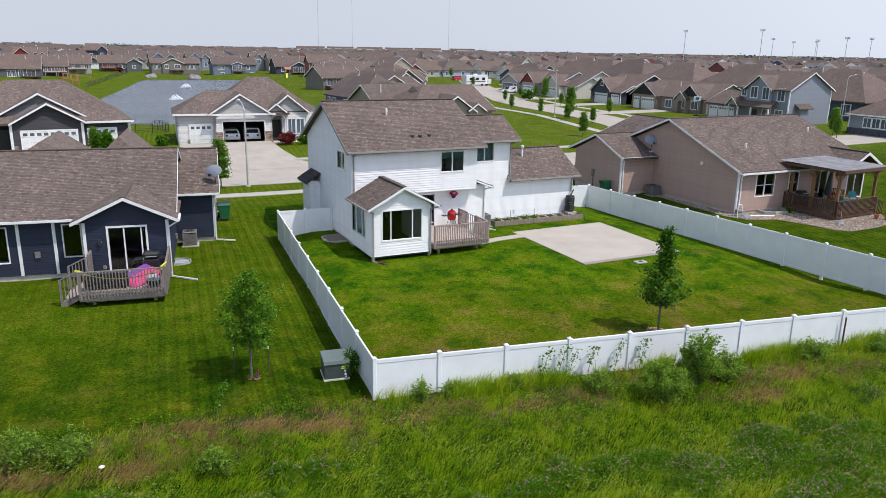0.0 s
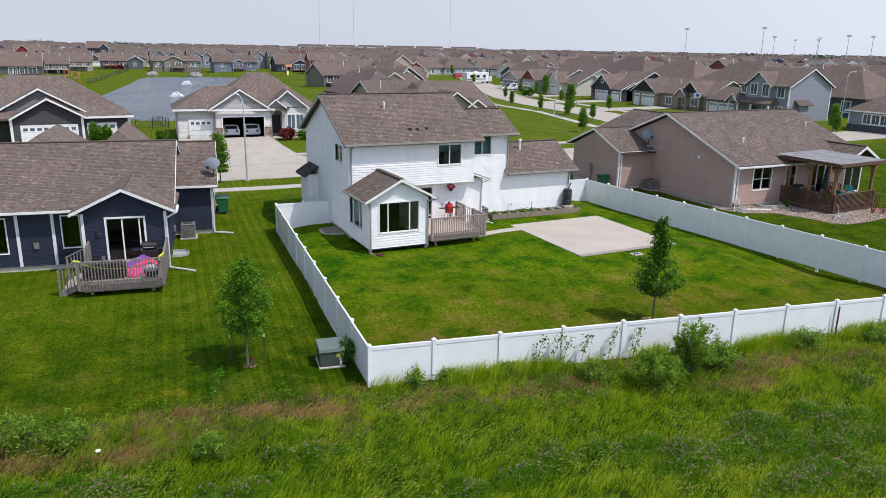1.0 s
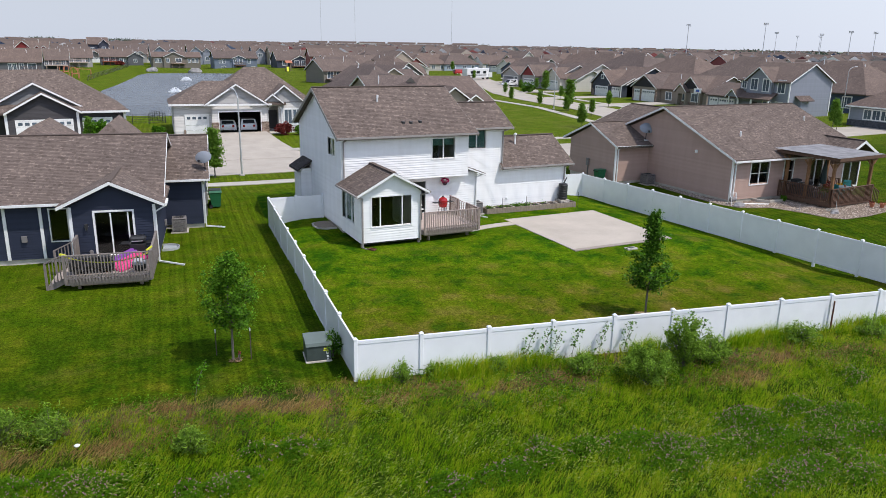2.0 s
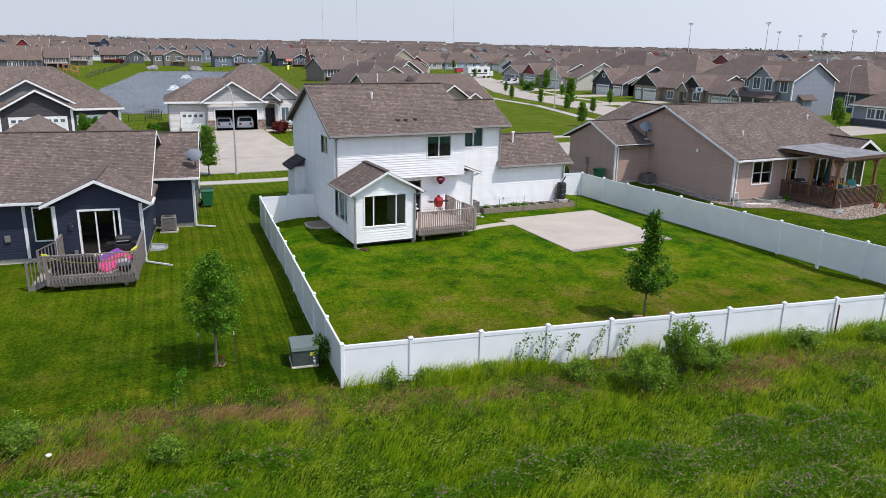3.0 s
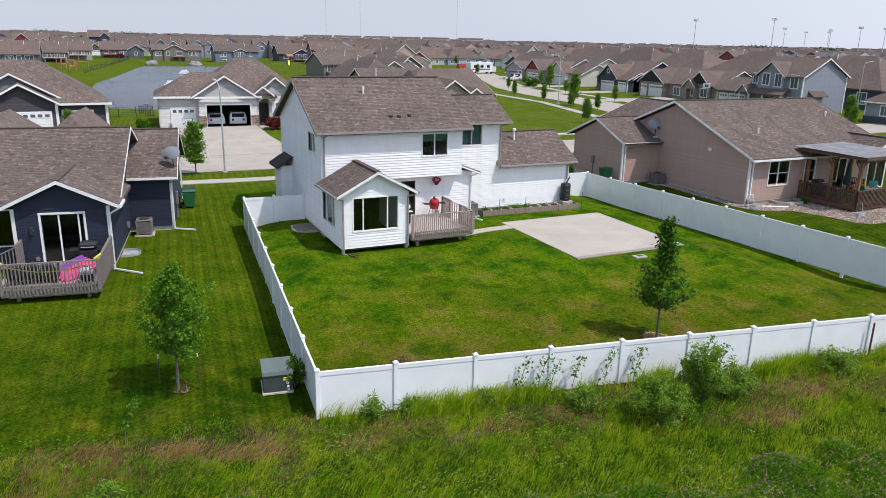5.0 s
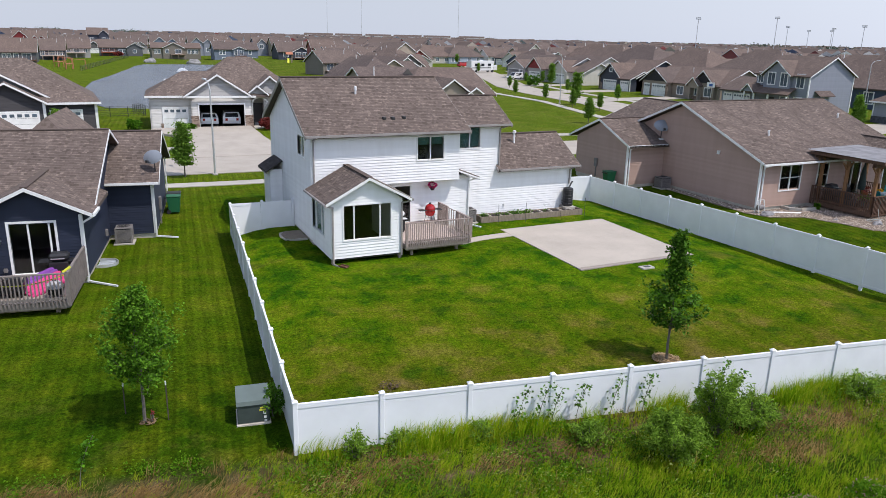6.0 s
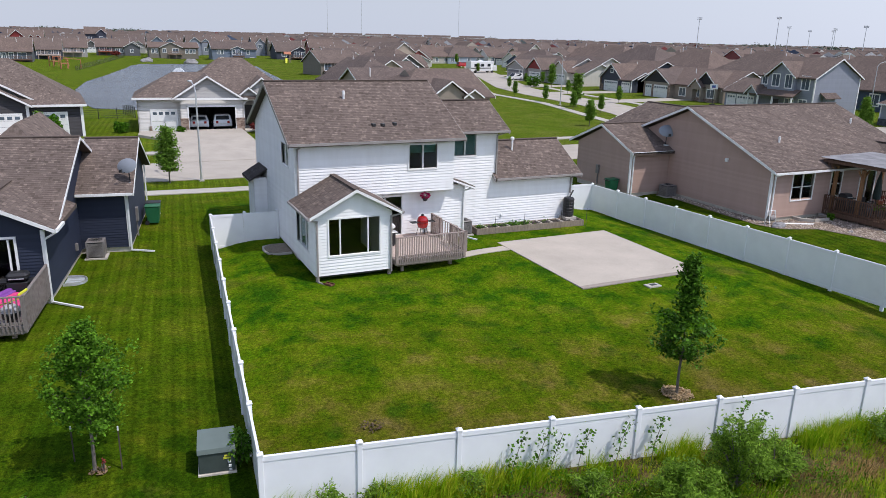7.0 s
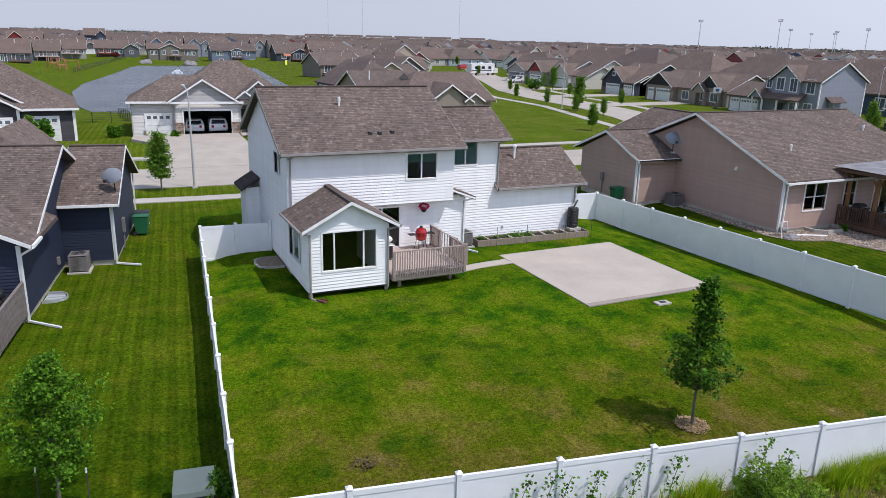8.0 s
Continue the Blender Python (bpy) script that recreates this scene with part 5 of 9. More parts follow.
def red_gable_house():
    h = thing("house", pose(100.0, 166.2, -0.6, 0, 0, -90), "pale grey single-storey house with a dark red front gable", "house", "estate houses")
    W = STONE_GREY
    shell_wall(h, W, 0.4, 1.5, 27.2, 13.5, -1, 3.2, 2.9)
    shell_wall(h, W, 12.0, 0, 18.8, 6, -1, 3.2, 2.6, "y")
    shell_wall(h, W, 0.6, 0.4, 9.6, 6, -1, 3.2, 1.8, "y")
    far_gable_roof(h, -0.1, 1.0, 27.7, 14.0, 3.15, 3.15)
    far_gable_roof(h, 11.6, -0.45, 19.2, 8.0, 3.15, 2.85, "y")
    far_gable_roof(h, 0.2, -0.05, 10.0, 7.0, 3.15, 2.0, "y")
    bm = bmesh.new()
    for yy in (-0.03, -0.08):
        face(bm, [(12.2, yy, 3.25), (18.6, yy, 3.25), (15.4, yy, 5.75)])
    part("gable", bm, BARN_RED, h, "dark red gable boards")
    far_garage(h, 1.2, 0.4, 0, 7.6, 2.5, painted("grey_garage_door", (0.24, 0.24, 0.25), 0.5), split=True)
    far_garage(h, 13.0, 0, 0, 4.8, 2.3, split=True)
    for x in (10.4, 20.6, 23.4):
        far_window(h, x, 1.5, 0.8, 1.3, 1.8)
    vent_pipes(h, ((8.0, 5.0, 4.6, 5.8), (22.0, 4.6, 4.6, 5.8)))


def corner_house():
    """Brown-roofed house behind the white one; two staggered ridges and two little front gables."""
    h = thing("house", pose(0, 0, -0.25), "taupe single-storey house with staggered brown roofs and white-edged gables", "house", "estate houses")
    W = TAUPE
    shell_wall(h, W, 28.2, 74.0, 39, 87.0, -1, 3.3, 2.8)
    shell_wall(h, W, 33.0, 66.4, 41.6, 80.4, -1, 3.45, 2.85)
    far_gable_roof(h, 27.8, 73.4, 39, 87.6, 3.25, 2.95)
    bm = bmesh.new()
    far_slope(bm, (29.5, 65.9, 3.45), (42.1, 65.9, 3.45), (42.1, 73.4, 6.45), (34.5, 73.4, 6.45))
    far_slope(bm, (42.1, 80.9, 3.45), (29.5, 80.9, 3.45), (34.5, 73.4, 6.45), (42.1, 73.4, 6.45))
    far_slope(bm, (29.5, 80.9, 3.45), (29.5, 65.9, 3.45), (34.5, 73.39, 6.45), (34.5, 73.41, 6.45))
    bmesh.ops.remove_doubles(bm, verts=bm.verts, dist=0.02)
    part("roof", bm, M_FARROOF, h)
    bm = bmesh.new()
    chevron(bm, ((42.1, 65.9, 3.32), (42.1, 73.4, 6.32), (42.1, 80.9, 3.32)), 0.08, 0.24)
    part("bargeboard", bm, M_TRIM, h)
    shell_wall(h, W, 33.3, 65.6, 38.3, 70, -1, 3.4, 1.75, "y")
    far_gable_roof(h, 32.8, 65.2, 38.8, 71.5, 3.4, 2.05, "y")
    shell_wall(h, W, 37.7, 65.4, 39.9, 68, -1, 3.5, 0.75, "y")
    far_gable_roof(h, 37.4, 65.1, 40.2, 69.0, 3.5, 0.95, "y")
    far_garage(h, 33.7, 65.6, 0, 4.0, 2.2, split=True)
    far_window(h, 38.2, 65.4, 0.9, 1.2, 1.4)
    vent_pipes(h, ((30.0, 78.0, 5.0, 6.3), (36.0, 76.0, 5.4, 6.6)))


def dish_on(h, x, y, z):
    bm = bmesh.new()
    tube(bm, (x, y, z - 0.3), (x, y, z + 0.5), 0.03, seg=6)
    r = bmesh.ops.create_cone(bm, cap_ends=True, segments=14, radius1=0.45, radius2=0.30, depth=0.10)
    bmesh.ops.transform(bm, matrix=pose(x, y - 0.1, z + 0.65, 68), verts=r["verts"])
    part("satellite_dish", bm, M_METAL, h)


def pond_house(x0, y0, w, depth, wall, label, z=-1.1, turn=0, top=2.9, base=-1.0, rise=2.9, gables=(), deck=(), deck_mat=None, windows=()):
    """A house whose back looks over the water: walls to -y, small rear gables, windows and a raised deck."""
    h = thing("house", pose(x0, y0, z, 0, 0, turn), label, "house", "estate houses")
    shell_wall(h, wall, 0, 0, w, depth, base, top, rise)
    far_gable_roof(h, -0.45, -0.45, w + 0.45, depth + 0.45, top - 0.05, rise + 0.15)
    for gx0, gx1, out, gr in gables:
        shell_wall(h, wall, gx0, -out, gx1, 3.5, base, top, gr, "y")
        far_gable_roof(h, gx0 - 0.4, -out - 0.4, gx1 + 0.4, 5.0, top - 0.02, gr + 0.15, "y")
    for wx, wz, ww, wh, out in windows:
        far_window(h, wx, -out, wz, ww, wh)
    if deck:
        dx0, dx1, out, dz = deck
        m = deck_mat or M_PERGOLA
        part("deck", boxes((dx0, -out - 2.8, dz - 0.3, dx1, -out, dz)), m, h)
        part("deck_rail", boxes((dx0, -out - 2.8, dz + 0.9, dx1, -out - 2.7, dz + 1.0)), m, h)
        n = round((dx1 - dx0) / 0.4)
        bm = bmesh.new()
        for k in range(n + 1):
            x = dx0 + (dx1 - dx0) * k / n
            box(bm, x - 0.04, -out - 2.78, dz, x + 0.04, -out - 2.7, dz + 0.92)
        o = part("railing", bm, m, h)
        o["kind"] = "stuff"
        for x in (dx0 + 0.1, (dx0 + dx1) / 2, dx1 - 0.2):
            part("deck_post", boxes((x, -out - 2.7, base, x + 0.2, -out - 2.5, dz - 0.2)), m, h)
    vent_pipes(h, ((w * 0.3, depth * 0.6, top + 1.5, top + rise + 0.5), (w * 0.72, depth * 0.35, top + 1.2, top + rise + 0.2)))
    return h


grey_two_storey()
taupe_house()
navy_house()
cream_house()
red_gable_house()
proto(2, GREY_BLUE, "grey-blue single-storey house with a wide garage").matrix_basis = pose(118, 183, gz(118, 183), 0, 0, -70) @ pose(-8, 0, 0)
corner_house()
# backs to the water, across the pond
pond_house(-1.2, 338, 13.0, 11, SLATE, "slate grey house with a red-stained deck above the pond", -0.6, rise=3.2, gables=((10.9, 17.2, 0.8, 1.9),), deck=(0.8, 6.4, 0, 1.0), deck_mat=M_STAIN,
           windows=((7.6, 0.7, 1.4, 1.3, 0), (9.3, 0.7, 1.2, 1.3, 0), (1.5, 1.2, 1.6, 1.5, 0), (4.2, 1.2, 1.6, 1.5, 0), (13.4, 0.7, 1.2, 1.2, 0.8)))
pond_house(18.0, 312, 19.0, 11, OLIVE_TAUPE, "taupe walkout house with a pale deck behind the pond", -0.6, top=3.6, rise=1.9, gables=((4.2, 12.5, 0.7, 2.0),), deck=(7.0, 12.6, 0.7, 1.1), deck_mat=M_STONE,
           windows=((1.0, 1.3, 0.9, 1.5, 0), (2.4, 1.3, 0.9, 1.5, 0), (5.2, 1.5, 1.2, 1.5, 0.7), (9.0, 1.5, 2.2, 1.5, 0.7), (14.0, 1.3, 0.9, 1.5, 0), (15.6, 1.3, 0.9, 1.5, 0), (17.0, 1.3, 0.9, 1.5, 0)))
pond_house(41.3, 303, 17.6, 11, POND_BLUE, "grey-blue walkout house with a small rear gable behind the pond", -0.8, top=3.7, rise=2.75, gables=((7.4, 12.4, 0.5, 1.0),), deck=(8.0, 12.2, 0.5, 1.0),
           windows=((2.0, 1.7, 1.0, 1.5, 0), (3.3, 1.7, 1.0, 1.5, 0), (7.9, 1.5, 1.2, 1.8, 0.5), (10.2, 1.5, 1.2, 1.8, 0.5), (13.8, 1.7, 1.0, 1.5, 0), (15.2, -0.6, 1.4, 0.9, 0), (3.0, -0.6, 1.4, 0.9, 0)))
pond_house(64.5, 290, 15.5, 12, NAVY, "navy walkout house with a covered rear deck behind the pond", -0.7, top=3.2, rise=3.6, gables=((5.4, 12.6, 2.2, 1.9),), deck=(5.2, 12.8, 2.2, 1.0),
           windows=((2.2, 1.2, 1.8, 1.7, 0), (13.4, 1.2, 1.4, 1.5, 0), (6.6, 1.1, 2.0, 1.9, 2.2), (9.6, 1.1, 2.0, 1.9, 2.2)))
# beside the water, east shore
pond_house(52.5, 182, 12.0, 10, OLIVE_TAUPE, "taupe house with a brown deck beside the pond", -0.7, turn=14, top=3.2, rise=3.0, deck=(0.6, 8.0, 0, 1.1), windows=((1.2, 1.2, 1.8, 1.7, 0), (4.2, 1.2, 1.4, 1.6, 0), (8.6, 1.2, 1.6, 1.5, 0)))
pond_house(61.0, 212, 13.0, 10, POND_BLUE, "grey-blue house with white-edged gables beside the pond", -0.7, turn=10, top=3.2, rise=3.0, gables=((1.0, 5.6, 0.6, 1.7), (6.6, 11.6, 0.8, 1.9)), windows=((2.4, 1.2, 1.6, 1.5, 0.6), (8.2, 1.2, 1.8, 1.5, 0.8)))
pond_house(71.0, 240, 13.0, 10, SLATE, "slate grey house with two gables beside the pond", -0.7, turn=8, top=3.2, rise=3.0, gables=((1.4, 6.2, 0.6, 1.7), (7.4, 12.0, 0.8, 1.7)), windows=((2.8, 1.2, 1.6, 1.5, 0.6), (8.8, 1.2, 1.6, 1.5, 0.8)))
# west of the water
pond_house(-35.5, 262, 15.0, 12, SLATE, "dark grey house with a covered white porch west of the pond", -0.8, top=3.0, rise=3.9, deck=(9.0, 15.0, 0, 0.6), windows=((5.4, 0.5, 0.9, 1.9, 0), (6.8, 0.5, 0.9, 1.9, 0), (8.6, 0.5, 1.2, 2.0, 0), (11.0, 0.5, 2.4, 2.0, 0)))
pond_house(-21.8, 288, 9.0, 12, NAVY, "dark house with a raised wooden deck west of the pond", -0.7, top=2.9, rise=3.6, deck=(1.6, 8.8, 0, 1.2), deck_mat=M_DECK, windows=((1.2, 1.0, 1.2, 1.6, 0), (3.8, 1.2, 2.0, 1.5, 0), (6.6, 1.2, 1.4, 1.5, 0)))
pond_house(-13.8, 314, 9.2, 11, STONE_GREY, "pale grey house with a pale deck west of the pond", -0.6, top=3.0, rise=3.3, deck=(0.6, 7.6, 0, 1.4), deck_mat=M_DECK, windows=((1.0, 1.0, 1.2, 1.6, 0), (3.4, 1.2, 2.0, 1.5, 0), (6.8, 1.2, 1.4, 1.5, 0)))
pond_house(-30.5, 300, 13.0, 10, SLATE, "grey house with a white-edged gable west of the pond", -0.4, top=3.2, rise=3.2, gables=((4.0, 10.0, 0.8, 1.9),))
pond_house(-33.5, 346, 12.5, 9.5, BARN_RED, "barn red house with small dormers far behind the pond", -0.5, top=6.0, rise=2.9, gables=((0.0, 5.6, 0.6, 2.8), (7.4, 8.8, 0.3, 0.9), (10.0, 11.4, 0.3, 0.9)), windows=((1.8, 3.2, 1.8, 1.6, 0.6),))
pond_house(-5.2, 398, 9.0, 10, NAVY, "navy two-storey house with white trim far behind the pond", -0.6, top=7.6, rise=3.2, gables=((5.0, 9.4, 0.6, 2.2),), windows=((1.2, 4.4, 1.4, 1.5, 0), (6.4, 4.6, 1.4, 1.6, 0.6)))
for x, y, w, wall, two in ((20, 345, 12, POND_BLUE, 1), (37, 352, 11, GREY_BLUE, 1), (52, 342, 12, NAVY, 0), (64, 336, 10, GREY_BLUE, 1), (76, 345, 13, TAUPE, 0), (8, 372, 12, STONE_GREY, 0), (28, 385, 14, SLATE, 0), (46, 380, 12, PALE, 0), (-18, 378, 13, PALE, 0)):
    pond_house(x, y, w, 10, wall, "two-storey house with white-edged gables beyond the pond" if two else "single-storey house with white-edged gable beyond the pond", -0.6,
               top=5.2 if two else 3.4, rise=3.0, gables=((w * 0.1, w * 0.52, 0.8, 2.2), (w * 0.6, w * 0.92, 0.4, 1.5)), windows=((w * 0.22, 3.4 if two else 1.2, 1.6, 1.5, 0.8), (w * 0.7, 1.2, 1.4, 1.5, 0.4)))


def bungalow():
    """Hip-roofed house whose plain side shows past the tan house."""
    h = thing("house", pose(97.3, 54.0, gz(97.3, 54.0), 0, 0, -88), "grey-blue hip-roofed bungalow with a dark stone base", "house")
    part("wall", boxes((0, 0, -1, 15, 8.6, 3.0)), GREY_BLUE, h)
    part("stone_base", boxes((-0.08, -0.08, -1, 15.08, 0.0, 0.9)), painted("dark_stone", (0.07, 0.075, 0.09), 0.85, 0.35, 3.0), h, "dark stacked stone base")
    hip_roof(h, -0.5, -0.5, 15.5, 9.1, 2.95, 2.9)
    part("fascia", boxes((-0.5, -0.53, 2.78, 15.5, -0.47, 2.98)), M_TRIM, h)
    far_window(h, 2.4, 0, 1.15, 1.1, 1.3), far_window(h, 3.75, 0, 1.15, 1.1, 1.3), far_window(h, 5.1, 0, 1.15, 1.1, 1.3)
    part("corner_board", boxes((-0.04, -0.05, 0.9, 0.12, 0.0, 2.8)), M_TRIM, h)


bungalow()
# the rest of the estate: rows back to back
for row in range(26):
    yy = 150 + row * 31 + (row % 2) * 7
    for col in range(-8, 60):
        xx = col * 19.5 + rng.uniform(-2.5, 2.5)
        ang = math.degrees(math.atan2(xx + 5, yy + 15))
        dist = math.hypot(xx + 5, yy + 15)
        if not -8 < ang < 60 or dist > 430 or dist < 170:
            continue
        if -22 < xx < 62 and yy < 345:
            continue
        if xx < -12 and yy < 330:
            continue
        road = 68 + max(0, yy - 88) * 0.32
        if abs(xx - road) < 52 and yy < 262:
            continue
        if xx > 85 and yy < 260 and xx < 165:
            continue
        put_house(rng.choice((0, 0, 1, 2, 3, 3)), xx, yy + rng.uniform(-3, 3), (0 if row % 2 else 180) + rng.uniform(-5, 5))
for row in range(6):
    for col in range(7):
        xx, yy = 172 + col * 26 + row * 5 + rng.uniform(-2, 2), 78 + row * 30 + rng.uniform(-3, 3)
        if yy < 150:
            put_house(rng.choice((0, 2, 3)), xx, yy, (0 if row % 2 else 180) + rng.uniform(-6, 6))


def far_estate():
    """Roofs past counting out to the horizon."""
    verts, faces, mats = [], [], []

    def add(x, y, w, d, h, r, turn, wall):
        c, s = math.cos(turn), math.sin(turn)
        z0 = gz(x, y) - 0.5
        pts = [(-w / 2, -d / 2, 0), (w / 2, -d / 2, 0), (w / 2, d / 2, 0), (-w / 2, d / 2, 0), (-w / 2, -d / 2, h), (w / 2, -d / 2, h), (w / 2, d / 2, h), (-w / 2, d / 2, h), (-w / 2, 0, h + r), (w / 2, 0, h + r)]
        b = len(verts)
        verts.extend((x + c * px - s * py, y + s * px + c * py, z0 + pz) for px, py, pz in pts)
        for f, mi in (((0, 1, 5, 4), wall), ((2, 3, 7, 6), wall), ((1, 2, 6, 9, 5), wall), ((3, 0, 4, 8, 7), wall), ((4, 5, 9, 8), 0), ((6, 7, 8, 9), 0)):
            faces.append(tuple(b + i for i in f))
            mats.append(mi)

    r2 = random.Random(11)
    for k in range(3000):
        a, dist = radians(r2.uniform(-9, 62)), 425 + 1100 * r2.random() ** 1.4
        x, y = -5 + dist * math.sin(a), -15 + dist * math.cos(a)
        two = r2.random() < 0.3
        add(x, y, r2.uniform(12, 18), r2.uniform(9, 12), 5.6 if two else 3.6, r2.uniform(2.2, 3.0), radians(r2.choice((0, 90, 180, 45)) + r2.uniform(-15, 15)), r2.choice((1, 1, 2, 3, 3, 4, 5)))
    for k, a in enumerate((15.6, 17.8, 20, 22.2, 24.4, 27)):
        dist = 1250 + 60 * (k % 3)
        add(-5 + dist * math.sin(radians(a)), -15 + dist * math.cos(radians(a)), 46, 15, 8.0, 3.0, -radians(a + 4), 3)
    me = bpy.data.meshes.new("far_houses")
    me.from_pydata(verts, [], faces)
    for m in (M_FARROOF, painted("far_wall_grey", (0.24, 0.25, 0.26)), painted("far_wall_tan", (0.34, 0.29, 0.24)), painted("far_wall_pale", (0.60, 0.59, 0.57)), painted("far_wall_navy", (0.06, 0.085, 0.14)), painted("far_wall_red", (0.20, 0.05, 0.045))):
        me.materials.append(m)
    me.polygons.foreach_set("material_index", mats)
    tagged(new("far_houses", me), "brown roofs of distant estate houses towards the horizon", "houses", kind="stuff")


far_estate()


# ---- pond ----
def water_mat():
    n = Nodes("pond_water")
    p = n.pos()
    w = n.math("ADD", n.noise(n.scale(p, (0.5, 1.5, 1)), 0.9, 4, 0.65), n.math("MULTIPLY", n.noise(n.scale(p, (0.10, 0.45, 1)), 0.8, 3), 1.6))
    col = n.ramp(n.noise(p, 0.05, 3), [(0.3, (0.085, 0.10, 0.115)), (0.7, (0.14, 0.155, 0.175))])
    return n.out(col, 0.22, 0, w, 1.0, 0.9)


M_WATER = water_mat()
slab("pond", [(-4.5, 110), (-3.0, 103), (6, 98), (18, 97), (32, 100), (36, 140), (42, 200), (46, 236), (44, 246), (24, 251), (11.0, 250), (7.6, 237), (5.6, 222), (2.0, 200), (-0.6, 184), (-4.5, 163), (-6.2, 140), (-5.4, 122)], 0.6, -1.02, M_WATER, "grey rippled pond water", "pond")


def fountain(x, y):
    f = thing("fountain", pose(x, y, -1.05), "white foaming pond fountain", "fountain", "pond fountains")
    n = Nodes("white_foam")
    n.out(n.ramp(n.noise(n.pos(), 3, 4), [(0.3, (0.62, 0.66, 0.70)), (0.7, (0.9, 0.92, 0.94))]), 0.5)
    bm = bmesh.new()
    for k in range(340):
        a, r = rng.uniform(0, 2 * math.pi), 1.5 * math.sqrt(rng.random())
        top = 1.25 * (1 - (r / 1.6) ** 2) * rng.uniform(0.6, 1.05)
        s = rng.uniform(0.05, 0.14)
        bmesh.ops.create_icosphere(bm, subdivisions=1, radius=s, matrix=Matrix.Translation((r * math.cos(a), r * math.sin(a), max(0.05, top * rng.random() ** 0.5))))
    o = part("spray", bm, n.mat, f)
    o["kind"] = "stuff"
    part("float", boxes((-0.4, -0.4, 0, 0.4, 0.4, 0.12), bevel=0.03), M_DARK, f)


fountain(10.3, 154)
fountain(18.3, 203)


# ---- house with the open garage, and the dark house beside it ----
GARAGE = pose(1.1, 63.5, 0.3, 0, 0, -4.5)


def garage_house():
    h = thing("house", GARAGE, "pale grey single-storey house with open garage and stone piers", "house")
    wall = board_mat("pale_grey_siding", (0.60, 0.58, 0.55))
    gab = board_mat("mid_grey_siding", (0.38, 0.37, 0.36))
    T, R = M_TRIM, M_ROOF
    bm = boxes((-0.25, 0.6, -0.8, 1.0, 0.75, 3.4), (3.4, 0.6, -0.8, 3.9, 0.75, 3.4), (1.0, 0.6, 2.3, 3.4, 0.75, 3.4), (-0.25, 0.6, -0.8, -0.1, 11, 3.4),
               (3.75, 0, -0.8, 4.55, 0.15, 3.4), (9.05, 0, -0.8, 9.9, 0.15, 3.4), (4.55, 0, 2.5, 9.05, 0.15, 3.4), (3.75, 0, -0.8, 3.9, 0.7, 3.4), (9.75, 0, -0.8, 9.9, 3, 3.4),
               (11.2, 1.0, -0.8, 15.1, 1.15, 3.4), (14.95, 1.15, -0.8, 15.1, 14, 3.4), (-0.1, 10.85, -0.8, 3.0, 11, 3.4), (3.0, 13.85, -0.8, 15.1, 14, 3.4), (3.0, 11, -0.8, 3.15, 13.85, 3.4), (9.9, 2.8, 0, 11.7, 2.95, 3.4))
    part("wall", bm, wall, h)
    # garage lining with its indoor shade put into the colour
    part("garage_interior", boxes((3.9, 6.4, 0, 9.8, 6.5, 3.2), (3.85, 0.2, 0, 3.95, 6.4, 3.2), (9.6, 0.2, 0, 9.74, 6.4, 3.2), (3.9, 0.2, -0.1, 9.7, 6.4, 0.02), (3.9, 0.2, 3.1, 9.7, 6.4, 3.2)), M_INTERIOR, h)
    part("stone_pier", boxes((3.7, -0.08, -0.5, 4.5, 0.02, 1.4), bevel=0.02), M_STONE, h, "brown stacked stone pier")
    part("stone_pier", boxes((9.1, -0.08, -0.5, 9.95, 0.02, 1.4), bevel=0.02), M_STONE, h, "brown stacked stone pier")
    part("stone_base", boxes((0.75, 0.52, -0.5, 1.0, 0.62, 0.6), (3.4, 0.52, -0.5, 3.6, 0.62, 0.6)), M_STONE, h)
    far_garage(h, 1.05, 0.6, 0, 2.3, split=True)
    bm = boxes((4.42, -0.05, 0, 4.55, 0.05, 2.6), (9.05, -0.05, 0, 9.18, 0.05, 2.6), (4.42, -0.05, 2.5, 9.18, 0.05, 2.65))
    part("door_trim", bm, T, h)
    hip_roof(h, -0.65, 0.2, 12.0, 8.6, 3.4, 2.3, R)
    hip_roof(h, 3.2, 1.4, 15.6, 12.2, 3.4, 3.75, R)
    for x0, x1, y0, z, rise, depth in ((3.0, 9.95, -0.45, 3.4, 2.25, 6.5), (9.3, 11.7, 0.15, 3.55, 0.95, 3.5), (9.5, 14.3, 0.6, 3.5, 1.95, 5.5)):
        xm = (x0 + x1) / 2
        bm = bmesh.new()
        face(bm, [(x0 + 0.3, y0 + 0.35, z), (x1 - 0.3, y0 + 0.35, z), (xm, y0 + 0.35, z + rise - 0.1)])
        face(bm, [(x0 + 0.3, y0 + 0.5, z), (xm, y0 + 0.5, z + rise - 0.1), (x1 - 0.3, y0 + 0.5, z)])
        part("gable", bm, gab, h, "grey boarded gable")
        far_gable_roof(h, x0, y0, x1, y0 + depth, z, rise, "y", mat=R)
    part("fascia", boxes((-0.65, 0.1, 3.22, 3.4, 0.25, 3.42), (3.3, -0.4, 3.22, 10.3, -0.25, 3.42)), T, h)
    bm = bmesh.new()
    for k in range(9):
        a0, a1 = math.pi * k / 9, math.pi * (k + 1) / 9
        beam(bm, (10.8 - 0.85 * math.cos(a0), 0.95, 2.4 + 0.75 * math.sin(a0)), (10.8 - 0.85 * math.cos(a1), 0.95, 2.4 + 0.75 * math.sin(a1)), 0.2, 0.16)
    box(bm, 9.9, 0.9, 0, 10.05, 1.05, 2.5), box(bm, 11.5, 0.9, 0, 11.65, 1.05, 2.5)
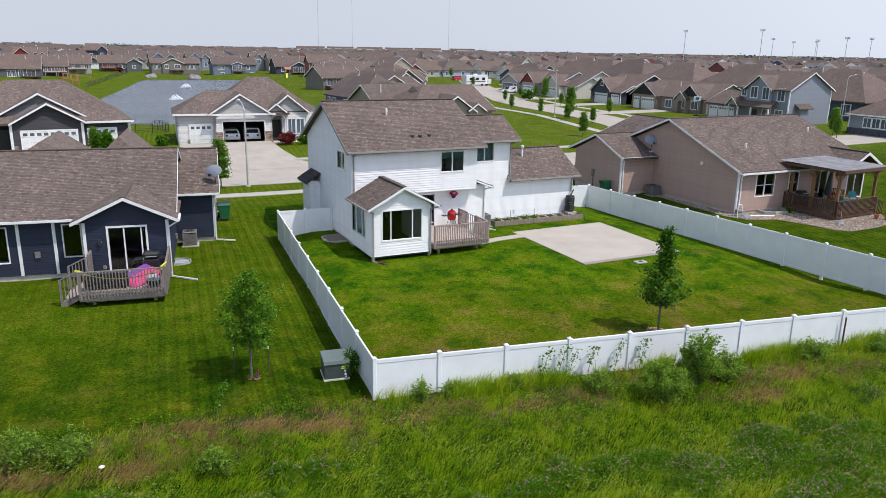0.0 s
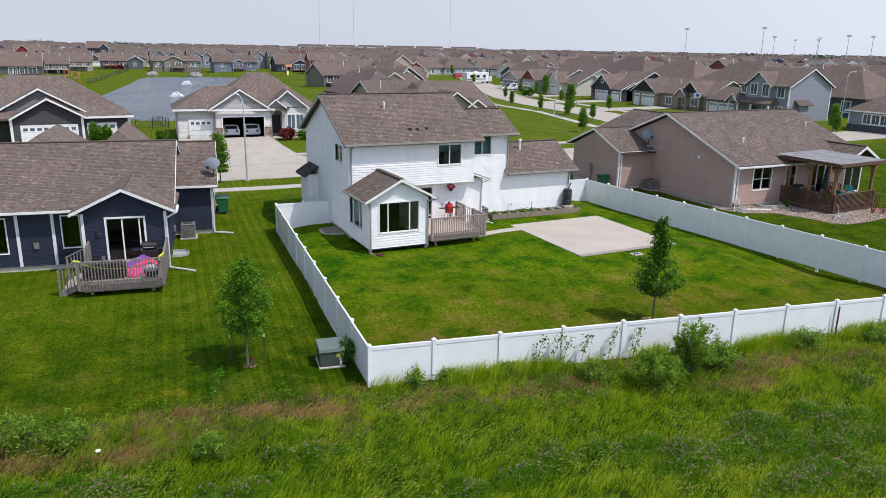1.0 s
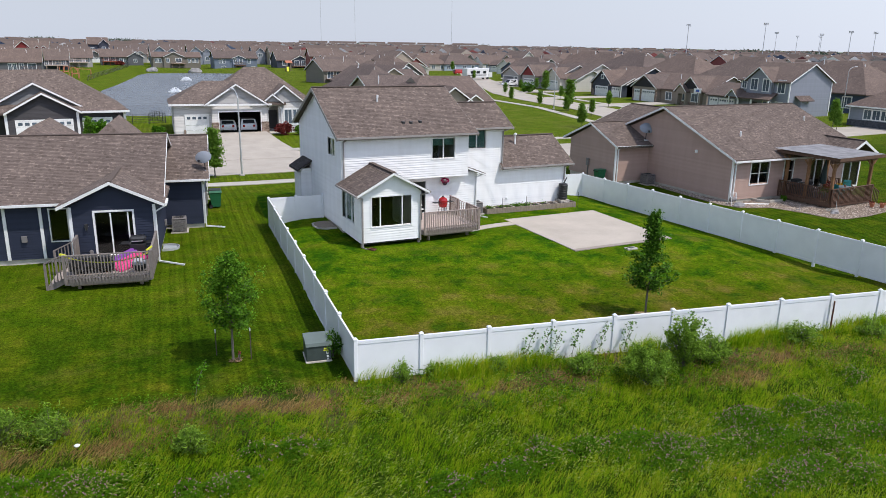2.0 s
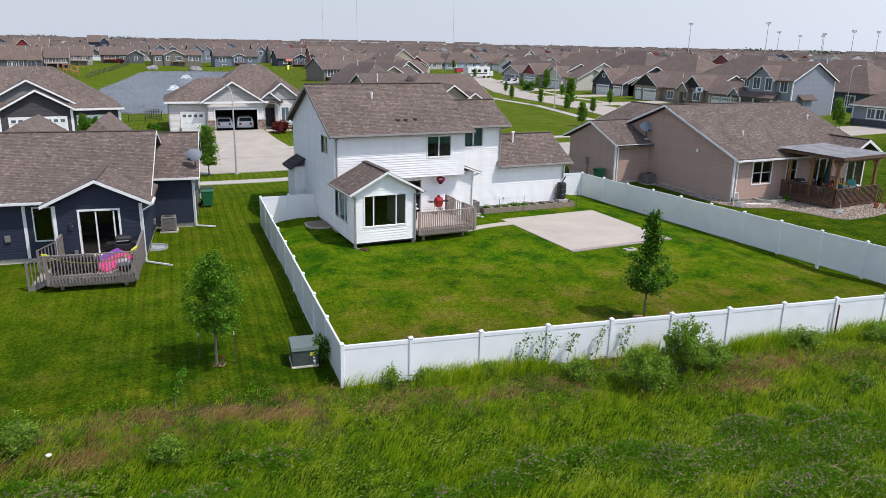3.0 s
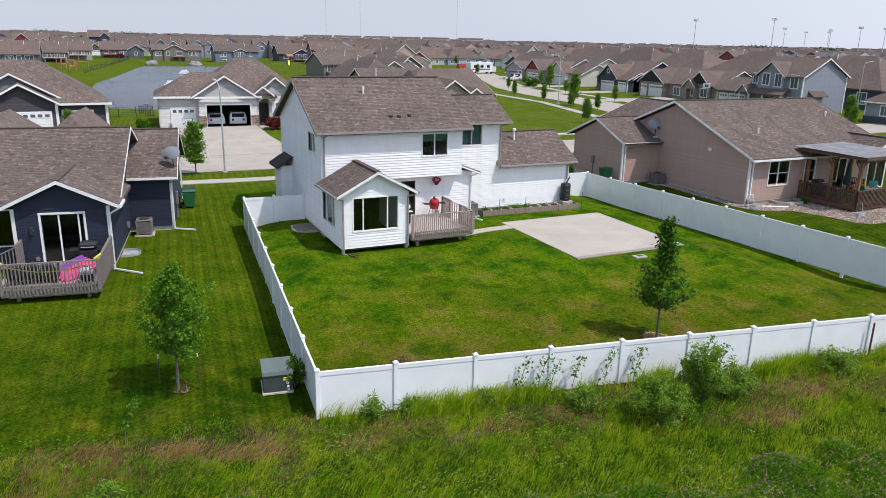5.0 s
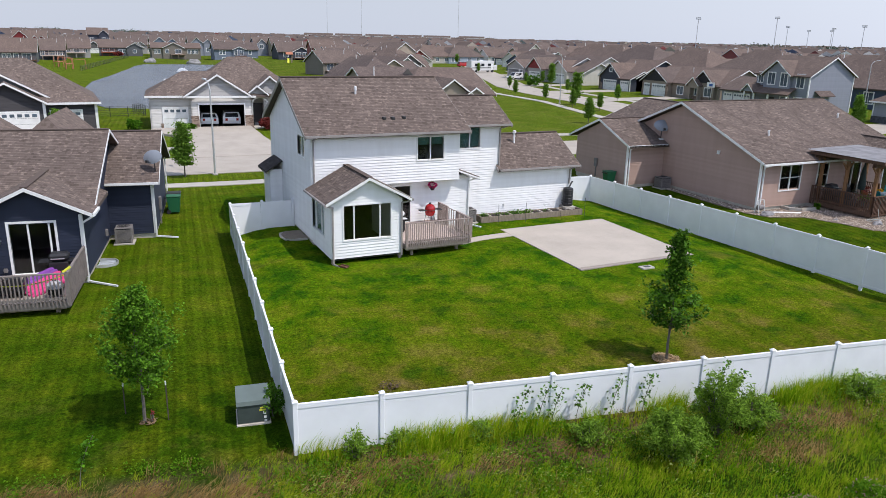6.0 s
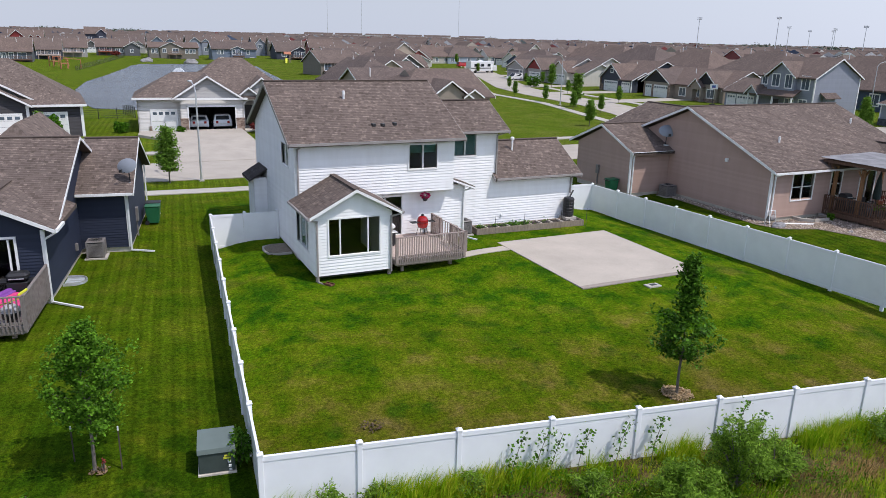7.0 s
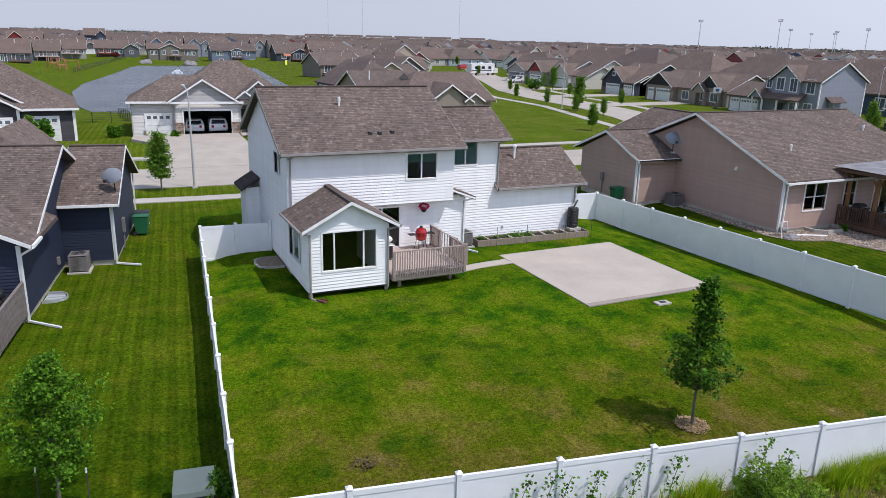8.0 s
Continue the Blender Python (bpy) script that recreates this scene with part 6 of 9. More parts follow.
    part("porch_arch", bm, T, h)
    part("front_door", boxes((10.3, 2.72, 0.3, 11.3, 2.82, 2.4)), M_DARK, h)
    part("step", boxes((10.0, -0.3, -0.3, 11.6, 2.7, 0.1), (10.0, -0.7, -0.4, 11.6, -0.3, -0.1)), M_WALKWAY, h)
    far_window(h, 11.9, 1.0, 1.0, 0.8, 1.6), far_window(h, 12.9, 1.0, 1.0, 0.8, 1.6)
    return h


garage_house()


def dark_house():
    h = thing("house", pose(-15.6, 61.6, 0.2, 0, 0, 3), "charcoal single-storey house with white garage doors", "house")
    wall = board_mat("charcoal_siding", (0.045, 0.042, 0.045))
    side = board_mat("grey_siding", (0.17, 0.17, 0.175))
    T, R = M_TRIM, M_ROOF
    bm = bmesh.new()
    gable_shell(bm, 0.8, 0, 7.2, 6, -0.8, 3.1, 1.75, "y")
    part("wall", bm, wall, h)
    bm = boxes((7.2, 0.6, -0.8, 11.7, 0.75, 3.1), (11.55, 0.6, -0.8, 11.7, 13, 3.1), (-5, 2.6, -0.8, 0.8, 2.75, 3.1), (-5, 12.85, -0.8, 11.7, 13, 3.1), (-5, 2.6, -0.8, -4.85, 13, 3.1))
    part("wall", bm, wall, h)
    hip_roof(h, -5.4, 0.2, 12.1, 13.4, 3.1, 3.9, R)
    far_gable_roof(h, 0.7, -0.45, 7.6, 6, 3.15, 1.95, "y", mat=R)
    bm = bmesh.new()
    face(bm, [(-0.9, 1.4, 3.1), (7.9, 1.4, 3.1), (3.5, 1.4, 5.8)])
    part("gable", bm, side, h)
    far_gable_roof(h, -1.4, 1.0, 8.4, 7, 3.25, 2.75, "y", mat=R)
    far_garage(h, 1.7, 0, 0.1, 4.9, 2.2, split=True)
    far_garage(h, 7.7, 0.6, 0.1, 2.6, 2.2, split=True)
    for x, y in ((0.7, -0.06), (7.05, -0.06), (11.5, 0.52)):
        part("corner_board", boxes((x, y, -0.4, x + 0.25, y + 0.11, 3.1)), T, h)
    for x in (0.95, 6.65):
        part("stone_base", boxes((x, -0.1, -0.6, x + 0.4, 0.0, 0.9)), M_STONE, h)
    part("fascia", boxes((7.2, 0.1, 2.92, 12.1, 0.25, 3.12)), T, h)
    part("front_door", boxes((-0.4, 2.5, 0.1, 0.5, 2.6, 2.3)), M_DARK, h)
    return h


dark_house()


# ---- vehicles ----
def paint_mat(name, c):
    n = Nodes(name)
    n.out(c, 0.25, 0.1)
    n.bsdf.inputs["Coat Weight"].default_value = 0.6
    return n.mat


M_TYRE = painted("tyre_rubber", (0.02, 0.02, 0.021), 0.85)
M_LAMP_RED = painted("red_lamp_glass", (0.35, 0.015, 0.012), 0.2)
M_LAMP_CLEAR = painted("clear_lamp_glass", (0.7, 0.7, 0.68), 0.1)
M_CARGLASS = painted("car_glass", (0.02, 0.024, 0.028), 0.05)


def car(name, m, body, label, length=4.5, width=1.82, height=1.48, wagon=1.0):
    """A car along local x, nose to +x."""
    c = thing(name, m, label, "car")
    L, W, H = length, width / 2, height
    prof = [(-L / 2, 0.35), (-L / 2, 0.75), (-L / 2 + 0.08, 0.98), (-L / 2 + 0.5 * (1.6 - wagon), 1.02), (-L / 2 + 0.25 + 0.55 * (1.5 - wagon), H), (L * 0.08, H), (L * 0.26, 0.98), (L / 2 - 0.25, 0.82), (L / 2, 0.62), (L / 2, 0.35)]
    bm = bmesh.new()
    rings = []
    for y, inset in ((-W, 0.06), (-W + 0.10, 0.0), (W - 0.10, 0.0), (W, 0.06)):
        rings.append([bm.verts.new((x * (1 - inset * 0.15), y * (0.84 if z > 1.05 else 1.0), z - (inset * 0.8 if z > 0.9 else 0))) for x, z in prof])
    n = len(prof)
    for a, b in zip(rings, rings[1:]):
        for k in range(n):
            bm.faces.new((a[k], a[(k + 1) % n], b[(k + 1) % n], b[k]))
    bm.faces.new(rings[0][::-1])
    bm.faces.new(rings[-1])
    bmesh.ops.recalc_face_normals(bm, faces=bm.faces)
    part("body", bm, body, c)
    bm = bmesh.new()
    for s in (-1, 1):
        x0, x1 = -L / 2 + 0.45, L * 0.2
        face(bm, [(x0 + 0.2, s * (W * 0.955), 1.0), (x1, s * (W * 0.955), 1.0), (L * 0.08, s * (W * 0.86), H - 0.09), (x0 + 0.45, s * (W * 0.86), H - 0.09)])
    part("side_glass", bm, M_CARGLASS, c)
    bm = bmesh.new()
    xr = -L / 2 + 0.25 + 0.55 * (1.5 - wagon)
    face(bm, [(-L / 2 + 0.5 * (1.6 - wagon) - 0.03, -W * 0.75, 1.05), (-L / 2 + 0.5 * (1.6 - wagon) - 0.03, W * 0.75, 1.05), (xr - 0.05, W * 0.68, H - 0.1), (xr - 0.05, -W * 0.68, H - 0.1)])
    part("rear_window", bm, M_CARGLASS, c)
    bm = bmesh.new()
    face(bm, [(L * 0.26 - 0.02, -W * 0.78, 1.03), (L * 0.26 - 0.02, W * 0.78, 1.03), (L * 0.09, W * 0.7, H - 0.04), (L * 0.09, -W * 0.7, H - 0.04)])
    part("windscreen", bm, M_CARGLASS, c)
    for s in (-1, 1):
        part("tail_lamp", boxes((-L / 2 - 0.02, s * W * 0.62 - 0.12, 0.68, -L / 2 + 0.05, s * W * 0.62 + 0.12, 0.92)), M_LAMP_RED, c)
        part("headlight", boxes((L / 2 - 0.12, s * W * 0.7 - 0.14, 0.6, L / 2 - 0.01, s * W * 0.7 + 0.14, 0.74)), M_LAMP_CLEAR, c)
        for x in (-L * 0.3, L * 0.31):
            bm = bmesh.new()
            tube(bm, (x, s * (W - 0.2), 0.33), (x, s * (W + 0.01), 0.33), 0.33, seg=14)
            w = part("wheel", bm, M_TYRE, c)
            bm = bmesh.new()
            tube(bm, (x, s * (W - 0.05), 0.33), (x, s * (W + 0.02), 0.33), 0.2, seg=12)
            part("rim", bm, M_METAL, w)
    part("number_plate", boxes((-L / 2 - 0.03, -0.16, 0.62, -L / 2 + 0.02, 0.16, 0.72)), M_LAMP_CLEAR, c)
    part("bumper", boxes((-L / 2 - 0.04, -W * 0.92, 0.36, -L / 2 + 0.1, W * 0.92, 0.56), bevel=0.03), body, c)
    return c


WHITE_CAR, RED_CAR, BLACK_CAR = paint_mat("white_car_paint", (0.75, 0.75, 0.75)), paint_mat("red_car_paint", (0.40, 0.02, 0.02)), paint_mat("black_car_paint", (0.02, 0.02, 0.022))
car("car", GARAGE @ pose(5.55, 3.5, 0.02, 0, 0, 90), WHITE_CAR, "white saloon car parked inside an open garage", height=1.46)
car("car", GARAGE @ pose(7.85, 3.5, 0.02, 0, 0, 90), WHITE_CAR, "white hatchback parked inside an open garage", height=1.55, wagon=1.4)
car("car", pose(25.2, 43.2, gz(25.2, 43.2) + 0.06, 0, 0, 0), RED_CAR, "red car parked at the kerb", height=1.45)
car("car", pose(97.5, 156.5, gz(97.5, 156.5) + 0.08, 0, 0, 200), WHITE_CAR, "white minivan parked on a driveway", length=5.2, height=1.8, wagon=1.5)
car("car", pose(118, 228, gz(118, 228) + 0.05, 0, 0, 5), RED_CAR, "red pickup parked by the street", length=5.4, height=1.8, wagon=1.3)


def camper():
    c = thing("motorhome", pose(106, 192, gz(106, 192) + 0.05, 0, 0, 12), "white motorhome with dark stripes parked on a driveway", "motorhome")
    part("body", boxes((-5, -1.25, 0.6, 4.2, 1.25, 3.5), (4.2, -1.2, 0.6, 5.6, 1.2, 2.2), bevel=0.08), WHITE_CAR, c)
    part("stripe", boxes((-4.9, -1.27, 1.3, 3.9, -1.24, 1.55), (-3, -1.27, 2.1, 0, -1.24, 2.25)), M_DARK, c)
    for x in (-3.6, -1.0, 1.6):
        part("window", boxes((x, -1.275, 1.9, x + 1.2, -1.24, 2.7)), M_CARGLASS, c)
    part("door", boxes((3.0, -1.28, 0.7, 3.7, -1.24, 2.6)), M_TRIM, c)
    part("roof_unit", boxes((-1, -0.5, 3.5, 0.2, 0.5, 3.75), bevel=0.05), M_TRIM, c)
    for x in (-3.0, 3.6):
        for s in (-1, 1):
            bm = bmesh.new()
            tube(bm, (x, s * 0.95, 0.42), (x, s * 1.26, 0.42), 0.42, seg=12)
            part("wheel", bm, M_TYRE, c)


camper()


def trailer():
    c = thing("cargo_trailer", pose(102.6, 158.8, gz(102.6, 158.8) + 0.08, 0, 0, 15), "white enclosed cargo trailer parked beside a minivan", "trailer")
    part("body", boxes((-2.2, -1.05, 0.5, 2.2, 1.05, 2.5), bevel=0.06), WHITE_CAR, c)
    for s in (-1, 1):
        bm = bmesh.new()
        tube(bm, (0, s * 0.95, 0.36), (0, s * 1.12, 0.36), 0.36, seg=12)
        part("wheel", bm, M_TYRE, c)
    bm = bmesh.new()
    tube(bm, (2.2, 0, 0.5), (3.4, 0, 0.45), 0.06)
    part("drawbar", bm, M_DARK, c)


trailer()


# ---- street lamps, floodlights, masts ----
def street_lamp(x, y, h, turn, label):
    s = thing("street_lamp", pose(x, y, gz(x, y), 0, 0, turn), label, "street lamp", "street lamps")
    bm = bmesh.new()
    tube(bm, (0, 0, 0), (0, 0, h), 0.09, 0.055, 10)
    part("pole", bm, M_METAL, s)
    bm = bmesh.new()
    pts = [(0, 0, h - 0.1), (0.25, 0, h + 0.3), (0.8, 0, h + 0.55), (1.5, 0, h + 0.65)]
    for a, b in zip(pts, pts[1:]):
        tube(bm, a, b, 0.04, seg=8)
    part("arm", bm, M_METAL, s)
    part("lantern", boxes((1.4, -0.12, h + 0.58, 2.0, 0.12, h + 0.72), bevel=0.03), M_METAL, s)
    part("base", boxes((-0.18, -0.18, -0.1, 0.18, 0.18, 0.12), bevel=0.02), M_WALKWAY, s)


street_lamp(3.9, 41.2, 6.5, 95, "grey metal street lamp on the grass verge")
street_lamp(66.1, 87.5, 7.4, 180, "grey metal street lamp beside the curving street")
street_lamp(112, 66, 7.4, 0, "grey metal street lamp behind a tan house")
FLOODLIGHTS = ((348.7, 359.1, 25.2), (381.0, 326.1, 26.2), (475.9, 399.9, 23.0), (577.7, 465.4, 22.2), (495.9, 375.8, 22.1), (589.4, 451.0, 22.5), (443.4, 312.8, 22.6), (500.6, 336.1, 23.3))
flood = None
for x, y, top in FLOODLIGHTS:
    if flood is None:
        flood = thing("floodlight_mast", pose(x, y, -1), "tall grey sports field floodlight mast", "floodlight", "floodlights")
        bm = bmesh.new()
        tube(bm, (0, 0, 0), (0, 0, 24.5), 0.28, 0.16, 8)
        part("pole", bm, M_METAL, flood)
        bm = boxes((-1.5, -0.12, 24.3, 1.5, 0.12, 24.45), (-1.5, -0.12, 25.1, 1.5, 0.12, 25.25))
        part("crossarm", bm, M_METAL, flood)
        for k in range(4):
            for z in (24.5, 25.3):
                part("lamp_head", boxes((-1.45 + k * 0.76, -0.35, z, -0.9 + k * 0.76, 0.25, z + 0.45), bevel=0.05), M_METAL, flood)
        flood.matrix_basis = pose(x, y, top - 26.0, 0, 0, -45)
    else:
        copy_thing(flood, pose(x, y, top - 26.0, 0, 0, rng.uniform(-70, -30)))
for x, y, top in ((663, 2284, 230), (763, 2252, 230), (1042, 2138, 235)):
    s = thing("radio_mast", pose(x, y, -2), "thin grey radio mast on the horizon", "mast", "radio masts")
    bm = bmesh.new()
    tube(bm, (0, 0, 0), (0, 0, top), 0.5, 0.35, 6)
    part("lattice_pole", bm, painted("mast_steel", (0.45, 0.47, 0.5), 0.6), s)


# ---- plants ----
def leaf_mat(name, c, spread=0.45, trans=0.25):
    n = Nodes(name)
    r = n.island()
    dark, lite = tuple(x * (1 - spread) for x in c), tuple(x * (1 + spread) for x in c)
    col = n.ramp(r, [(0, dark), (0.5, c), (1, (lite[0] * 1.1, lite[1], lite[2]))])
    n.out(col, 0.6, 0, None, spec=0.12)
    t = n.put("ShaderNodeBsdfTranslucent", {"Color": col})
    m = n.put("ShaderNodeMixShader", {0: trans, 1: n.bsdf.outputs[0], 2: t.outputs[0]})
    n.tree.links.new(m.outputs[0], n.tree.nodes["Material Output"].inputs[0])
    return n.mat


M_LEAF = leaf_mat("maple_leaves", (0.058, 0.150, 0.010), 0.55)
M_LEAF_LIGHT = leaf_mat("young_leaves", (0.066, 0.178, 0.008), 0.6)
M_LEAF_PALE = leaf_mat("young_green_leaves", (0.100, 0.235, 0.016), 0.6, 0.38)
M_LEAF_STREET = leaf_mat("street_tree_leaves", (0.140, 0.270, 0.034), 0.45, 0.4)
M_LEAF_RED = leaf_mat("red_shrub_leaves", (0.16, 0.03, 0.025))
M_WILLOW = leaf_mat("willow_leaves", (0.185, 0.320, 0.035), 0.6, 0.5)


def leaves(name, centres, normals_up, size, mat, parent=None, seed=1, droop=0.3, long=1.5):
    """Many small folded leaves at the given centres, each a kite of two triangles."""
    r = np.random.default_rng(seed)
    c = np.asarray(centres, float)
    n = len(c)
    d = r.normal(size=(n, 3))
    d[:, 2] = d[:, 2] * 0.5 - droop
    d /= np.linalg.norm(d, axis=1)[:, None]
    w = np.cross(d, r.normal(size=(n, 3)) + np.array([0, 0, normals_up]))
    w /= np.linalg.norm(w, axis=1)[:, None] + 1e-9
    s = size * r.uniform(0.6, 1.3, n)[:, None]
    up = np.cross(w, d)
    v = np.stack([c - d * s * long / 2, c + w * s / 2 + up * s * 0.12, c + d * s * long / 2, c - w * s / 2 + up * s * 0.12], 1).reshape(-1, 3)
    f = np.arange(4 * n).reshape(n, 4)
    me = bpy.data.meshes.new(name)
    me.from_pydata(v.tolist(), [], np.concatenate([f[:, [0, 1, 2]], f[:, [0, 2, 3]]]).tolist())
    me.materials.append(mat)
    ob = new(name, me)
    ob.parent = parent
    return ob


def make_tree(m, label, height, bottom, profile, nleaf, leaf, mat, trunk_r=0.05, seed=1, limbs=26, name="tree", group="", spread=0.17):
    """A tapered trunk, limbs to the crown's outline, and leaf clusters along them. profile(f): crown radius at f of its height."""
    r = random.Random(seed)
    t = thing(name, m, label, "tree", group)
    bm = bmesh.new()
    pts = [Vector((r.gauss(0, 0.012) * k, r.gauss(0, 0.012) * k, height * 0.94 * k / 7)) for k in range(8)]
    for k in range(7):
        tube(bm, pts[k], pts[k + 1], trunk_r * (1 - k / 8), trunk_r * (1 - (k + 1) / 8), 7)
    part("trunk", bm, M_BARK, t)
    bm = bmesh.new()
    spots = []
    for k in range(limbs):
        f = (k + r.random()) / limbs
        z = bottom + (height - bottom) * f
        a = k * 2.4 + r.uniform(-0.5, 0.5)
        rad = profile(f) * r.uniform(0.62, 1.25)
        base = Vector((0, 0, max(bottom * 0.85, z - rad * 0.75)))
        tip = Vector((rad * math.cos(a), rad * math.sin(a), z + r.uniform(-0.05, 0.1) * height * 0.2))
        mid = base.lerp(tip, 0.5) + Vector((0, 0, rad * 0.06))
        w = trunk_r * 0.34 * (1.1 - f)
        tube(bm, base, mid, w, w * 0.7, 5, False), tube(bm, mid, tip, w * 0.7, w * 0.25, 5, False)
        for j in range(7):
            g = 0.3 + 0.75 * j / 6
            p = base.lerp(mid, g * 2) if g < 0.5 else mid.lerp(tip, g * 2 - 1)
            spots.append((p, spread * height * 0.30 * (0.6 + 0.7 * g)))
        for j in range(2):
            q = mid.lerp(tip, r.uniform(0.2, 0.9))
            e = q + Vector((r.gauss(0, 1), r.gauss(0, 1), r.gauss(0.3, 0.6))) * rad * 0.3
            tube(bm, q, e, w * 0.3, w * 0.12, 4, False)
            spots.append((e, spread * height * 0.26))
    part("limb", bm, M_BARK, t)
    g = np.random.default_rng(seed)
    idx = g.integers(0, len(spots), nleaf)
    base = np.array([spots[i][0] for i in idx])
    sig = np.array([spots[i][1] for i in idx])[:, None]
    c = base + g.normal(size=(nleaf, 3)) * sig * np.array([1, 1, 0.8])
    c[:, 2] = np.maximum(c[:, 2], bottom * 0.9)
    leaves("crown", c, 1.5, leaf, mat, t, seed)
    return t


def column_then_leader(f):
    return 0.22 + 0.72 * math.exp(-((f - 0.26) / 0.26) ** 2) if f < 0.62 else 0.33 - 0.24 * (f - 0.62) / 0.38


def round_crown(f):
    return 0.90 * math.sqrt(max(0.02, math.sin(math.pi * min(1, 0.16 + f * 0.82)))) * (1.0 if f < 0.55 else 1 - 0.95 * (f - 0.55))


make_tree(pose(13.2, 0.80, gz(13.2, 0.80)), "young dark green maple in the fenced lawn", 4.45, 1.35, column_then_leader, 5400, 0.082, M_LEAF, 0.05, 3, 32, spread=0.08)
make_tree(pose(-3.48, 3.1, gz(-3.48, 3.1)), "young green tree with a loose crown on the side lawn", 3.9, 1.4, round_crown, 9500, 0.062, M_LEAF_PALE, 0.05, 8, 30, spread=0.085)


def oval(f):
    return 0.66 * math.sqrt(max(0.02, math.sin(math.pi * (0.1 + 0.86 * f)))) * (1 - 0.35 * f)


def slim(f):
    return 0.6 * math.sqrt(max(0.02, math.sin(math.pi * (0.08 + 0.88 * f))))


street_trees = [make_tree(pose(1.66, 41.0, gz(1.66, 41)), "dense green street tree on the grass verge", 4.0, 1.05, oval, 6000, 0.115, M_LEAF_STREET, 0.06, 21, 28, "street_tree", "street trees", 0.14),
                make_tree(pose(67, 84.3, gz(67, 84.3)), "slim green street tree on the verge", 5.0, 1.4, slim, 1600, 0.26, M_LEAF_STREET, 0.07, 22, 20, "street_tree", "street trees")]
for k, x, y, tall in ((1, 68.3, 106, 2.9), (1, 66.7, 93, 2.9), (0, 64, 80.7, 2.9), (0, 65.3, 75.4, 2.8), (0, 53.2, 61.4, 3.4), (1, 78.8, 126.5, 2.7), (1, 83.8, 111.5, 2.7), (1, 96.4, 141, 3.0), (1, 92, 141.6, 2.6), (1, 78.9, 88.8, 2.9),
                      (0, 91.5, 129.5, 5.4), (1, 112, 205, 3.4), (1, 104, 190, 3.0), (0, 92.2, 52.6, 4.2), (0, 89.9, 50.2, 3.0), (0, -7.5, 60.0, 2.8), (0, 13.6, 42.6, 2.6),
                      (1, 128, 255, 4), (0, 142, 262, 4), (0, 105, 142.5, 2.0), (0, 95, 127, 1.2), (0, 99, 104, 1.5)):
    copy_thing(street_trees[k], pose(x, y, gz(x, y) - 0.03, 0, 0, rng.uniform(0, 360)) @ Matrix.Scale(tall / (4.2 if k == 0 else 5.2), 4))

shrub_n = 0


def shrub(x, y, z, w, h, n, leaf, mat, label, seed, name="shrub"):
    s = thing(name, pose(x, y, z), label, "shrub")
    g = np.random.default_rng(seed)
    c = g.normal(size=(n, 3))
    c /= np.linalg.norm(c, axis=1)[:, None]
    c *= (g.random(n) ** 0.35)[:, None] * (0.85 + 0.3 * np.sin(c[:, [0]] * 5 + seed) * np.cos(c[:, [1]] * 4))
    c = c * np.array([w / 2, w / 2, h / 2]) + np.array([0, 0, h / 2])
    c[:, 2] = np.maximum(c[:, 2], 0.02)
    leaves("foliage", c, 1.0, leaf, mat, s, seed)
    bm = bmesh.new()
    r = random.Random(seed)
    for k in range(6):
        tube(bm, (0, 0, 0), (r.uniform(-0.35, 0.35) * w, r.uniform(-0.35, 0.35) * w, h * 0.7), 0.02, 0.006, 5, False)
    part("stem", bm, M_BARK, s)
    return s


shrub(-6.7, 59.9, gz(-6.7, 59.9), 2.6, 2.4, 1500, 0.2, M_LEAF_LIGHT, "round bright green shrub beside a driveway", 31)
shrub(12.4, 61.2, gz(12.4, 61.2), 2.2, 1.5, 900, 0.18, M_LEAF_RED, "dark red shrub beside a porch", 32)
shrub(14.2, 61.0, gz(14.2, 61.0), 1.6, 1.2, 600, 0.18, M_LEAF_LIGHT, "light green shrub beside a porch", 33)
shrub(4.6, 61.8, gz(4.6, 61.8), 1.0, 0.9, 300, 0.15, M_LEAF_LIGHT, "small green shrub beside a garage", 34)
shrub(-0.8, 64.5, gz(-0.8, 64.5), 1.6, 1.1, 500, 0.18, M_LEAF_LIGHT, "low green shrub at a house corner", 35)
shrub(36.2, 13.6, 0.28, 0.55, 0.5, 350, 0.07, M_LEAF_LIGHT, "small green shrub in a gravel bed", 36)
shrub(89, 133, gz(89, 133), 4.0, 2.6, 700, 0.3, M_LEAF, "dark clipped hedge beside a driveway", 37)
shrub(6, 325, -1, 4.5, 2.0, 400, 0.4, M_LEAF_RED, "dark red shrub behind a pond house", 38)


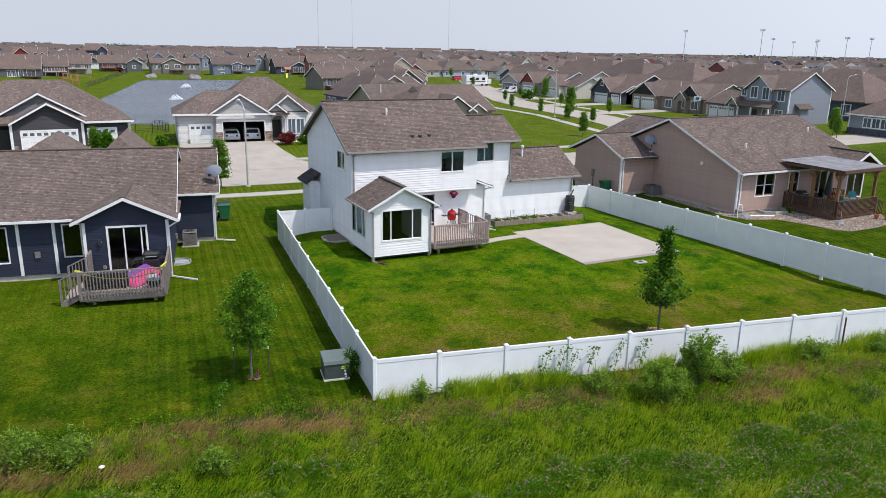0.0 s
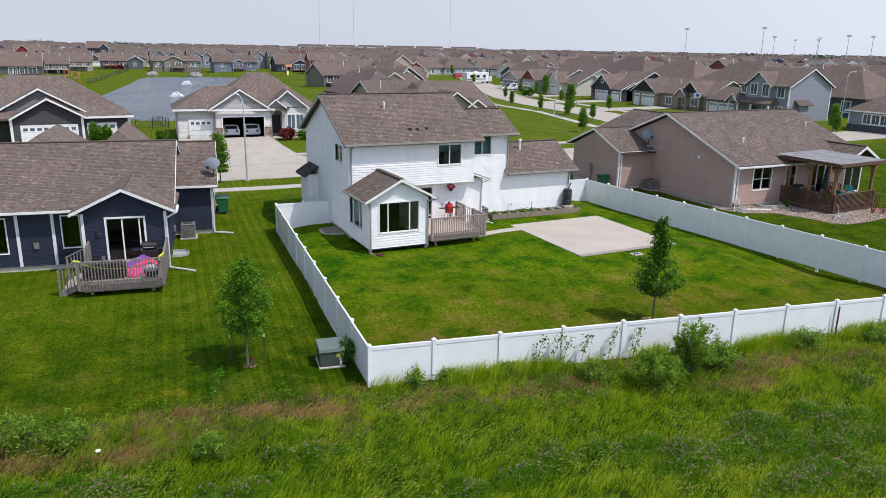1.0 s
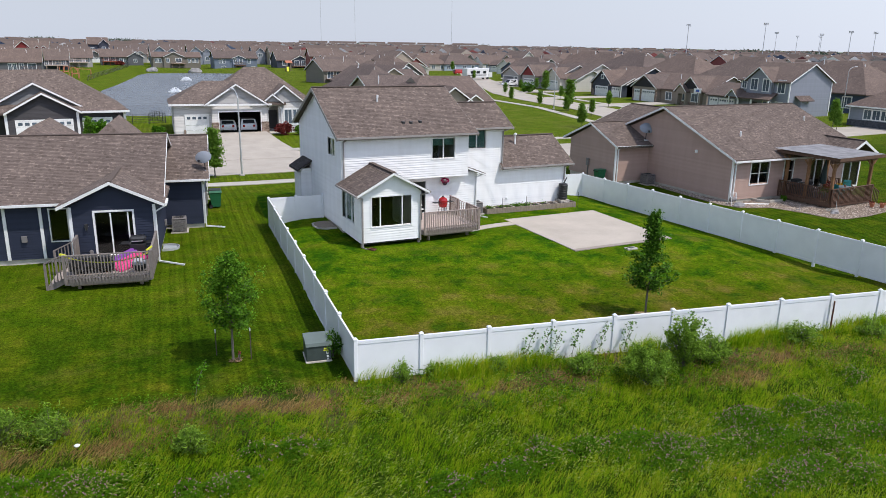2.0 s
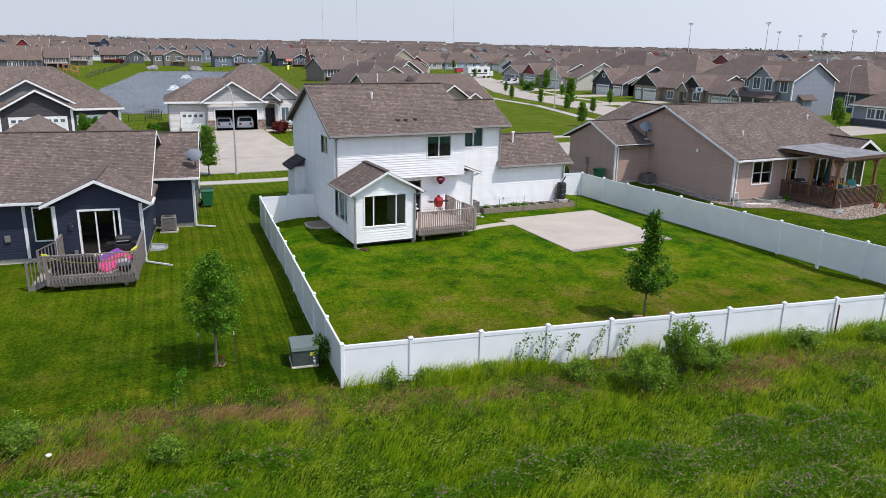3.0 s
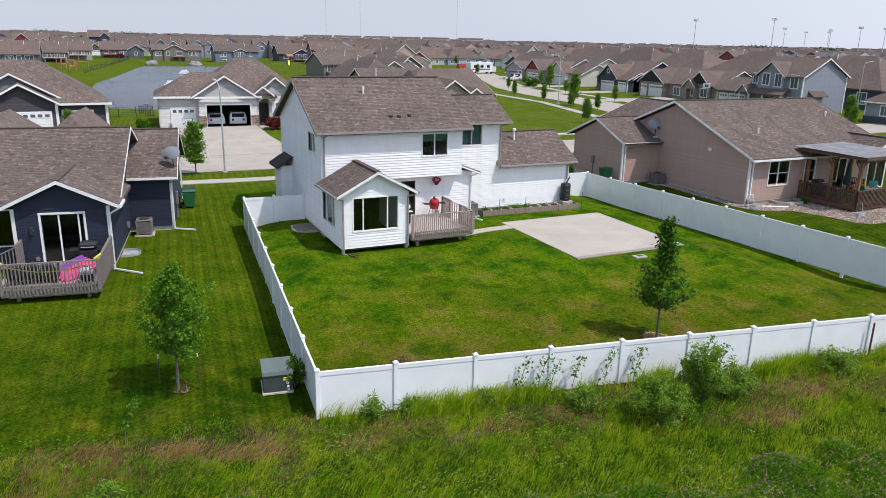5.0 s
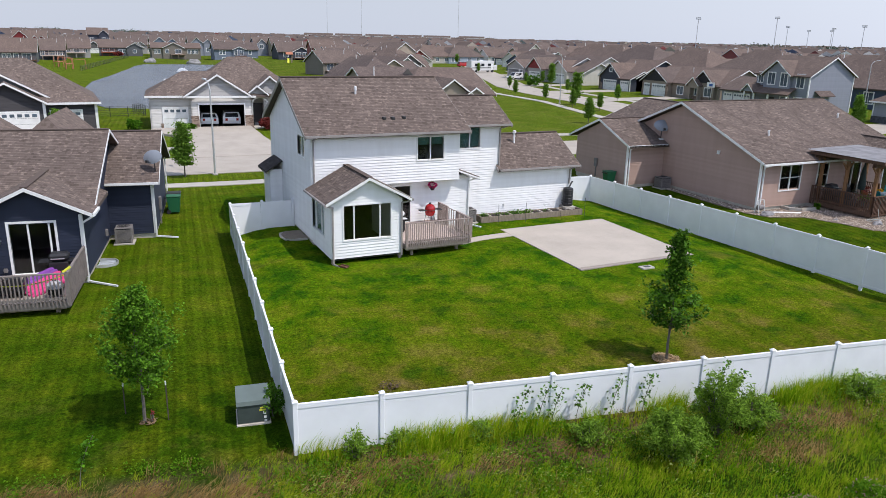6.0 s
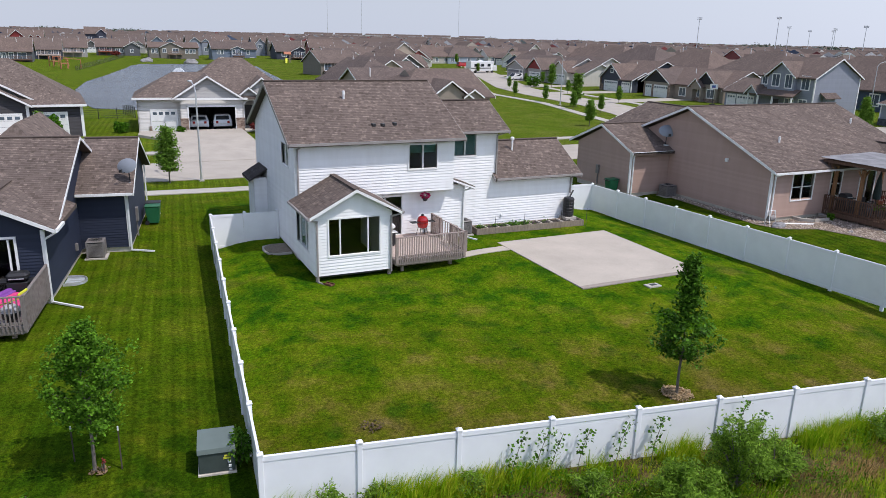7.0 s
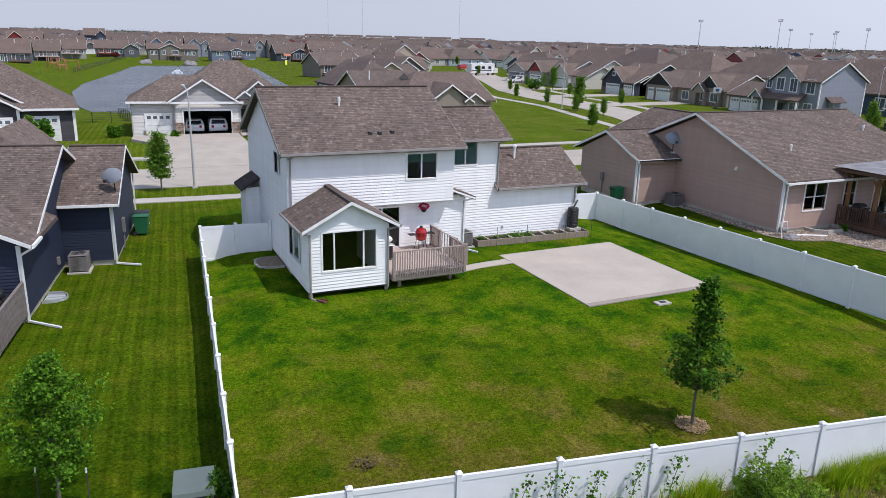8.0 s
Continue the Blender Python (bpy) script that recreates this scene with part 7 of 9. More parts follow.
# far belts of trees on the horizon
def tree_belt():
    g = np.random.default_rng(5)
    out = []
    for a, dist, n, h in ((2, 1500, 60, 11), (4, 1600, 40, 9), (-3, 1700, 60, 12), (19, 1600, 60, 11), (22, 1500, 30, 12), (28, 1600, 60, 11), (35, 1500, 40, 10), (47.5, 850, 30, 12), (49, 900, 20, 11), (52, 1000, 30, 11), (43, 1300, 40, 10)):
        for k in range(n):
            b, dd = radians(a + g.normal() * 0.8), dist + g.normal() * 30
            x, y, hh = -5 + dd * math.sin(b), -15 + dd * math.cos(b), h * g.uniform(0.6, 1.1)
            p = g.normal(size=(46, 3)) * np.array([2.8, 2.8, hh * 0.16]) + np.array([x, y, hh * 0.42 - 1])
            p[:, 2] = np.clip(p[:, 2], 0, hh * 0.85)
            out.append(p)
    # leaf green lightened and greyed: distance haze put into the colour
    ob = leaves("distant_trees", np.concatenate(out), 0.5, 1.9, leaf_mat("hazed_far_leaves", (0.085, 0.115, 0.080)), None, 6, 0.0, 1.0)
    tagged(ob, "dark green belts of trees on the horizon", "trees", kind="stuff")


tree_belt()


# ---- meadow ----
def meadow_mat(name, stops, trans=0.3):
    n = Nodes(name)
    p = n.pos()
    r = n.math("ADD", n.math("MULTIPLY", n.island(), 0.3), n.math("ADD", n.math("MULTIPLY", n.noise(p, 1.6, 3, 0.6), 0.35), n.math("MULTIPLY", n.noise(p, 0.28, 3, 0.6), 0.44)))
    col = n.ramp(r, stops)
    n.out(col, 0.7, 0, None, spec=0.06)
    t = n.put("ShaderNodeBsdfTranslucent", {"Color": col})
    m = n.put("ShaderNodeMixShader", {0: trans, 1: n.bsdf.outputs[0], 2: t.outputs[0]})
    n.tree.links.new(m.outputs[0], n.tree.nodes["Material Output"].inputs[0])
    return n.mat


M_GRASS = meadow_mat("meadow_grass", [(0.26, (0.022, 0.085, 0.001)), (0.41, (0.118, 0.270, 0.002)), (0.54, (0.235, 0.375, 0.005)), (0.70, (0.43, 0.455, 0.030))], 0.42)
M_DRYGRASS = meadow_mat("dry_grass", [(0.2, (0.13, 0.068, 0.020)), (0.5, (0.25, 0.150, 0.050)), (0.8, (0.42, 0.30, 0.12))], 0.2)
M_SEED = meadow_mat("grass_seed_heads", [(0.2, (0.16, 0.23, 0.03)), (0.5, (0.27, 0.33, 0.06)), (0.8, (0.38, 0.40, 0.13))])
M_CLOVER = meadow_mat("clover_leaves", [(0.2, (0.022, 0.085, 0.002)), (0.5, (0.062, 0.160, 0.004)), (0.75, (0.13, 0.25, 0.012))])
M_BLOOM = meadow_mat("purple_clover_heads", [(0.2, (0.24, 0.09, 0.12)), (0.5, (0.40, 0.20, 0.23)), (0.8, (0.52, 0.34, 0.33))])


def ground_z(xy):
    return np.array([gz(float(x), float(y)) for x, y in xy])


def blades(name, xy, height, width, lean, mat, label, seed, category="grass"):
    """Bent grass blades, each of three triangles, leaning with the wind towards +x."""
    g = np.random.default_rng(seed)
    n = len(xy)
    base = np.column_stack([xy, ground_z(xy) - 0.03])
    h = height * g.uniform(0.55, 1.25, n)
    a = g.uniform(0, 2 * np.pi, n)
    side = np.column_stack([np.cos(a), np.sin(a), np.zeros(n)]) * (width * g.uniform(0.6, 1.4, n))[:, None] / 2
    bend = np.column_stack([g.normal(lean, 0.28, n), g.normal(lean * 0.35, 0.28, n), np.zeros(n)]) * h[:, None]
    up = np.zeros((n, 3))
    up[:, 2] = h
    mid = base + up * 0.55 + bend * 0.35
    tip = base + up * (1 - 0.25 * np.minimum(1, np.linalg.norm(bend, axis=1) / np.maximum(h, 1e-3)))[:, None] + bend
    v = np.stack([base - side, base + side, mid + side * 0.75, mid - side * 0.75, tip], 1).reshape(-1, 3)
    o = (np.arange(n) * 5)[:, None]
    f = np.concatenate([o + np.array([0, 1, 2]), o + np.array([0, 2, 3]), o + np.array([3, 2, 4])])
    me = bpy.data.meshes.new(name)
    me.from_pydata(v.tolist(), [], f.tolist())
    me.materials.append(mat)
    return tagged(new(name, me), label, category, kind="stuff")


def scatter(n, s0, s1, x0, x1, seed, power=1.0):
    """Points at s = y + 0.161 x between s0 and s1."""
    g = np.random.default_rng(seed)
    x = g.uniform(x0, x1, n)
    s = s0 + (s1 - s0) * g.random(n) ** power
    s = np.where((x > -0.1) & (s > -0.12), -0.12 - g.random(n) * 0.5, s)
    return np.column_stack([x, s - 0.161 * x])


def patchy(xy, scale, cut, seed, soft=0.15):
    """Keeps the points where a smooth noise is high."""
    g = np.random.default_rng(seed)
    v = np.array([noise.noise((float(x) * scale + seed, float(y) * scale, 0.3)) for x, y in xy])
    return xy[v + g.normal(size=len(xy)) * soft > cut]


def bare_zone(xy, keep, seed):
    """Thins the points along the trodden dry strip."""
    g = np.random.default_rng(seed)
    s = xy[:, 1] + 0.161 * xy[:, 0]
    mid = np.where(xy[:, 0] < 0, -0.9, -1.6)
    p = np.clip(np.abs(s - mid) / 1.0, keep, 1)
    return xy[g.random(len(xy)) < p]


def tufts(xy, each, radius, seed):
    """Blade roots bunched round the given centres, with a height factor each."""
    g = np.random.default_rng(seed)
    p = np.repeat(xy, each, 0) + g.normal(size=(len(xy) * each, 2)) * radius
    h = np.repeat(g.uniform(0.35, 1.35, len(xy)) ** 1.2, each)
    s = p[:, 1] + 0.161 * p[:, 0]
    ok = (s < -0.1) | (p[:, 0] < -0.15)
    return p[ok], h[ok]


DRY = ((-7.75, -1.2, 1.3, 0.45, 1500), (-1.9, -1.1, 1.2, 0.5, 1500), (-3.9, -0.35, 0.9, 0.45, 900), (-6.2, 0.5, 1.1, 0.5, 900), (0.9, -1.7, 1.2, 0.5, 1400), (2.5, -1.65, 0.9, 0.5, 1100), (-10.6, -0.6, 1.6, 0.7, 1800),
       (-6.0, -1.0, 0.8, 0.4, 700), (5.0, -2.4, 1.0, 0.45, 900), (6.9, -2.6, 0.8, 0.4, 600), (12.6, -4.9, 1.8, 0.6, 2200), (14.5, -4.2, 1.5, 0.6, 1800), (-13.5, 0.3, 1.5, 0.8, 1200), (18.5, -5.0, 1.4, 0.5, 800))


def dry_spots(seed):
    g = np.random.default_rng(seed)
    out = []
    for x, y, rx, ry, n in DRY:
        n = int(n * 0.7)
        a, r = g.uniform(0, 2 * np.pi, n), np.sqrt(g.random(n)) * g.uniform(0.5, 1.4, n)
        out.append(np.column_stack([x + rx * r * np.cos(a), y + ry * r * np.sin(a) - 0.16 * rx * r * np.cos(a)]))
    return np.concatenate(out)


def clear_of_dry(xy, keep, seed):
    g = np.random.default_rng(seed)
    p = np.ones(len(xy))
    for x, y, rx, ry, n in DRY:
        q = ((xy[:, 0] - x) / rx) ** 2 + ((xy[:, 1] - y + 0.16 * (xy[:, 0] - x)) / ry) ** 2
        p = np.where(q < 1, np.maximum(keep, q - 0.2), p)
    return xy[g.random(len(xy)) < p]


roots, tall = tufts(clear_of_dry(bare_zone(scatter(17000, -0.9, -12.5, -18, 26, 41), 0.3, 1), 0.12, 2), 19, 0.10, 40)
blades("meadow_grass", roots, 0.23 * tall, 0.0115, 0.75, M_GRASS, "lush green meadow grass leaning in the wind", 51)
roots, tall = tufts(clear_of_dry(patchy(scatter(4200, -0.25, -3.4, -16, 26, 42), 0.7, -0.05, 3), 0.15, 4), 14, 0.07, 39)
blades("meadow_grass", roots, 0.22 * tall, 0.012, 0.5, M_GRASS, "uneven green grass along the mown edge", 52)

roots, tall = tufts(patchy(scatter(1500, -0.14, -0.8, 0, 26, 43, 1.6), 0.5, -0.2, 7), 18, 0.07, 38)
blades("tall_grass", roots, 0.55 * tall, 0.018, 0.3, M_GRASS, "tall green grass at the foot of the fence", 53)
blades("dry_grass", dry_spots(44), 0.16, 0.016, 1.1, M_DRYGRASS, "flattened reddish dry grass along the meadow edge", 54)
roots, tall = tufts(patchy(scatter(1700, 0.0, -3.2, -16, 26, 45), 0.45, 0.0, 12), 13, 0.10, 37)
blades("dry_grass", roots, 0.30 * tall, 0.010, 0.25, M_DRYGRASS, "feathery dry grass stems along the meadow edge", 55)
seeds = patchy(scatter(36000, -1.8, -12, -16, 26, 46), 0.5, 0.10, 15, 0.10)


def seed_heads(xy, seed):
    """Long pale heads drooping with the wind."""
    g = np.random.default_rng(seed)
    n = len(xy)
    h = g.uniform(0.38, 0.66, n)
    c = np.column_stack([xy[:, 0] + h * 0.42, xy[:, 1] + h * 0.12, ground_z(xy) + h])
    d = np.column_stack([g.uniform(0.6, 1.0, n), g.normal(0.2, 0.25, n), g.normal(-0.1, 0.3, n)])
    d /= np.linalg.norm(d, axis=1)[:, None]
    w = np.cross(d, g.normal(size=(n, 3)))
    w /= np.linalg.norm(w, axis=1)[:, None]
    ln, wd = g.uniform(0.06, 0.13, n)[:, None], g.uniform(0.007, 0.014, n)[:, None]
    v = np.stack([c - d * ln / 2, c + w * wd, c + d * ln / 2, c - w * wd], 1).reshape(-1, 3)
    f = np.arange(4 * n).reshape(n, 4)
    me = bpy.data.meshes.new("seed_heads")
    me.from_pydata(v.tolist(), [], f.tolist())
    me.materials.append(M_SEED)
    tagged(new("seed_heads", me), "pale drooping grass seed heads in the meadow", "grass", kind="stuff")


seed_heads(seeds, 56)


# low herbs among the grass and dark clover patches with mauve heads
def herb_points(n, cut, seed, top, scale=0.55):
    g = np.random.default_rng(seed)
    p = patchy(scatter(n, -1.2, -12.2, -17, 26, seed), scale, cut, seed, 0.06)
    return np.column_stack([p, ground_z(p) + top * g.random(len(p))])


def clover(patches, seed):
    g = np.random.default_rng(seed)
    pts, blooms = [], []
    for x, y, rx, ry, n in patches:
        lobes = [(x + g.normal() * rx * 0.45, y + g.normal() * ry * 0.45, g.uniform(0.3, 0.75)) for _ in range(6)]
        for lx, ly, f in lobes:
            k = int(n * f / 1.8)
            a, r = g.uniform(0, 2 * np.pi, k), np.sqrt(g.random(k)) * g.uniform(0.8, 1.2, k)
            qx, qy = lx + rx * f * r * np.cos(a), ly + ry * f * r * np.sin(a)
            z = ground_z(np.column_stack([qx, qy]))
            hump = (0.27 + 0.16 * f) * np.clip(1 - r ** 2, 0.15, 1) * g.uniform(0.7, 1.15, k)
            pts.append(np.column_stack([qx, qy, z + hump * (0.35 + 0.75 * g.random(k))]))
            q = g.random(k) < 0.024
            blooms.append(np.column_stack([qx[q], qy[q], z[q] + hump[q] * 1.05 + 0.07]))
    tagged(leaves("clover", np.concatenate(pts), 2.5, 0.046, M_CLOVER, None, seed, 0.0, 1.2), "dark green clover patches in the meadow", "clover", kind="stuff")
    b = np.concatenate(blooms)
    b = np.repeat(b, 4, 0) + g.normal(size=(len(b) * 4, 3)) * 0.010
    tagged(leaves("clover_heads", b, 0.2, 0.030, M_BLOOM, None, seed + 1, 0.0, 1.0), "small mauve clover flower heads", "flowers", kind="stuff")


g = np.random.default_rng(63)
weeds = patchy(scatter(3200, 0.2, -3.0, -16, 26, 63), 0.8, 0.08, 63, 0.1)
weeds = np.repeat(weeds, 16, 0) + g.normal(size=(len(weeds) * 16, 2)) * 0.13
weeds = weeds[(weeds[:, 1] + 0.161 * weeds[:, 0] < -0.12) | (weeds[:, 0] < -0.2)]
tagged(leaves("weeds", np.column_stack([weeds, ground_z(weeds) + 0.30 * g.random(len(weeds)) ** 1.5]), 1.5, 0.050, M_CLOVER, None, 63, 0.0, 1.5), "dark leafy weeds along the lawn's rough edge", "weeds", kind="stuff")
tagged(leaves("herbs", herb_points(90000, 0.05, 62, 0.22), 2.0, 0.040, M_CLOVER, None, 62, 0.0, 1.6), "low dark green herbs between the meadow grasses", "herbs", kind="stuff")
clover(((3.0, -5.8, 1.6, 0.8, 6000), (0.8, -6.4, 1.0, 0.5, 2000), (7.2, -7.4, 1.7, 1.0, 8000), (10.4, -7.3, 2.2, 1.2, 12000), (9.0, -9.8, 2.6, 1.0, 10000), (12.6, -8.6, 1.8, 1.0, 7000), (16.7, -6.5, 1.0, 0.5, 3000), (-3.0, -3.2, 1.1, 0.5, 3000), (-7.9, -2.8, 1.3, 0.5, 4000), (-5.4, -3.9, 1.0, 0.5, 3000),
        (14.8, -9.3, 1.8, 0.9, 5000), (-11.5, -2.6, 1.2, 0.6, 3000), (-9.6, -2.3, 1.5, 0.7, 5000), (-9.0, -3.6, 1.3, 0.6, 4000), (11.5, -10.0, 1.6, 0.8, 5000), (13.4, -7.4, 1.6, 0.7, 4500)), 61)


# bushes and saplings outside the fence
def willow(x, y, w, h, n, seed, label):
    s = thing("bush", pose(x, y, gz(x, y) - 0.05), label, "bush")
    r = random.Random(seed)
    g = np.random.default_rng(seed)
    bm = bmesh.new()
    spots = []
    for k in range(30):
        a, f = r.uniform(0, 6.28), math.sqrt(r.random())
        tip = Vector((w / 2 * f * math.cos(a), w / 2 * f * math.sin(a), h * (1 - 0.55 * f * f) * r.uniform(0.7, 1.05)))
        mid = tip * 0.5 + Vector((0, 0, 0.12 * h))
        tube(bm, (0, 0, 0), mid, 0.014, 0.010, 4, False), tube(bm, mid, tip, 0.010, 0.003, 4, False)
        for j in range(7):
            spots.append(mid.lerp(tip, j / 6 * 1.08) if j > 1 else Vector((0, 0, 0)).lerp(mid, 0.6 + 0.2 * j))
    part("stem", bm, M_BARK, s)
    c = np.array([spots[i] for i in g.integers(0, len(spots), n)]) + g.normal(size=(n, 3)) * 0.075
    c[:, 2] = np.maximum(c[:, 2], 0.03)
    leaves("foliage", c, 1.0, 0.036, M_WILLOW, s, seed, -0.45, 3.6)


willow(9.25, -4.0, 1.9, 1.6, 6500, 71, "bushy green willow growing in the rough grass")
willow(11.2, -3.6, 1.6, 2.1, 6500, 72, "tall leafy green willow bush by the fence")
willow(12.4, -3.7, 1.3, 1.3, 3000, 92, "pale green willow shoots by the fence")
willow(7.5, -2.6, 1.2, 0.8, 1600, 78, "low leafy green weeds beside a willow bush")
willow(-5.55, -2.2, 1.0, 0.85, 2000, 73, "small grey-green bush in the rough grass")
willow(-9.1, -0.3, 1.2, 1.15, 1500, 74, "tall pale-leaved weeds at the meadow edge")
willow(-10.5, 0.1, 1.5, 1.25, 2200, 79, "tall pale-leaved weeds at the meadow edge")
willow(17.3, -3.6, 1.5, 0.9, 1800, 75, "low green bush by the fence")
willow(1.4, -0.8, 0.6, 0.9, 1000, 76, "tall grassy weed in front of the fence")
willow(2.7, -0.75, 0.8, 0.5, 900, 80, "low bright green weeds at the foot of the fence")
willow(4.9, -1.2, 0.9, 0.55, 900, 89, "low bright green weeds at the foot of the fence")
willow(20.5, -4.2, 1.4, 0.8, 1500, 77, "low green bush by the fence")


def sapling(x, y, h, n, seed, mat, label, lean=0.30):
    s = thing("sapling", pose(x, y, gz(x, y) - 0.05), label, "sapling", "saplings")
    g = np.random.default_rng(seed)
    bm = bmesh.new()
    pts = [Vector((lean * h * (k / 5) ** 2, 0.02 * k, h * k / 5)) for k in range(6)]
    for a, b in zip(pts, pts[1:]):
        tube(bm, a, b, 0.010, 0.008, 5, False)
    part("stem", bm, M_BARK, s)
    t = g.random(n) ** 0.6
    c = np.column_stack([lean * h * t ** 2, 0.02 * 5 * t, h * (0.22 + 0.8 * t)]) + g.normal(size=(n, 3)) * np.array([0.10, 0.10, 0.05])
    leaves("foliage", c[::2], 1.0, 0.080, mat, s, seed, 0.3, 1.1)


for x, s, h, n, sd in ((5.9, -0.45, 1.35, 140, 81), (6.5, -0.5, 1.45, 130, 91), (7.0, -0.40, 1.25, 110, 82), (7.7, -0.45, 1.3, 130, 83), (8.8, -0.42, 1.35, 120, 84), (9.8, -0.45, 1.35, 150, 85), (12.2, -0.5, 1.6, 160, 86), (12.7, -0.7, 1.3, 130, 87), (-5.1, -0.3, 1.35, 150, 88)):
    sapling(x, s - 0.161 * x, h, n, sd, M_LEAF_LIGHT, "thin leafy sapling against the white fence" if x > 0 else "thin leafy sapling at the lawn's edge")
shrub(-0.1, 2.1, gz(0, 2), 0.8, 1.1, 900, 0.06, M_LEAF, "dark climbing weeds between the transformer box and the fence", 90)


# ---- decks and garden things ----
def rail_run(t, mat, a, b, z0, z1, n, posts=2):
    """Posts, top and bottom rails and single balusters from a to b."""
    a, b = Vector((*a, 0)), Vector((*b, 0))
    d = b - a
    ang = math.degrees(math.atan2(d.y, d.x))
    bm = bmesh.new()
    beam(bm, a + Vector((0, 0, z1)), b + Vector((0, 0, z1)), 0.10, 0.04)
    part("top_rail", bm, mat, t)
    bm = bmesh.new()
    beam(bm, a + Vector((0, 0, z0 + 0.12)), b + Vector((0, 0, z0 + 0.12)), 0.04, 0.08)
    part("bottom_rail", bm, mat, t)
    bal = post = None
    for k in range(n):
        p = a + d * ((k + 0.5) / n)
        m = pose(p.x, p.y, 0, 0, 0, ang)
        if bal is None:
            bal = part("baluster", boxes((-0.022, -0.045, z0 - 0.15, 0.022, -0.005, z1 - 0.02)), mat, t)
            bal.matrix_basis = m
        else:
            share("baluster", bal, m, t)
    for k in range(posts):
        p = a + d * (k / (posts - 1))
        m = pose(p.x, p.y, 0, 0, 0, ang)
        if post is None:
            post = part("post", boxes((-0.05, -0.05, z0 - 0.2, 0.05, 0.05, z1 + 0.03), bevel=0.006), mat, t)
            post.matrix_basis = m
        else:
            share("post", post, m, t)


def deck(m, label, x0, y0, x1, y1, z, rails, mat, rmat, top=1.0, foot=-0.5, name="deck"):
    t = thing(name, m, label, "deck")
    y0, x1 = y0 + 0.07, x1 - 0.07
    n = round((y1 - y0) / 0.145)
    w = (y1 - y0) / n
    board = None
    for k in range(n):
        mm = pose(0, y0 + k * w, 0)
        if board is None:
            board = part("board", boxes((x0, 0.004, z - 0.035, x1, w - 0.004, z)), mat, t)
            board.matrix_basis = mm
        else:
            share("board", board, mm, t)
    part("rim_joist", boxes((x0, y0, z - 0.27, x1, y0 + 0.04, z - 0.04)), rmat, t)
    part("rim_joist", boxes((x0, y0 + 0.04, z - 0.27, x0 + 0.04, y1, z - 0.04)), rmat, t)
    part("rim_joist", boxes((x1 - 0.04, y0 + 0.04, z - 0.27, x1, y1, z - 0.04)), rmat, t)
    part("bearer", boxes((x0 + 0.2, y0 + 0.3, z - 0.42, x1 - 0.2, y0 + 0.38, z - 0.27)), M_TIMBER, t, "brown timber bearer")
    for x in (x0 + 0.5, x1 - 0.5):
        part("foot_post", boxes((x - 0.07, y0 + 0.38, foot, x + 0.07, y0 + 0.52, z - 0.04)), M_TIMBER, t, "brown timber post")
    for a, b, k in rails:
        rail_run(t, rmat, a, b, z, z + top, k, 2)
    return t


M_TIMBER = wood_mat("grey_timber", (0.27, 0.22, 0.17))
M_OLD_DECK = wood_mat("old_deck_boards", (0.34, 0.285, 0.25))
M_OLD_RAIL = wood_mat("old_grey_wood", (0.215, 0.185, 0.168))
deck(pose(5.38, 18.04, 0), "weathered cedar deck with balustrade behind the white house", 3.62, -3.55, 7.15, 0.56, 0.50,
     (((3.68, -3.5), (7.1, -3.5), 30), ((7.1, -3.5), (7.1, -1.94), 11), ((7.1, -0.77), (7.1, 0.3), 8)), M_DECK, M_DECK_RAIL, 1.02, -0.4)
# short flight from the white deck down to the path
st = thing("deck_stairs", pose(12.5, 16.1, 0), "weathered cedar deck stairs with sloping handrails", "stairs")
for k in range(3):
    part("tread", boxes((0.27 * k, 0.06, 0.33 - 0.15 * k, 0.27 * (k + 1), 1.11, 0.37 - 0.15 * k)), M_DECK, st)
for y in (0.03, 1.14):
    bm = bmesh.new()
    beam(bm, (0.0, y, 0.34), (0.9, y, -0.08), 0.04, 0.22)
    part("stringer", bm, M_DECK_RAIL, st)
    bm = bmesh.new()
    beam(bm, (0.0, y, 1.48), (0.85, y, 1.05), 0.09, 0.04)
    part("handrail", bm, M_DECK_RAIL, st)
    for k in range(6):
        x = 0.08 + k * 0.14
        part("baluster", boxes((x - 0.02, y - 0.02, 0.36 - x * 0.5, x + 0.02, y + 0.02, 1.46 - x * 0.5)), M_DECK_RAIL, st)
    part("newel_post", boxes((0.82, y - 0.045, -0.1, 0.91, y + 0.045, 1.08), bevel=0.006), M_DECK_RAIL, st)
bd = deck(BLUE, "grey weathered wooden deck with balustrade behind the blue house", -3.55, -3.75, 0.05, -0.06, 0.55,
          (((-3.5, -3.7), (0.0, -3.7), 27), ((0.0, -3.7), (0.0, -0.1), 28), ((-3.5, -0.9), (-3.5, -0.1), 7)), M_OLD_DECK, M_OLD_RAIL, 1.06, -0.2)
# steps on the far side of the blue deck
st = thing("deck_stairs", BLUE @ pose(-3.55, -3.2, 0), "grey wooden deck stairs with sloping handrails", "stairs")
for k in range(3):
    part("tread", boxes((-0.26 * (k + 1), 0.05, 0.38 - 0.15 * k, -0.26 * k, 2.1, 0.42 - 0.15 * k)), M_OLD_DECK, st)
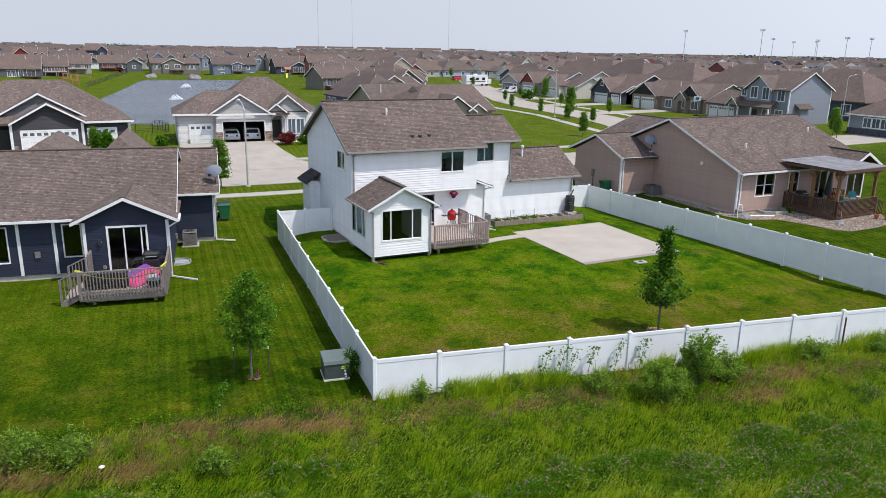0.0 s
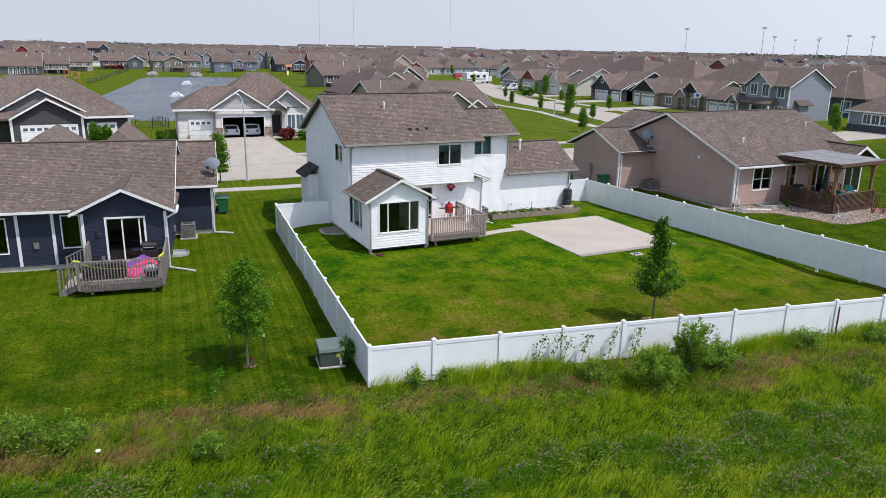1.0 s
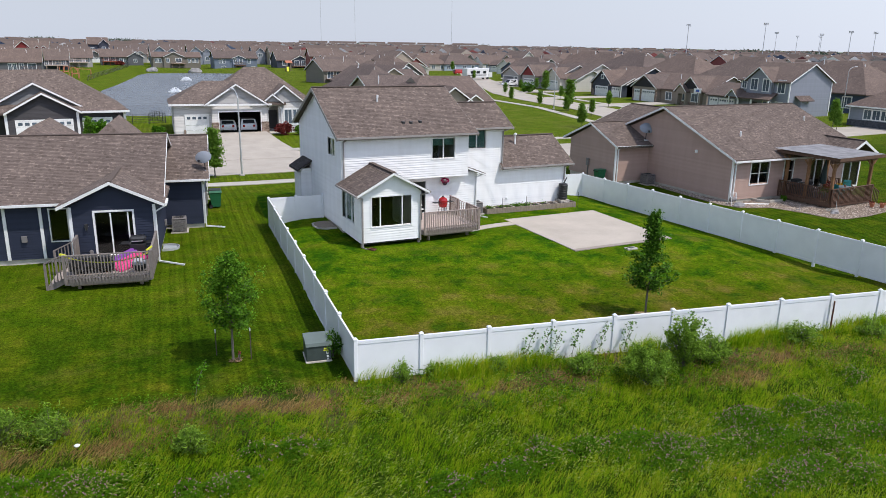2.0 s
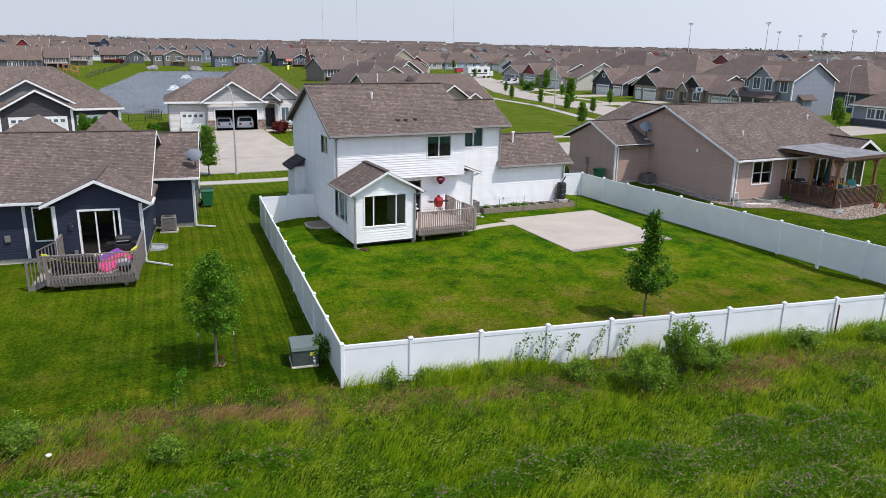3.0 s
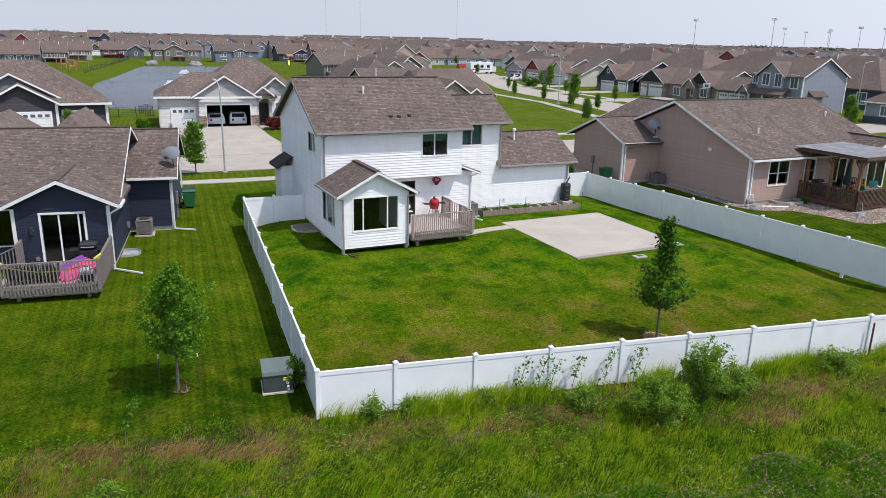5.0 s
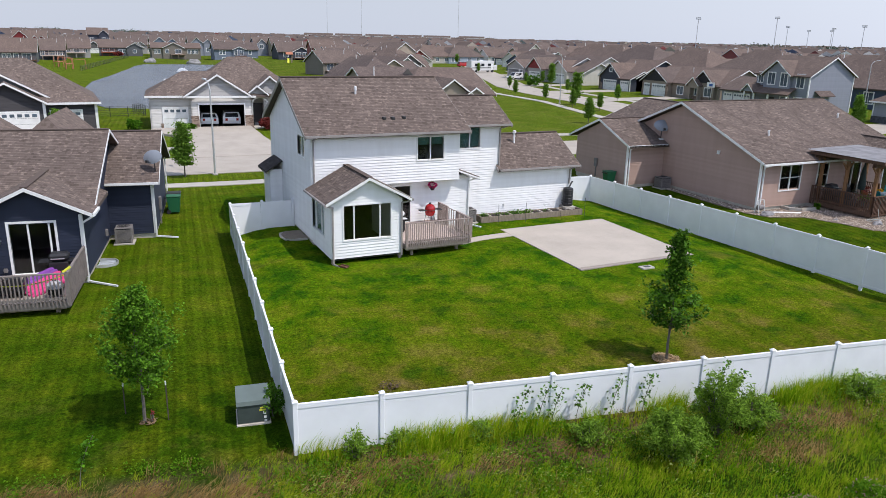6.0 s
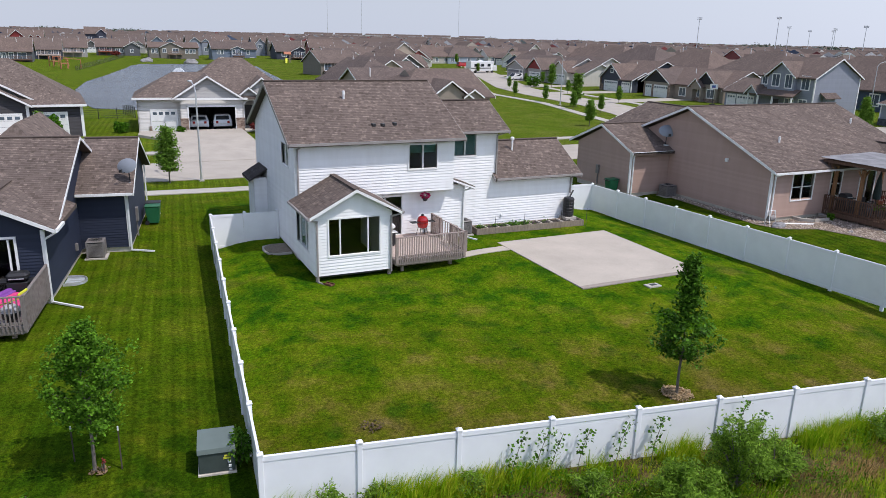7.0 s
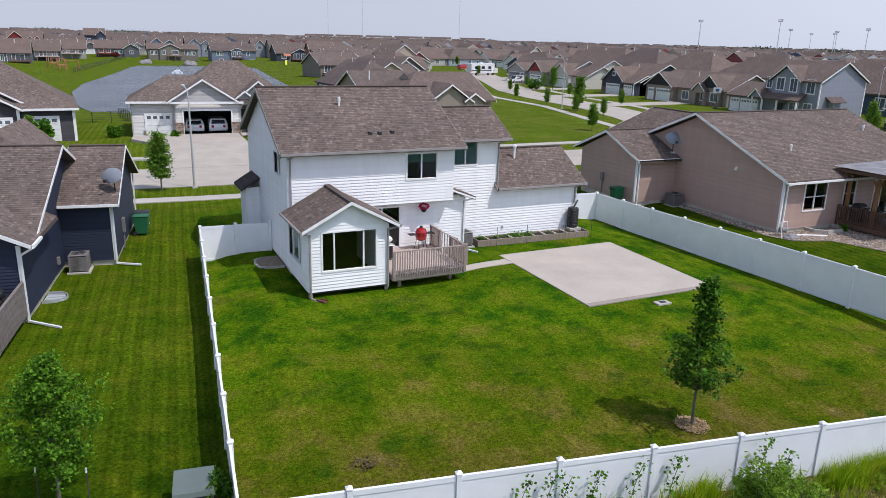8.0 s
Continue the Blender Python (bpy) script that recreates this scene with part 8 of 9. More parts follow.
for y in (0.0, 2.15):
    bm = bmesh.new()
    beam(bm, (0.02, y, 0.40), (-0.80, y, 0.0), 0.04, 0.22)
    part("stringer", bm, M_OLD_RAIL, st)
    bm = bmesh.new()
    beam(bm, (0.05, y, 1.58), (-0.80, y, 1.18), 0.09, 0.04)
    part("handrail", bm, M_OLD_RAIL, st)
    for k in range(6):
        x = -0.06 - k * 0.14
        part("baluster", boxes((x - 0.02, y - 0.02, 0.44 + x * 0.35, x + 0.02, y + 0.02, 1.54 + x * 0.47)), M_OLD_RAIL, st)
    part("newel_post", boxes((-0.84, y - 0.045, -0.15, -0.75, y + 0.045, 1.2), bevel=0.006), M_OLD_RAIL, st)

M_RED = paint_mat("red_enamel", (0.38, 0.012, 0.014))
M_PINK = painted("pink_fabric", (0.62, 0.05, 0.20), 0.8, 0.15, 6)
M_PURPLE = painted("purple_fabric", (0.20, 0.05, 0.30), 0.8, 0.15, 6)
M_YELLOW = painted("yellow_webbing", (0.62, 0.62, 0.05), 0.7)
M_BLACKPL = painted("black_plastic", (0.018, 0.018, 0.02), 0.5)
M_GREENBIN = painted("green_bin_plastic", (0.015, 0.13, 0.055), 0.45)
M_UTILITY = painted("utility_green", (0.055, 0.072, 0.066), 0.5, 0.1, 4)
M_SOIL = painted("dark_soil", (0.035, 0.026, 0.02), 0.95, 0.3, 12)
M_PALE_TIMBER = wood_mat("pale_timber", (0.55, 0.49, 0.42))
M_ROCK = painted("grey_rock", (0.27, 0.26, 0.26), 0.9, 0.25, 5, 0, 18)
M_MULCH = painted("straw_mulch", (0.36, 0.27, 0.15), 0.95, 0.3, 14)
M_ACGREY = painted("ac_grey", (0.20, 0.185, 0.18), 0.5, 0.08, 3)
M_TERRACOTTA = painted("terracotta", (0.42, 0.16, 0.09), 0.8)
M_TEAL = painted("teal_plastic", (0.02, 0.22, 0.24), 0.5)


def kamado(x, y, z):
    k = thing("kamado_grill", pose(x, y, z), "red ceramic kamado grill on a stand with side shelves", "grill")
    bm = bmesh.new()
    lathe(bm, [(0.14, 0.42), (0.24, 0.48), (0.28, 0.62), (0.28, 0.74)], 20)
    part("bowl", bm, M_RED, k)
    bm = bmesh.new()
    lathe(bm, [(0.285, 0.76), (0.28, 0.86), (0.22, 0.99), (0.10, 1.06)], 20)
    lid = part("lid", bm, M_RED, k)
    bm = bmesh.new()
    lathe(bm, [(0.07, 1.05), (0.07, 1.13), (0.03, 1.15)], 12)
    part("vent_cap", bm, M_BLACKPL, lid)
    bm = bmesh.new()
    lathe(bm, [(0.292, 0.735), (0.292, 0.765)], 20)
    part("band", bm, M_DARK, k)
    for s in (-1, 1):
        part("side_shelf", boxes((s * 0.47 - 0.17, -0.2, 0.74, s * 0.47 + 0.17, 0.2, 0.77), bevel=0.008), M_BLACKPL, k)
    for a in range(4):
        c, sn = math.cos(a * math.pi / 2 + 0.78), math.sin(a * math.pi / 2 + 0.78)
        bm = bmesh.new()
        tube(bm, (0.2 * c, 0.2 * sn, 0.55), (0.34 * c, 0.34 * sn, 0.0), 0.014, seg=6)
        part("leg", bm, M_DARK, k)


kamado(11.78, 17.95, 0.50)


def gas_grill(m, label, hood, body):
    g = thing("gas_grill", m, label, "grill")
    part("cabinet", boxes((-0.35, -0.28, 0.08, 0.35, 0.28, 0.78), bevel=0.02), body, g)
    part("hood", boxes((-0.36, -0.27, 0.82, 0.36, 0.27, 1.12), bevel=0.09), hood, g)
    part("handle", boxes((-0.25, -0.33, 0.92, 0.25, -0.30, 0.95)), M_METAL, g)
    for s in (-1, 1):
        part("side_table", boxes((s * 0.55 - 0.19, -0.25, 0.78, s * 0.55 + 0.19, 0.25, 0.82), bevel=0.01), hood if s > 0 or hood is body else M_METAL, g)
        for y in (-0.2, 0.2):
            bm = bmesh.new()
            tube(bm, (s * 0.3, y - 0.02, 0.05), (s * 0.3, y + 0.02, 0.05), 0.05, seg=10)
            part("caster", bm, M_BLACKPL, g)


gas_grill(pose(9.55, 17.0, 0.50, 0, 0, 90), "white and black gas grill standing on the deck", M_TRIM, M_BLACKPL)
gas_grill(BLUE @ pose(-0.75, -1.0, 0.55, 0, 0, 0), "covered black gas grill on the blue house's deck", M_BLACKPL, M_BLACKPL)


def hanging_basket(x, y, z):
    h = thing("hanging_basket", pose(x, y, z), "hanging basket of magenta flowers under the overhang", "hanging basket")
    bm = bmesh.new()
    lathe(bm, [(0.09, -0.18), (0.16, -0.02), (0.17, 0.02)], 14)
    part("pot", bm, M_BLACKPL, h)
    g = np.random.default_rng(4)
    c = g.normal(size=(420, 3))
    c /= np.linalg.norm(c, axis=1)[:, None]
    c = c * np.array([0.27, 0.27, 0.17]) * g.uniform(0.7, 1, (420, 1)) + np.array([0, 0, 0.09])
    leaves("flowers", c, 1.0, 0.06, leaf_mat("magenta_petals", (0.45, 0.012, 0.12), 0.3), h, 4, 0.0, 1.0)
    bm = bmesh.new()
    for a in range(3):
        tube(bm, (0.15 * math.cos(a * 2.1), 0.15 * math.sin(a * 2.1), 0.02), (0, 0, 0.42), 0.005, seg=4)
    tube(bm, (0, 0, 0.42), (0, 0, 2.80 - z), 0.006, seg=4)
    part("hanger", bm, M_DARK, h)


hanging_basket(12.05, 18.28, 2.42)


def ac_unit(m, label, w=0.75, h=0.8, mat=None):
    a = thing("air_conditioner", m, label, "air conditioner", "air conditioners")
    mat = mat or M_ACGREY
    part("cabinet", boxes((-w / 2 + 0.04, -w / 2 + 0.04, 0.06, w / 2 - 0.04, w / 2 - 0.04, h - 0.03)), M_DARK, a)
    for k in range(4):
        bm = bmesh.new()
        for j in range(14):
            z = 0.1 + j * (h - 0.18) / 14
            box(bm, -w / 2 + 0.05, -w / 2 - 0.005, z, w / 2 - 0.05, -w / 2 + 0.03, z + 0.028)
        g = part("louvre_panel", bm, mat, a)
        g.matrix_basis = pose(0, 0, 0, 0, 0, 90 * k)
        g["kind"] = "stuff"
        s = part("corner_post", boxes((-w / 2 - 0.01, -w / 2 - 0.01, 0.03, -w / 2 + 0.06, -w / 2 + 0.06, h - 0.02)), mat, a)
        s.matrix_basis = pose(0, 0, 0, 0, 0, 90 * k)
    bm = boxes((-w / 2 - 0.01, -w / 2 - 0.01, h - 0.05, w / 2 + 0.01, w / 2 + 0.01, h), bevel=0.02)
    part("lid", bm, mat, a)
    bm = bmesh.new()
    for r in (0.12, 0.2, 0.28):
        for k in range(20):
            p, q = 2 * math.pi * k / 20, 2 * math.pi * (k + 1) / 20
            tube(bm, (r * math.cos(p), r * math.sin(p), h + 0.02), (r * math.cos(q), r * math.sin(q), h + 0.02), 0.008, seg=4)
    for k in range(4):
        beam(bm, (-0.3 * math.cos(k * 0.785), -0.3 * math.sin(k * 0.785), h + 0.015), (0.3 * math.cos(k * 0.785), 0.3 * math.sin(k * 0.785), h + 0.015), 0.015, 0.012)
    part("fan_grille", bm, M_DARK, a)
    part("pad", boxes((-w / 2 - 0.1, -w / 2 - 0.1, -0.1, w / 2 + 0.1, w / 2 + 0.1, 0.04)), M_WALKWAY, a)


ac_unit(pose(14.72, 19.25, 0.02), "grey air conditioner beside the white house wall", 0.72, 0.78)
ac_unit(BLUE @ pose(0.75, 6.15, 0.02), "taupe air conditioner beside the blue house wall", 0.75, 0.82)
ac_unit(TAN @ pose(-0.62, 7.72, 0.02), "grey air conditioner beside the tan house wall", 0.78, 0.8)


def garden_bed():
    g = thing("raised_garden_bed", pose(15.35, 18.75, 0, 0, 0, -1.5), "long raised timber garden bed with dark soil rows", "garden bed")
    L, W = 6.8, 0.85
    for r in ((0, 0, 0, L, 0.06, 0.34), (0, W - 0.06, 0, L, W, 0.34), (0, 0.06, 0, 0.06, W - 0.06, 0.34), (L - 0.06, 0.06, 0, L, W - 0.06, 0.34)):
        part("side_board", boxes(r, bevel=0.006), M_TIMBER, g)
    part("soil", boxes((0.06, 0.06, 0.0, L - 0.06, W - 0.06, 0.27)), M_SOIL, g)
    for k in range(1, 10):
        part("divider", boxes((k * L / 10 - 0.035, 0.06, 0.26, k * L / 10 + 0.035, W - 0.06, 0.345)), M_PALE_TIMBER, g)
    n = np.random.default_rng(9)
    for x, r, m in ((0.4, 0.16, 70), (1.25, 0.12, 30), (2.35, 0.30, 220), (2.9, 0.22, 120), (3.3, 0.18, 60), (1.4, 0.15, 40), (4.4, 0.1, 20)):
        c = n.normal(size=(m, 3)) * np.array([r, r * 0.8, 0.06]) + np.array([x, 0.42, 0.36])
        c[:, 1] = np.clip(c[:, 1], 0.1, W - 0.1)
        c[:, 2] = np.maximum(c[:, 2], 0.28)
        leaves("seedling_foliage", c, 2.0, 0.075, M_LEAF_LIGHT, g, int(x * 10), 0.0, 1.2)


garden_bed()
for x in (16.2, 18.0, 20.4, 22.1):
    s = thing("garden_stake", pose(x, 18.3, 0), "thin dark metal garden stake", "stake", "garden stakes")
    bm = bmesh.new()
    tube(bm, (0, 0, -0.1), (0, 0, 1.1), 0.012, seg=6)
    part("rod", bm, M_DARK, s)


def rain_barrel():
    b = thing("rain_barrel", pose(21.6, 19.42, 0), "black ribbed rain barrel on a concrete block base", "barrel")
    part("base", boxes((-0.36, -0.36, 0, 0.36, 0.36, 0.42), bevel=0.01), M_WALKWAY, b)
    bm = bmesh.new()
    rows = [(0.27, 0.42)]
    for k in range(6):
        z = 0.48 + k * 0.165
        rows += [(0.31, z), (0.315, z + 0.11), (0.295, z + 0.13), (0.295, z + 0.15)]
    lathe(bm, rows + [(0.28, 1.5), (0.24, 1.52)], 18)
    part("drum", bm, M_BLACKPL, b)
    bm = bmesh.new()
    tube(bm, (0.1, 0.1, 1.5), (0.55, 0.43, 1.8), 0.05, seg=8)
    part("inlet_hose", bm, M_BLACKPL, b)


rain_barrel()


def window_well_grate():
    w = thing("window_well", pose(4.55, 19.75, 0), "window well with a dark slatted cover beside the white house", "window well")
    bm = bmesh.new()
    pts = [(0.78, 0.82), (0.1, 0.82), (-0.32, 0.62), (-0.42, 0.0), (-0.32, -0.62), (0.1, -0.82), (0.78, -0.82)]
    for a, b in zip(pts, pts[1:]):
        beam(bm, (*a, 0.0), (*b, 0.0), 0.10, 0.10)
    part("rim", bm, M_WALKWAY, w)
    for k in range(11):
        y = -0.72 + k * 0.144
        x = -0.36 + 0.42 * (abs(y) / 0.8) ** 2.2
        part("bar", boxes((x, y - 0.045, 0.03, 0.78, y + 0.045, 0.08)), M_TIMBER, w)
    part("cover", boxes((-0.25, -0.76, -0.02, 0.78, 0.76, 0.0)), M_DARK, w)


window_well_grate()


def steel_well(m, label):
    w = thing("window_well", m, label, "window well")
    bm = bmesh.new()
    prev = None
    for k in range(15):
        a = -math.pi / 2 + math.pi * k / 14
        x, y = 0.85 * math.cos(a) ** 0.6 if math.cos(a) > 0 else 0, 0.55 * math.sin(a)
        cur = [bm.verts.new((x * f, y * f, z)) for f, z in ((1.0, -0.35), (1.0, 0.10), (0.96, 0.10), (0.96, -0.35))]
        if prev:
            for i in range(3):
                bm.faces.new((prev[i], cur[i], cur[i + 1], prev[i + 1]))
        prev = cur
    part("rim", bm, M_METAL, w)
    part("cover", boxes((0.02, -0.45, 0.0, 0.72, 0.45, 0.02)), painted("clear_cover", (0.45, 0.50, 0.52), 0.2), w)
    for k in range(3):
        part("rib", boxes((0.05, -0.32 + 0.3 * k, 0.02, 0.7, -0.27 + 0.3 * k, 0.05)), M_METAL, w)


steel_well(BLUE @ pose(0.02, 2.6, 0.02), "galvanised window well beside the blue house")


def transformer():
    t = thing("transformer_box", pose(-0.62, 2.35, gz(-0.6, 2.3), 0, 0, -8), "grey-green utility transformer box on a pad", "transformer")
    part("pad", boxes((-0.47, -0.5, -0.15, 0.47, 0.5, 0.05), bevel=0.01), M_CONCRETE_WALL, t)
    part("cabinet", boxes((-0.44, -0.46, 0.06, 0.44, 0.46, 0.66), bevel=0.015), M_UTILITY, t)
    bm = bmesh.new()
    for x0, x1 in ((-0.46, 0.46),):
        v = [bm.verts.new(p) for p in ((x0, -0.5, 0.62), (x1, -0.5, 0.62), (x1, 0.48, 0.66), (x0, 0.48, 0.66), (x0, -0.47, 0.74), (x1, -0.47, 0.74), (x1, 0.46, 0.80), (x0, 0.46, 0.80))]
        for f in ((0, 1, 5, 4), (1, 2, 6, 5), (2, 3, 7, 6), (3, 0, 4, 7), (4, 5, 6, 7), (3, 2, 1, 0)):
            bm.faces.new([v[i] for i in f])
    part("lid", bm, painted("utility_green_lid", (0.13, 0.165, 0.15), 0.5), t)
    for k, (x, z, w, h) in enumerate(((0.18, 0.48, 0.14, 0.045), (0.16, 0.41, 0.18, 0.045), (0.26, 0.30, 0.08, 0.08), (0.28, 0.17, 0.07, 0.07), (0.29, 0.07, 0.07, 0.06))):
        part("sticker", boxes((x, -0.475, z, x + w, -0.455, z + h)), M_YELLOW if k < 2 else M_TRIM, t, "small label with unreadable marks")


transformer()
for x, y, h, tip in ((-2.86, 3.0, 1.2, 0.12), (-3.95, 3.75, 1.0, 0.14)):
    s = thing("tree_stake", pose(x, y, gz(x, y)), "dark wooden tree stake with a pale tip", "stake", "tree stakes")
    part("post", boxes((-0.017, -0.017, -0.2, 0.017, 0.017, h - tip), bevel=0.003), M_STAKE, s)
    part("tip", boxes((-0.019, -0.019, h - tip, 0.019, 0.019, h), bevel=0.003), M_TRIM, s)


def mulch(x, y, r, mat, label, seed, n=900):
    g = np.random.default_rng(seed)
    a, d = g.uniform(0, 2 * np.pi, n), r * np.sqrt(g.random(n)) * g.uniform(0.75, 1.05, n)
    p = np.column_stack([x + d * np.cos(a), y + d * np.sin(a)])
    c = np.column_stack([p, ground_z(p) + 0.03 + 0.03 * g.random(n)])
    tagged(leaves("mulch", c, 4.0, 0.05, mat, None, seed, 0.0, 1.8), label, "mulch", kind="stuff")


mulch(13.2, 0.80, 0.52, leaf_mat("pale_mulch", (0.34, 0.25, 0.14), 0.35, 0.0), "ring of pale straw mulch round a tree trunk", 12)
mulch(-3.40, 3.05, 0.24, leaf_mat("brown_mulch", (0.20, 0.14, 0.08), 0.35, 0.0), "small patch of brown mulch round a tree trunk", 13, 90)
mulch(3.64, 2.5, 0.36, leaf_mat("bare_soil_bits", (0.09, 0.065, 0.04), 0.35, 0.0), "bare brown patch in the lawn", 14, 90)

d = thing("drain_cover", pose(18.79, 8.63, 0.03), "square concrete drain cover beside the patio", "drain")
part("slab", boxes((-0.34, -0.2, -0.1, 0.34, 0.2, 0.0), bevel=0.01), M_WALKWAY, d)
part("grate", boxes((-0.12, -0.1, 0.0, 0.16, 0.1, 0.02), bevel=0.005), M_DARK, d)


def wheelie_bin(m, label, lid):
    b = thing("wheelie_bin", m, label, "bin", "wheelie bins")
    bm = bmesh.new()
    v = [bm.verts.new(p) for p in ((-0.24, -0.28, 0.08), (0.24, -0.28, 0.08), (0.24, 0.28, 0.08), (-0.24, 0.28, 0.08), (-0.31, -0.36, 0.98), (0.31, -0.36, 0.98), (0.31, 0.38, 0.98), (-0.31, 0.38, 0.98))]
    for f in ((0, 1, 5, 4), (1, 2, 6, 5), (2, 3, 7, 6), (3, 0, 4, 7), (4, 5, 6, 7), (3, 2, 1, 0)):
        bm.faces.new([v[i] for i in f])
    bmesh.ops.bevel(bm, geom=list(bm.edges), offset=0.03, segments=2, affect="EDGES")
    part("body", bm, M_GREENBIN, b)
    part("lid", boxes((-0.33, -0.40, 0.98, 0.33, 0.40, 1.06), bevel=0.03), lid, b)
    part("handle", boxes((-0.28, 0.40, 0.92, 0.28, 0.46, 0.97)), M_BLACKPL, b)
    for s in (-1, 1):
        bm = bmesh.new()
        tube(bm, (s * 0.22, 0.3, 0.12), (s * 0.30, 0.3, 0.12), 0.12, seg=12)
        part("wheel", bm, M_TYRE, b)


wheelie_bin(BLUE @ pose(2.75, 12.2, 0, 0, 0, 90), "green wheelie bin with green lid beside the blue house", M_GREENBIN)
wheelie_bin(BLUE @ pose(2.72, 13.1, 0, 0, 0, 90), "green wheelie bin with dark lid beside the blue house", M_BLACKPL)
wheelie_bin(TAN @ pose(-3.75, 9.7, 0, 0, 0, 90), "green wheelie bin beside the tan garage wall", M_GREENBIN)


def dish(m, label):
    d = thing("satellite_dish", m, label, "satellite dish", "satellite dishes")
    bm = bmesh.new()
    rows = []
    for k in range(6):
        r = 0.40 * k / 5
        rows.append([bm.verts.new((r * 1.15 * math.cos(a * math.pi / 9), -0.10 + 0.5 * r * r, r * 0.85 * math.sin(a * math.pi / 9))) for a in range(18)])
    for a, b in zip(rows[1:], rows[2:]):
        for k in range(18):
            bm.faces.new((a[k], a[(k + 1) % 18], b[(k + 1) % 18], b[k]))
    bm.faces.new(rows[1])
    bmesh.ops.delete(bm, geom=rows[0], context="VERTS")
    bmesh.ops.transform(bm, matrix=pose(0, 0, 0.72, -32, 0, 0), verts=bm.verts)
    part("reflector", bm, painted("dish_grey", (0.23, 0.25, 0.28), 0.4), d)
    bm = bmesh.new()
    tube(bm, (0, 0.1, 0), (0, 0.06, 0.7), 0.025, seg=8)
    part("mast", bm, M_DARK, d)
    bm = bmesh.new()
    tube(bm, (0, 0.0, 0.42), (0, -0.42, 0.55), 0.018, seg=6)
    box(bm, -0.05, -0.5, 0.52, 0.05, -0.40, 0.64)
    part("feed_arm", bm, M_DARK, d)
    part("foot", boxes((-0.12, -0.05, -0.04, 0.12, 0.25, 0.03)), M_METAL, d)


dish(BLUE @ pose(2.28, 7.25, 3.26, 0, 0, -30) @ Matrix.Scale(1.12, 4), "grey satellite dish on the shingle roof")
dish(TAN @ pose(-0.25, 8.75, 3.30, 0, 0, -25) @ Matrix.Scale(1.3, 4), "grey satellite dish on the tan house's garage roof")


# small fittings on the walls
def fitting(name, m, rows, mat, label, category):
    t = thing(name, m, label, category)
    part("housing", boxes(*rows, bevel=0.008), mat, t)
    part("plate", boxes((-0.09, -0.012, -0.03, 0.09, 0.0, 0.03)), M_METAL, t)


fitting("wall_light", BLUE @ pose(-3.05, -0.015, 2.0), ((-0.06, -0.14, -0.16, 0.06, -0.01, 0.14),), M_DARK, "dark metal wall light beside the patio door", "wall light")
fitting("outlet_box", BLUE @ pose(-2.95, -0.015, 0.75), ((-0.07, -0.06, -0.09, 0.07, -0.01, 0.09),), M_ACGREY, "grey outdoor socket box", "socket")
fitting("wall_vent", BLUE @ pose(-6.0, 1.135, 1.25), ((-0.12, -0.10, -0.14, 0.12, -0.01, 0.16),), M_ACGREY, "pale grey vent box on the blue wall", "vent")
fitting("meter_box", BLUE @ pose(2.165, 9.6, 1.2, 0, 0, 90), ((-0.14, -0.14, -0.35, 0.14, -0.01, 0.35), (-0.05, -0.08, -1.15, 0.05, -0.01, -0.35)), M_ACGREY, "grey electric meter box on the blue wall", "meter box")
fitting("disconnect_box", BLUE @ pose(0.015, 5.4, 0.75, 0, 0, 90), ((-0.1, -0.12, -0.16, 0.1, -0.01, 0.16),), M_ACGREY, "grey switch box on the blue wall", "switch box")
fitting("wall_vent", TAN @ pose(-0.015, 3.47, 3.12, 0, 0, -90), ((-0.1, -0.12, -0.1, 0.1, -0.01, 0.12),), M_TRIM, "white vent hood on the tan gable", "vent")
fitting("meter_box", TAN @ pose(-3.215, 12.0, 1.3, 0, 0, -90), ((-0.14, -0.14, -0.3, 0.14, -0.01, 0.3), (-0.04, -0.07, -1.1, 0.04, -0.01, -0.3)), M_ACGREY, "grey electric meter on the tan garage wall", "meter box")
fitting("tap", pose(17.35, 19.77, 0.72), ((-0.05, -0.08, -0.06, 0.05, -0.01, 0.06),), M_TRIM, "white dryer vent on the white wall", "vent")


# things on the blue deck
def pool_float():
    """A ribbed float propped on its side across the deck."""
    b = thing("pool_float", BLUE @ pose(-1.15, -2.1, 0.60, 0, -10, 48), "pink and purple ribbed pool float propped on the deck", "pool float")
    for k in range(6):
        bm = bmesh.new()
        y, z = -0.42 + 0.17 * k, 0.10 + 0.05 * k
        tube(bm, (-0.85, y, z), (-0.72, y, z), 0.05, 0.10, 10), tube(bm, (-0.72, y, z), (0.72, y, z), 0.10, seg=10), tube(bm, (0.72, y, z), (0.85, y, z), 0.10, 0.05, 10)
        bmesh.ops.remove_doubles(bm, verts=bm.verts, dist=0.001)
        part("tube", bm, M_PURPLE if k in (4, 5) else M_PINK, b, "purple air tube" if k in (4, 5) else "pink air tube")


pool_float()
s = thing("outdoor_sofa", BLUE @ pose(-2.52, -2.75, 0.55, 0, 0, 3), "black outdoor sofa seen over the deck rail", "sofa")
part("seat", boxes((-0.8, -0.3, 0.18, 0.8, 0.45, 0.42), bevel=0.05), M_BLACKPL, s)
for x in (-0.8, -0.26, 0.28):
    part("back_cushion", boxes((x, -0.40, 0.34, x + 0.52, -0.22, 0.84), bevel=0.06), M_BLACKPL, s)
for x in (-0.9, 0.78):
    part("armrest", boxes((x, -0.40, 0.18, x + 0.12, 0.45, 0.62), bevel=0.03), M_BLACKPL, s)
for x in (-0.75, 0.7):
    for y in (-0.30, 0.35):
        part("leg", boxes((x, y, 0, x + 0.05, y + 0.05, 0.2)), M_DARK, s)
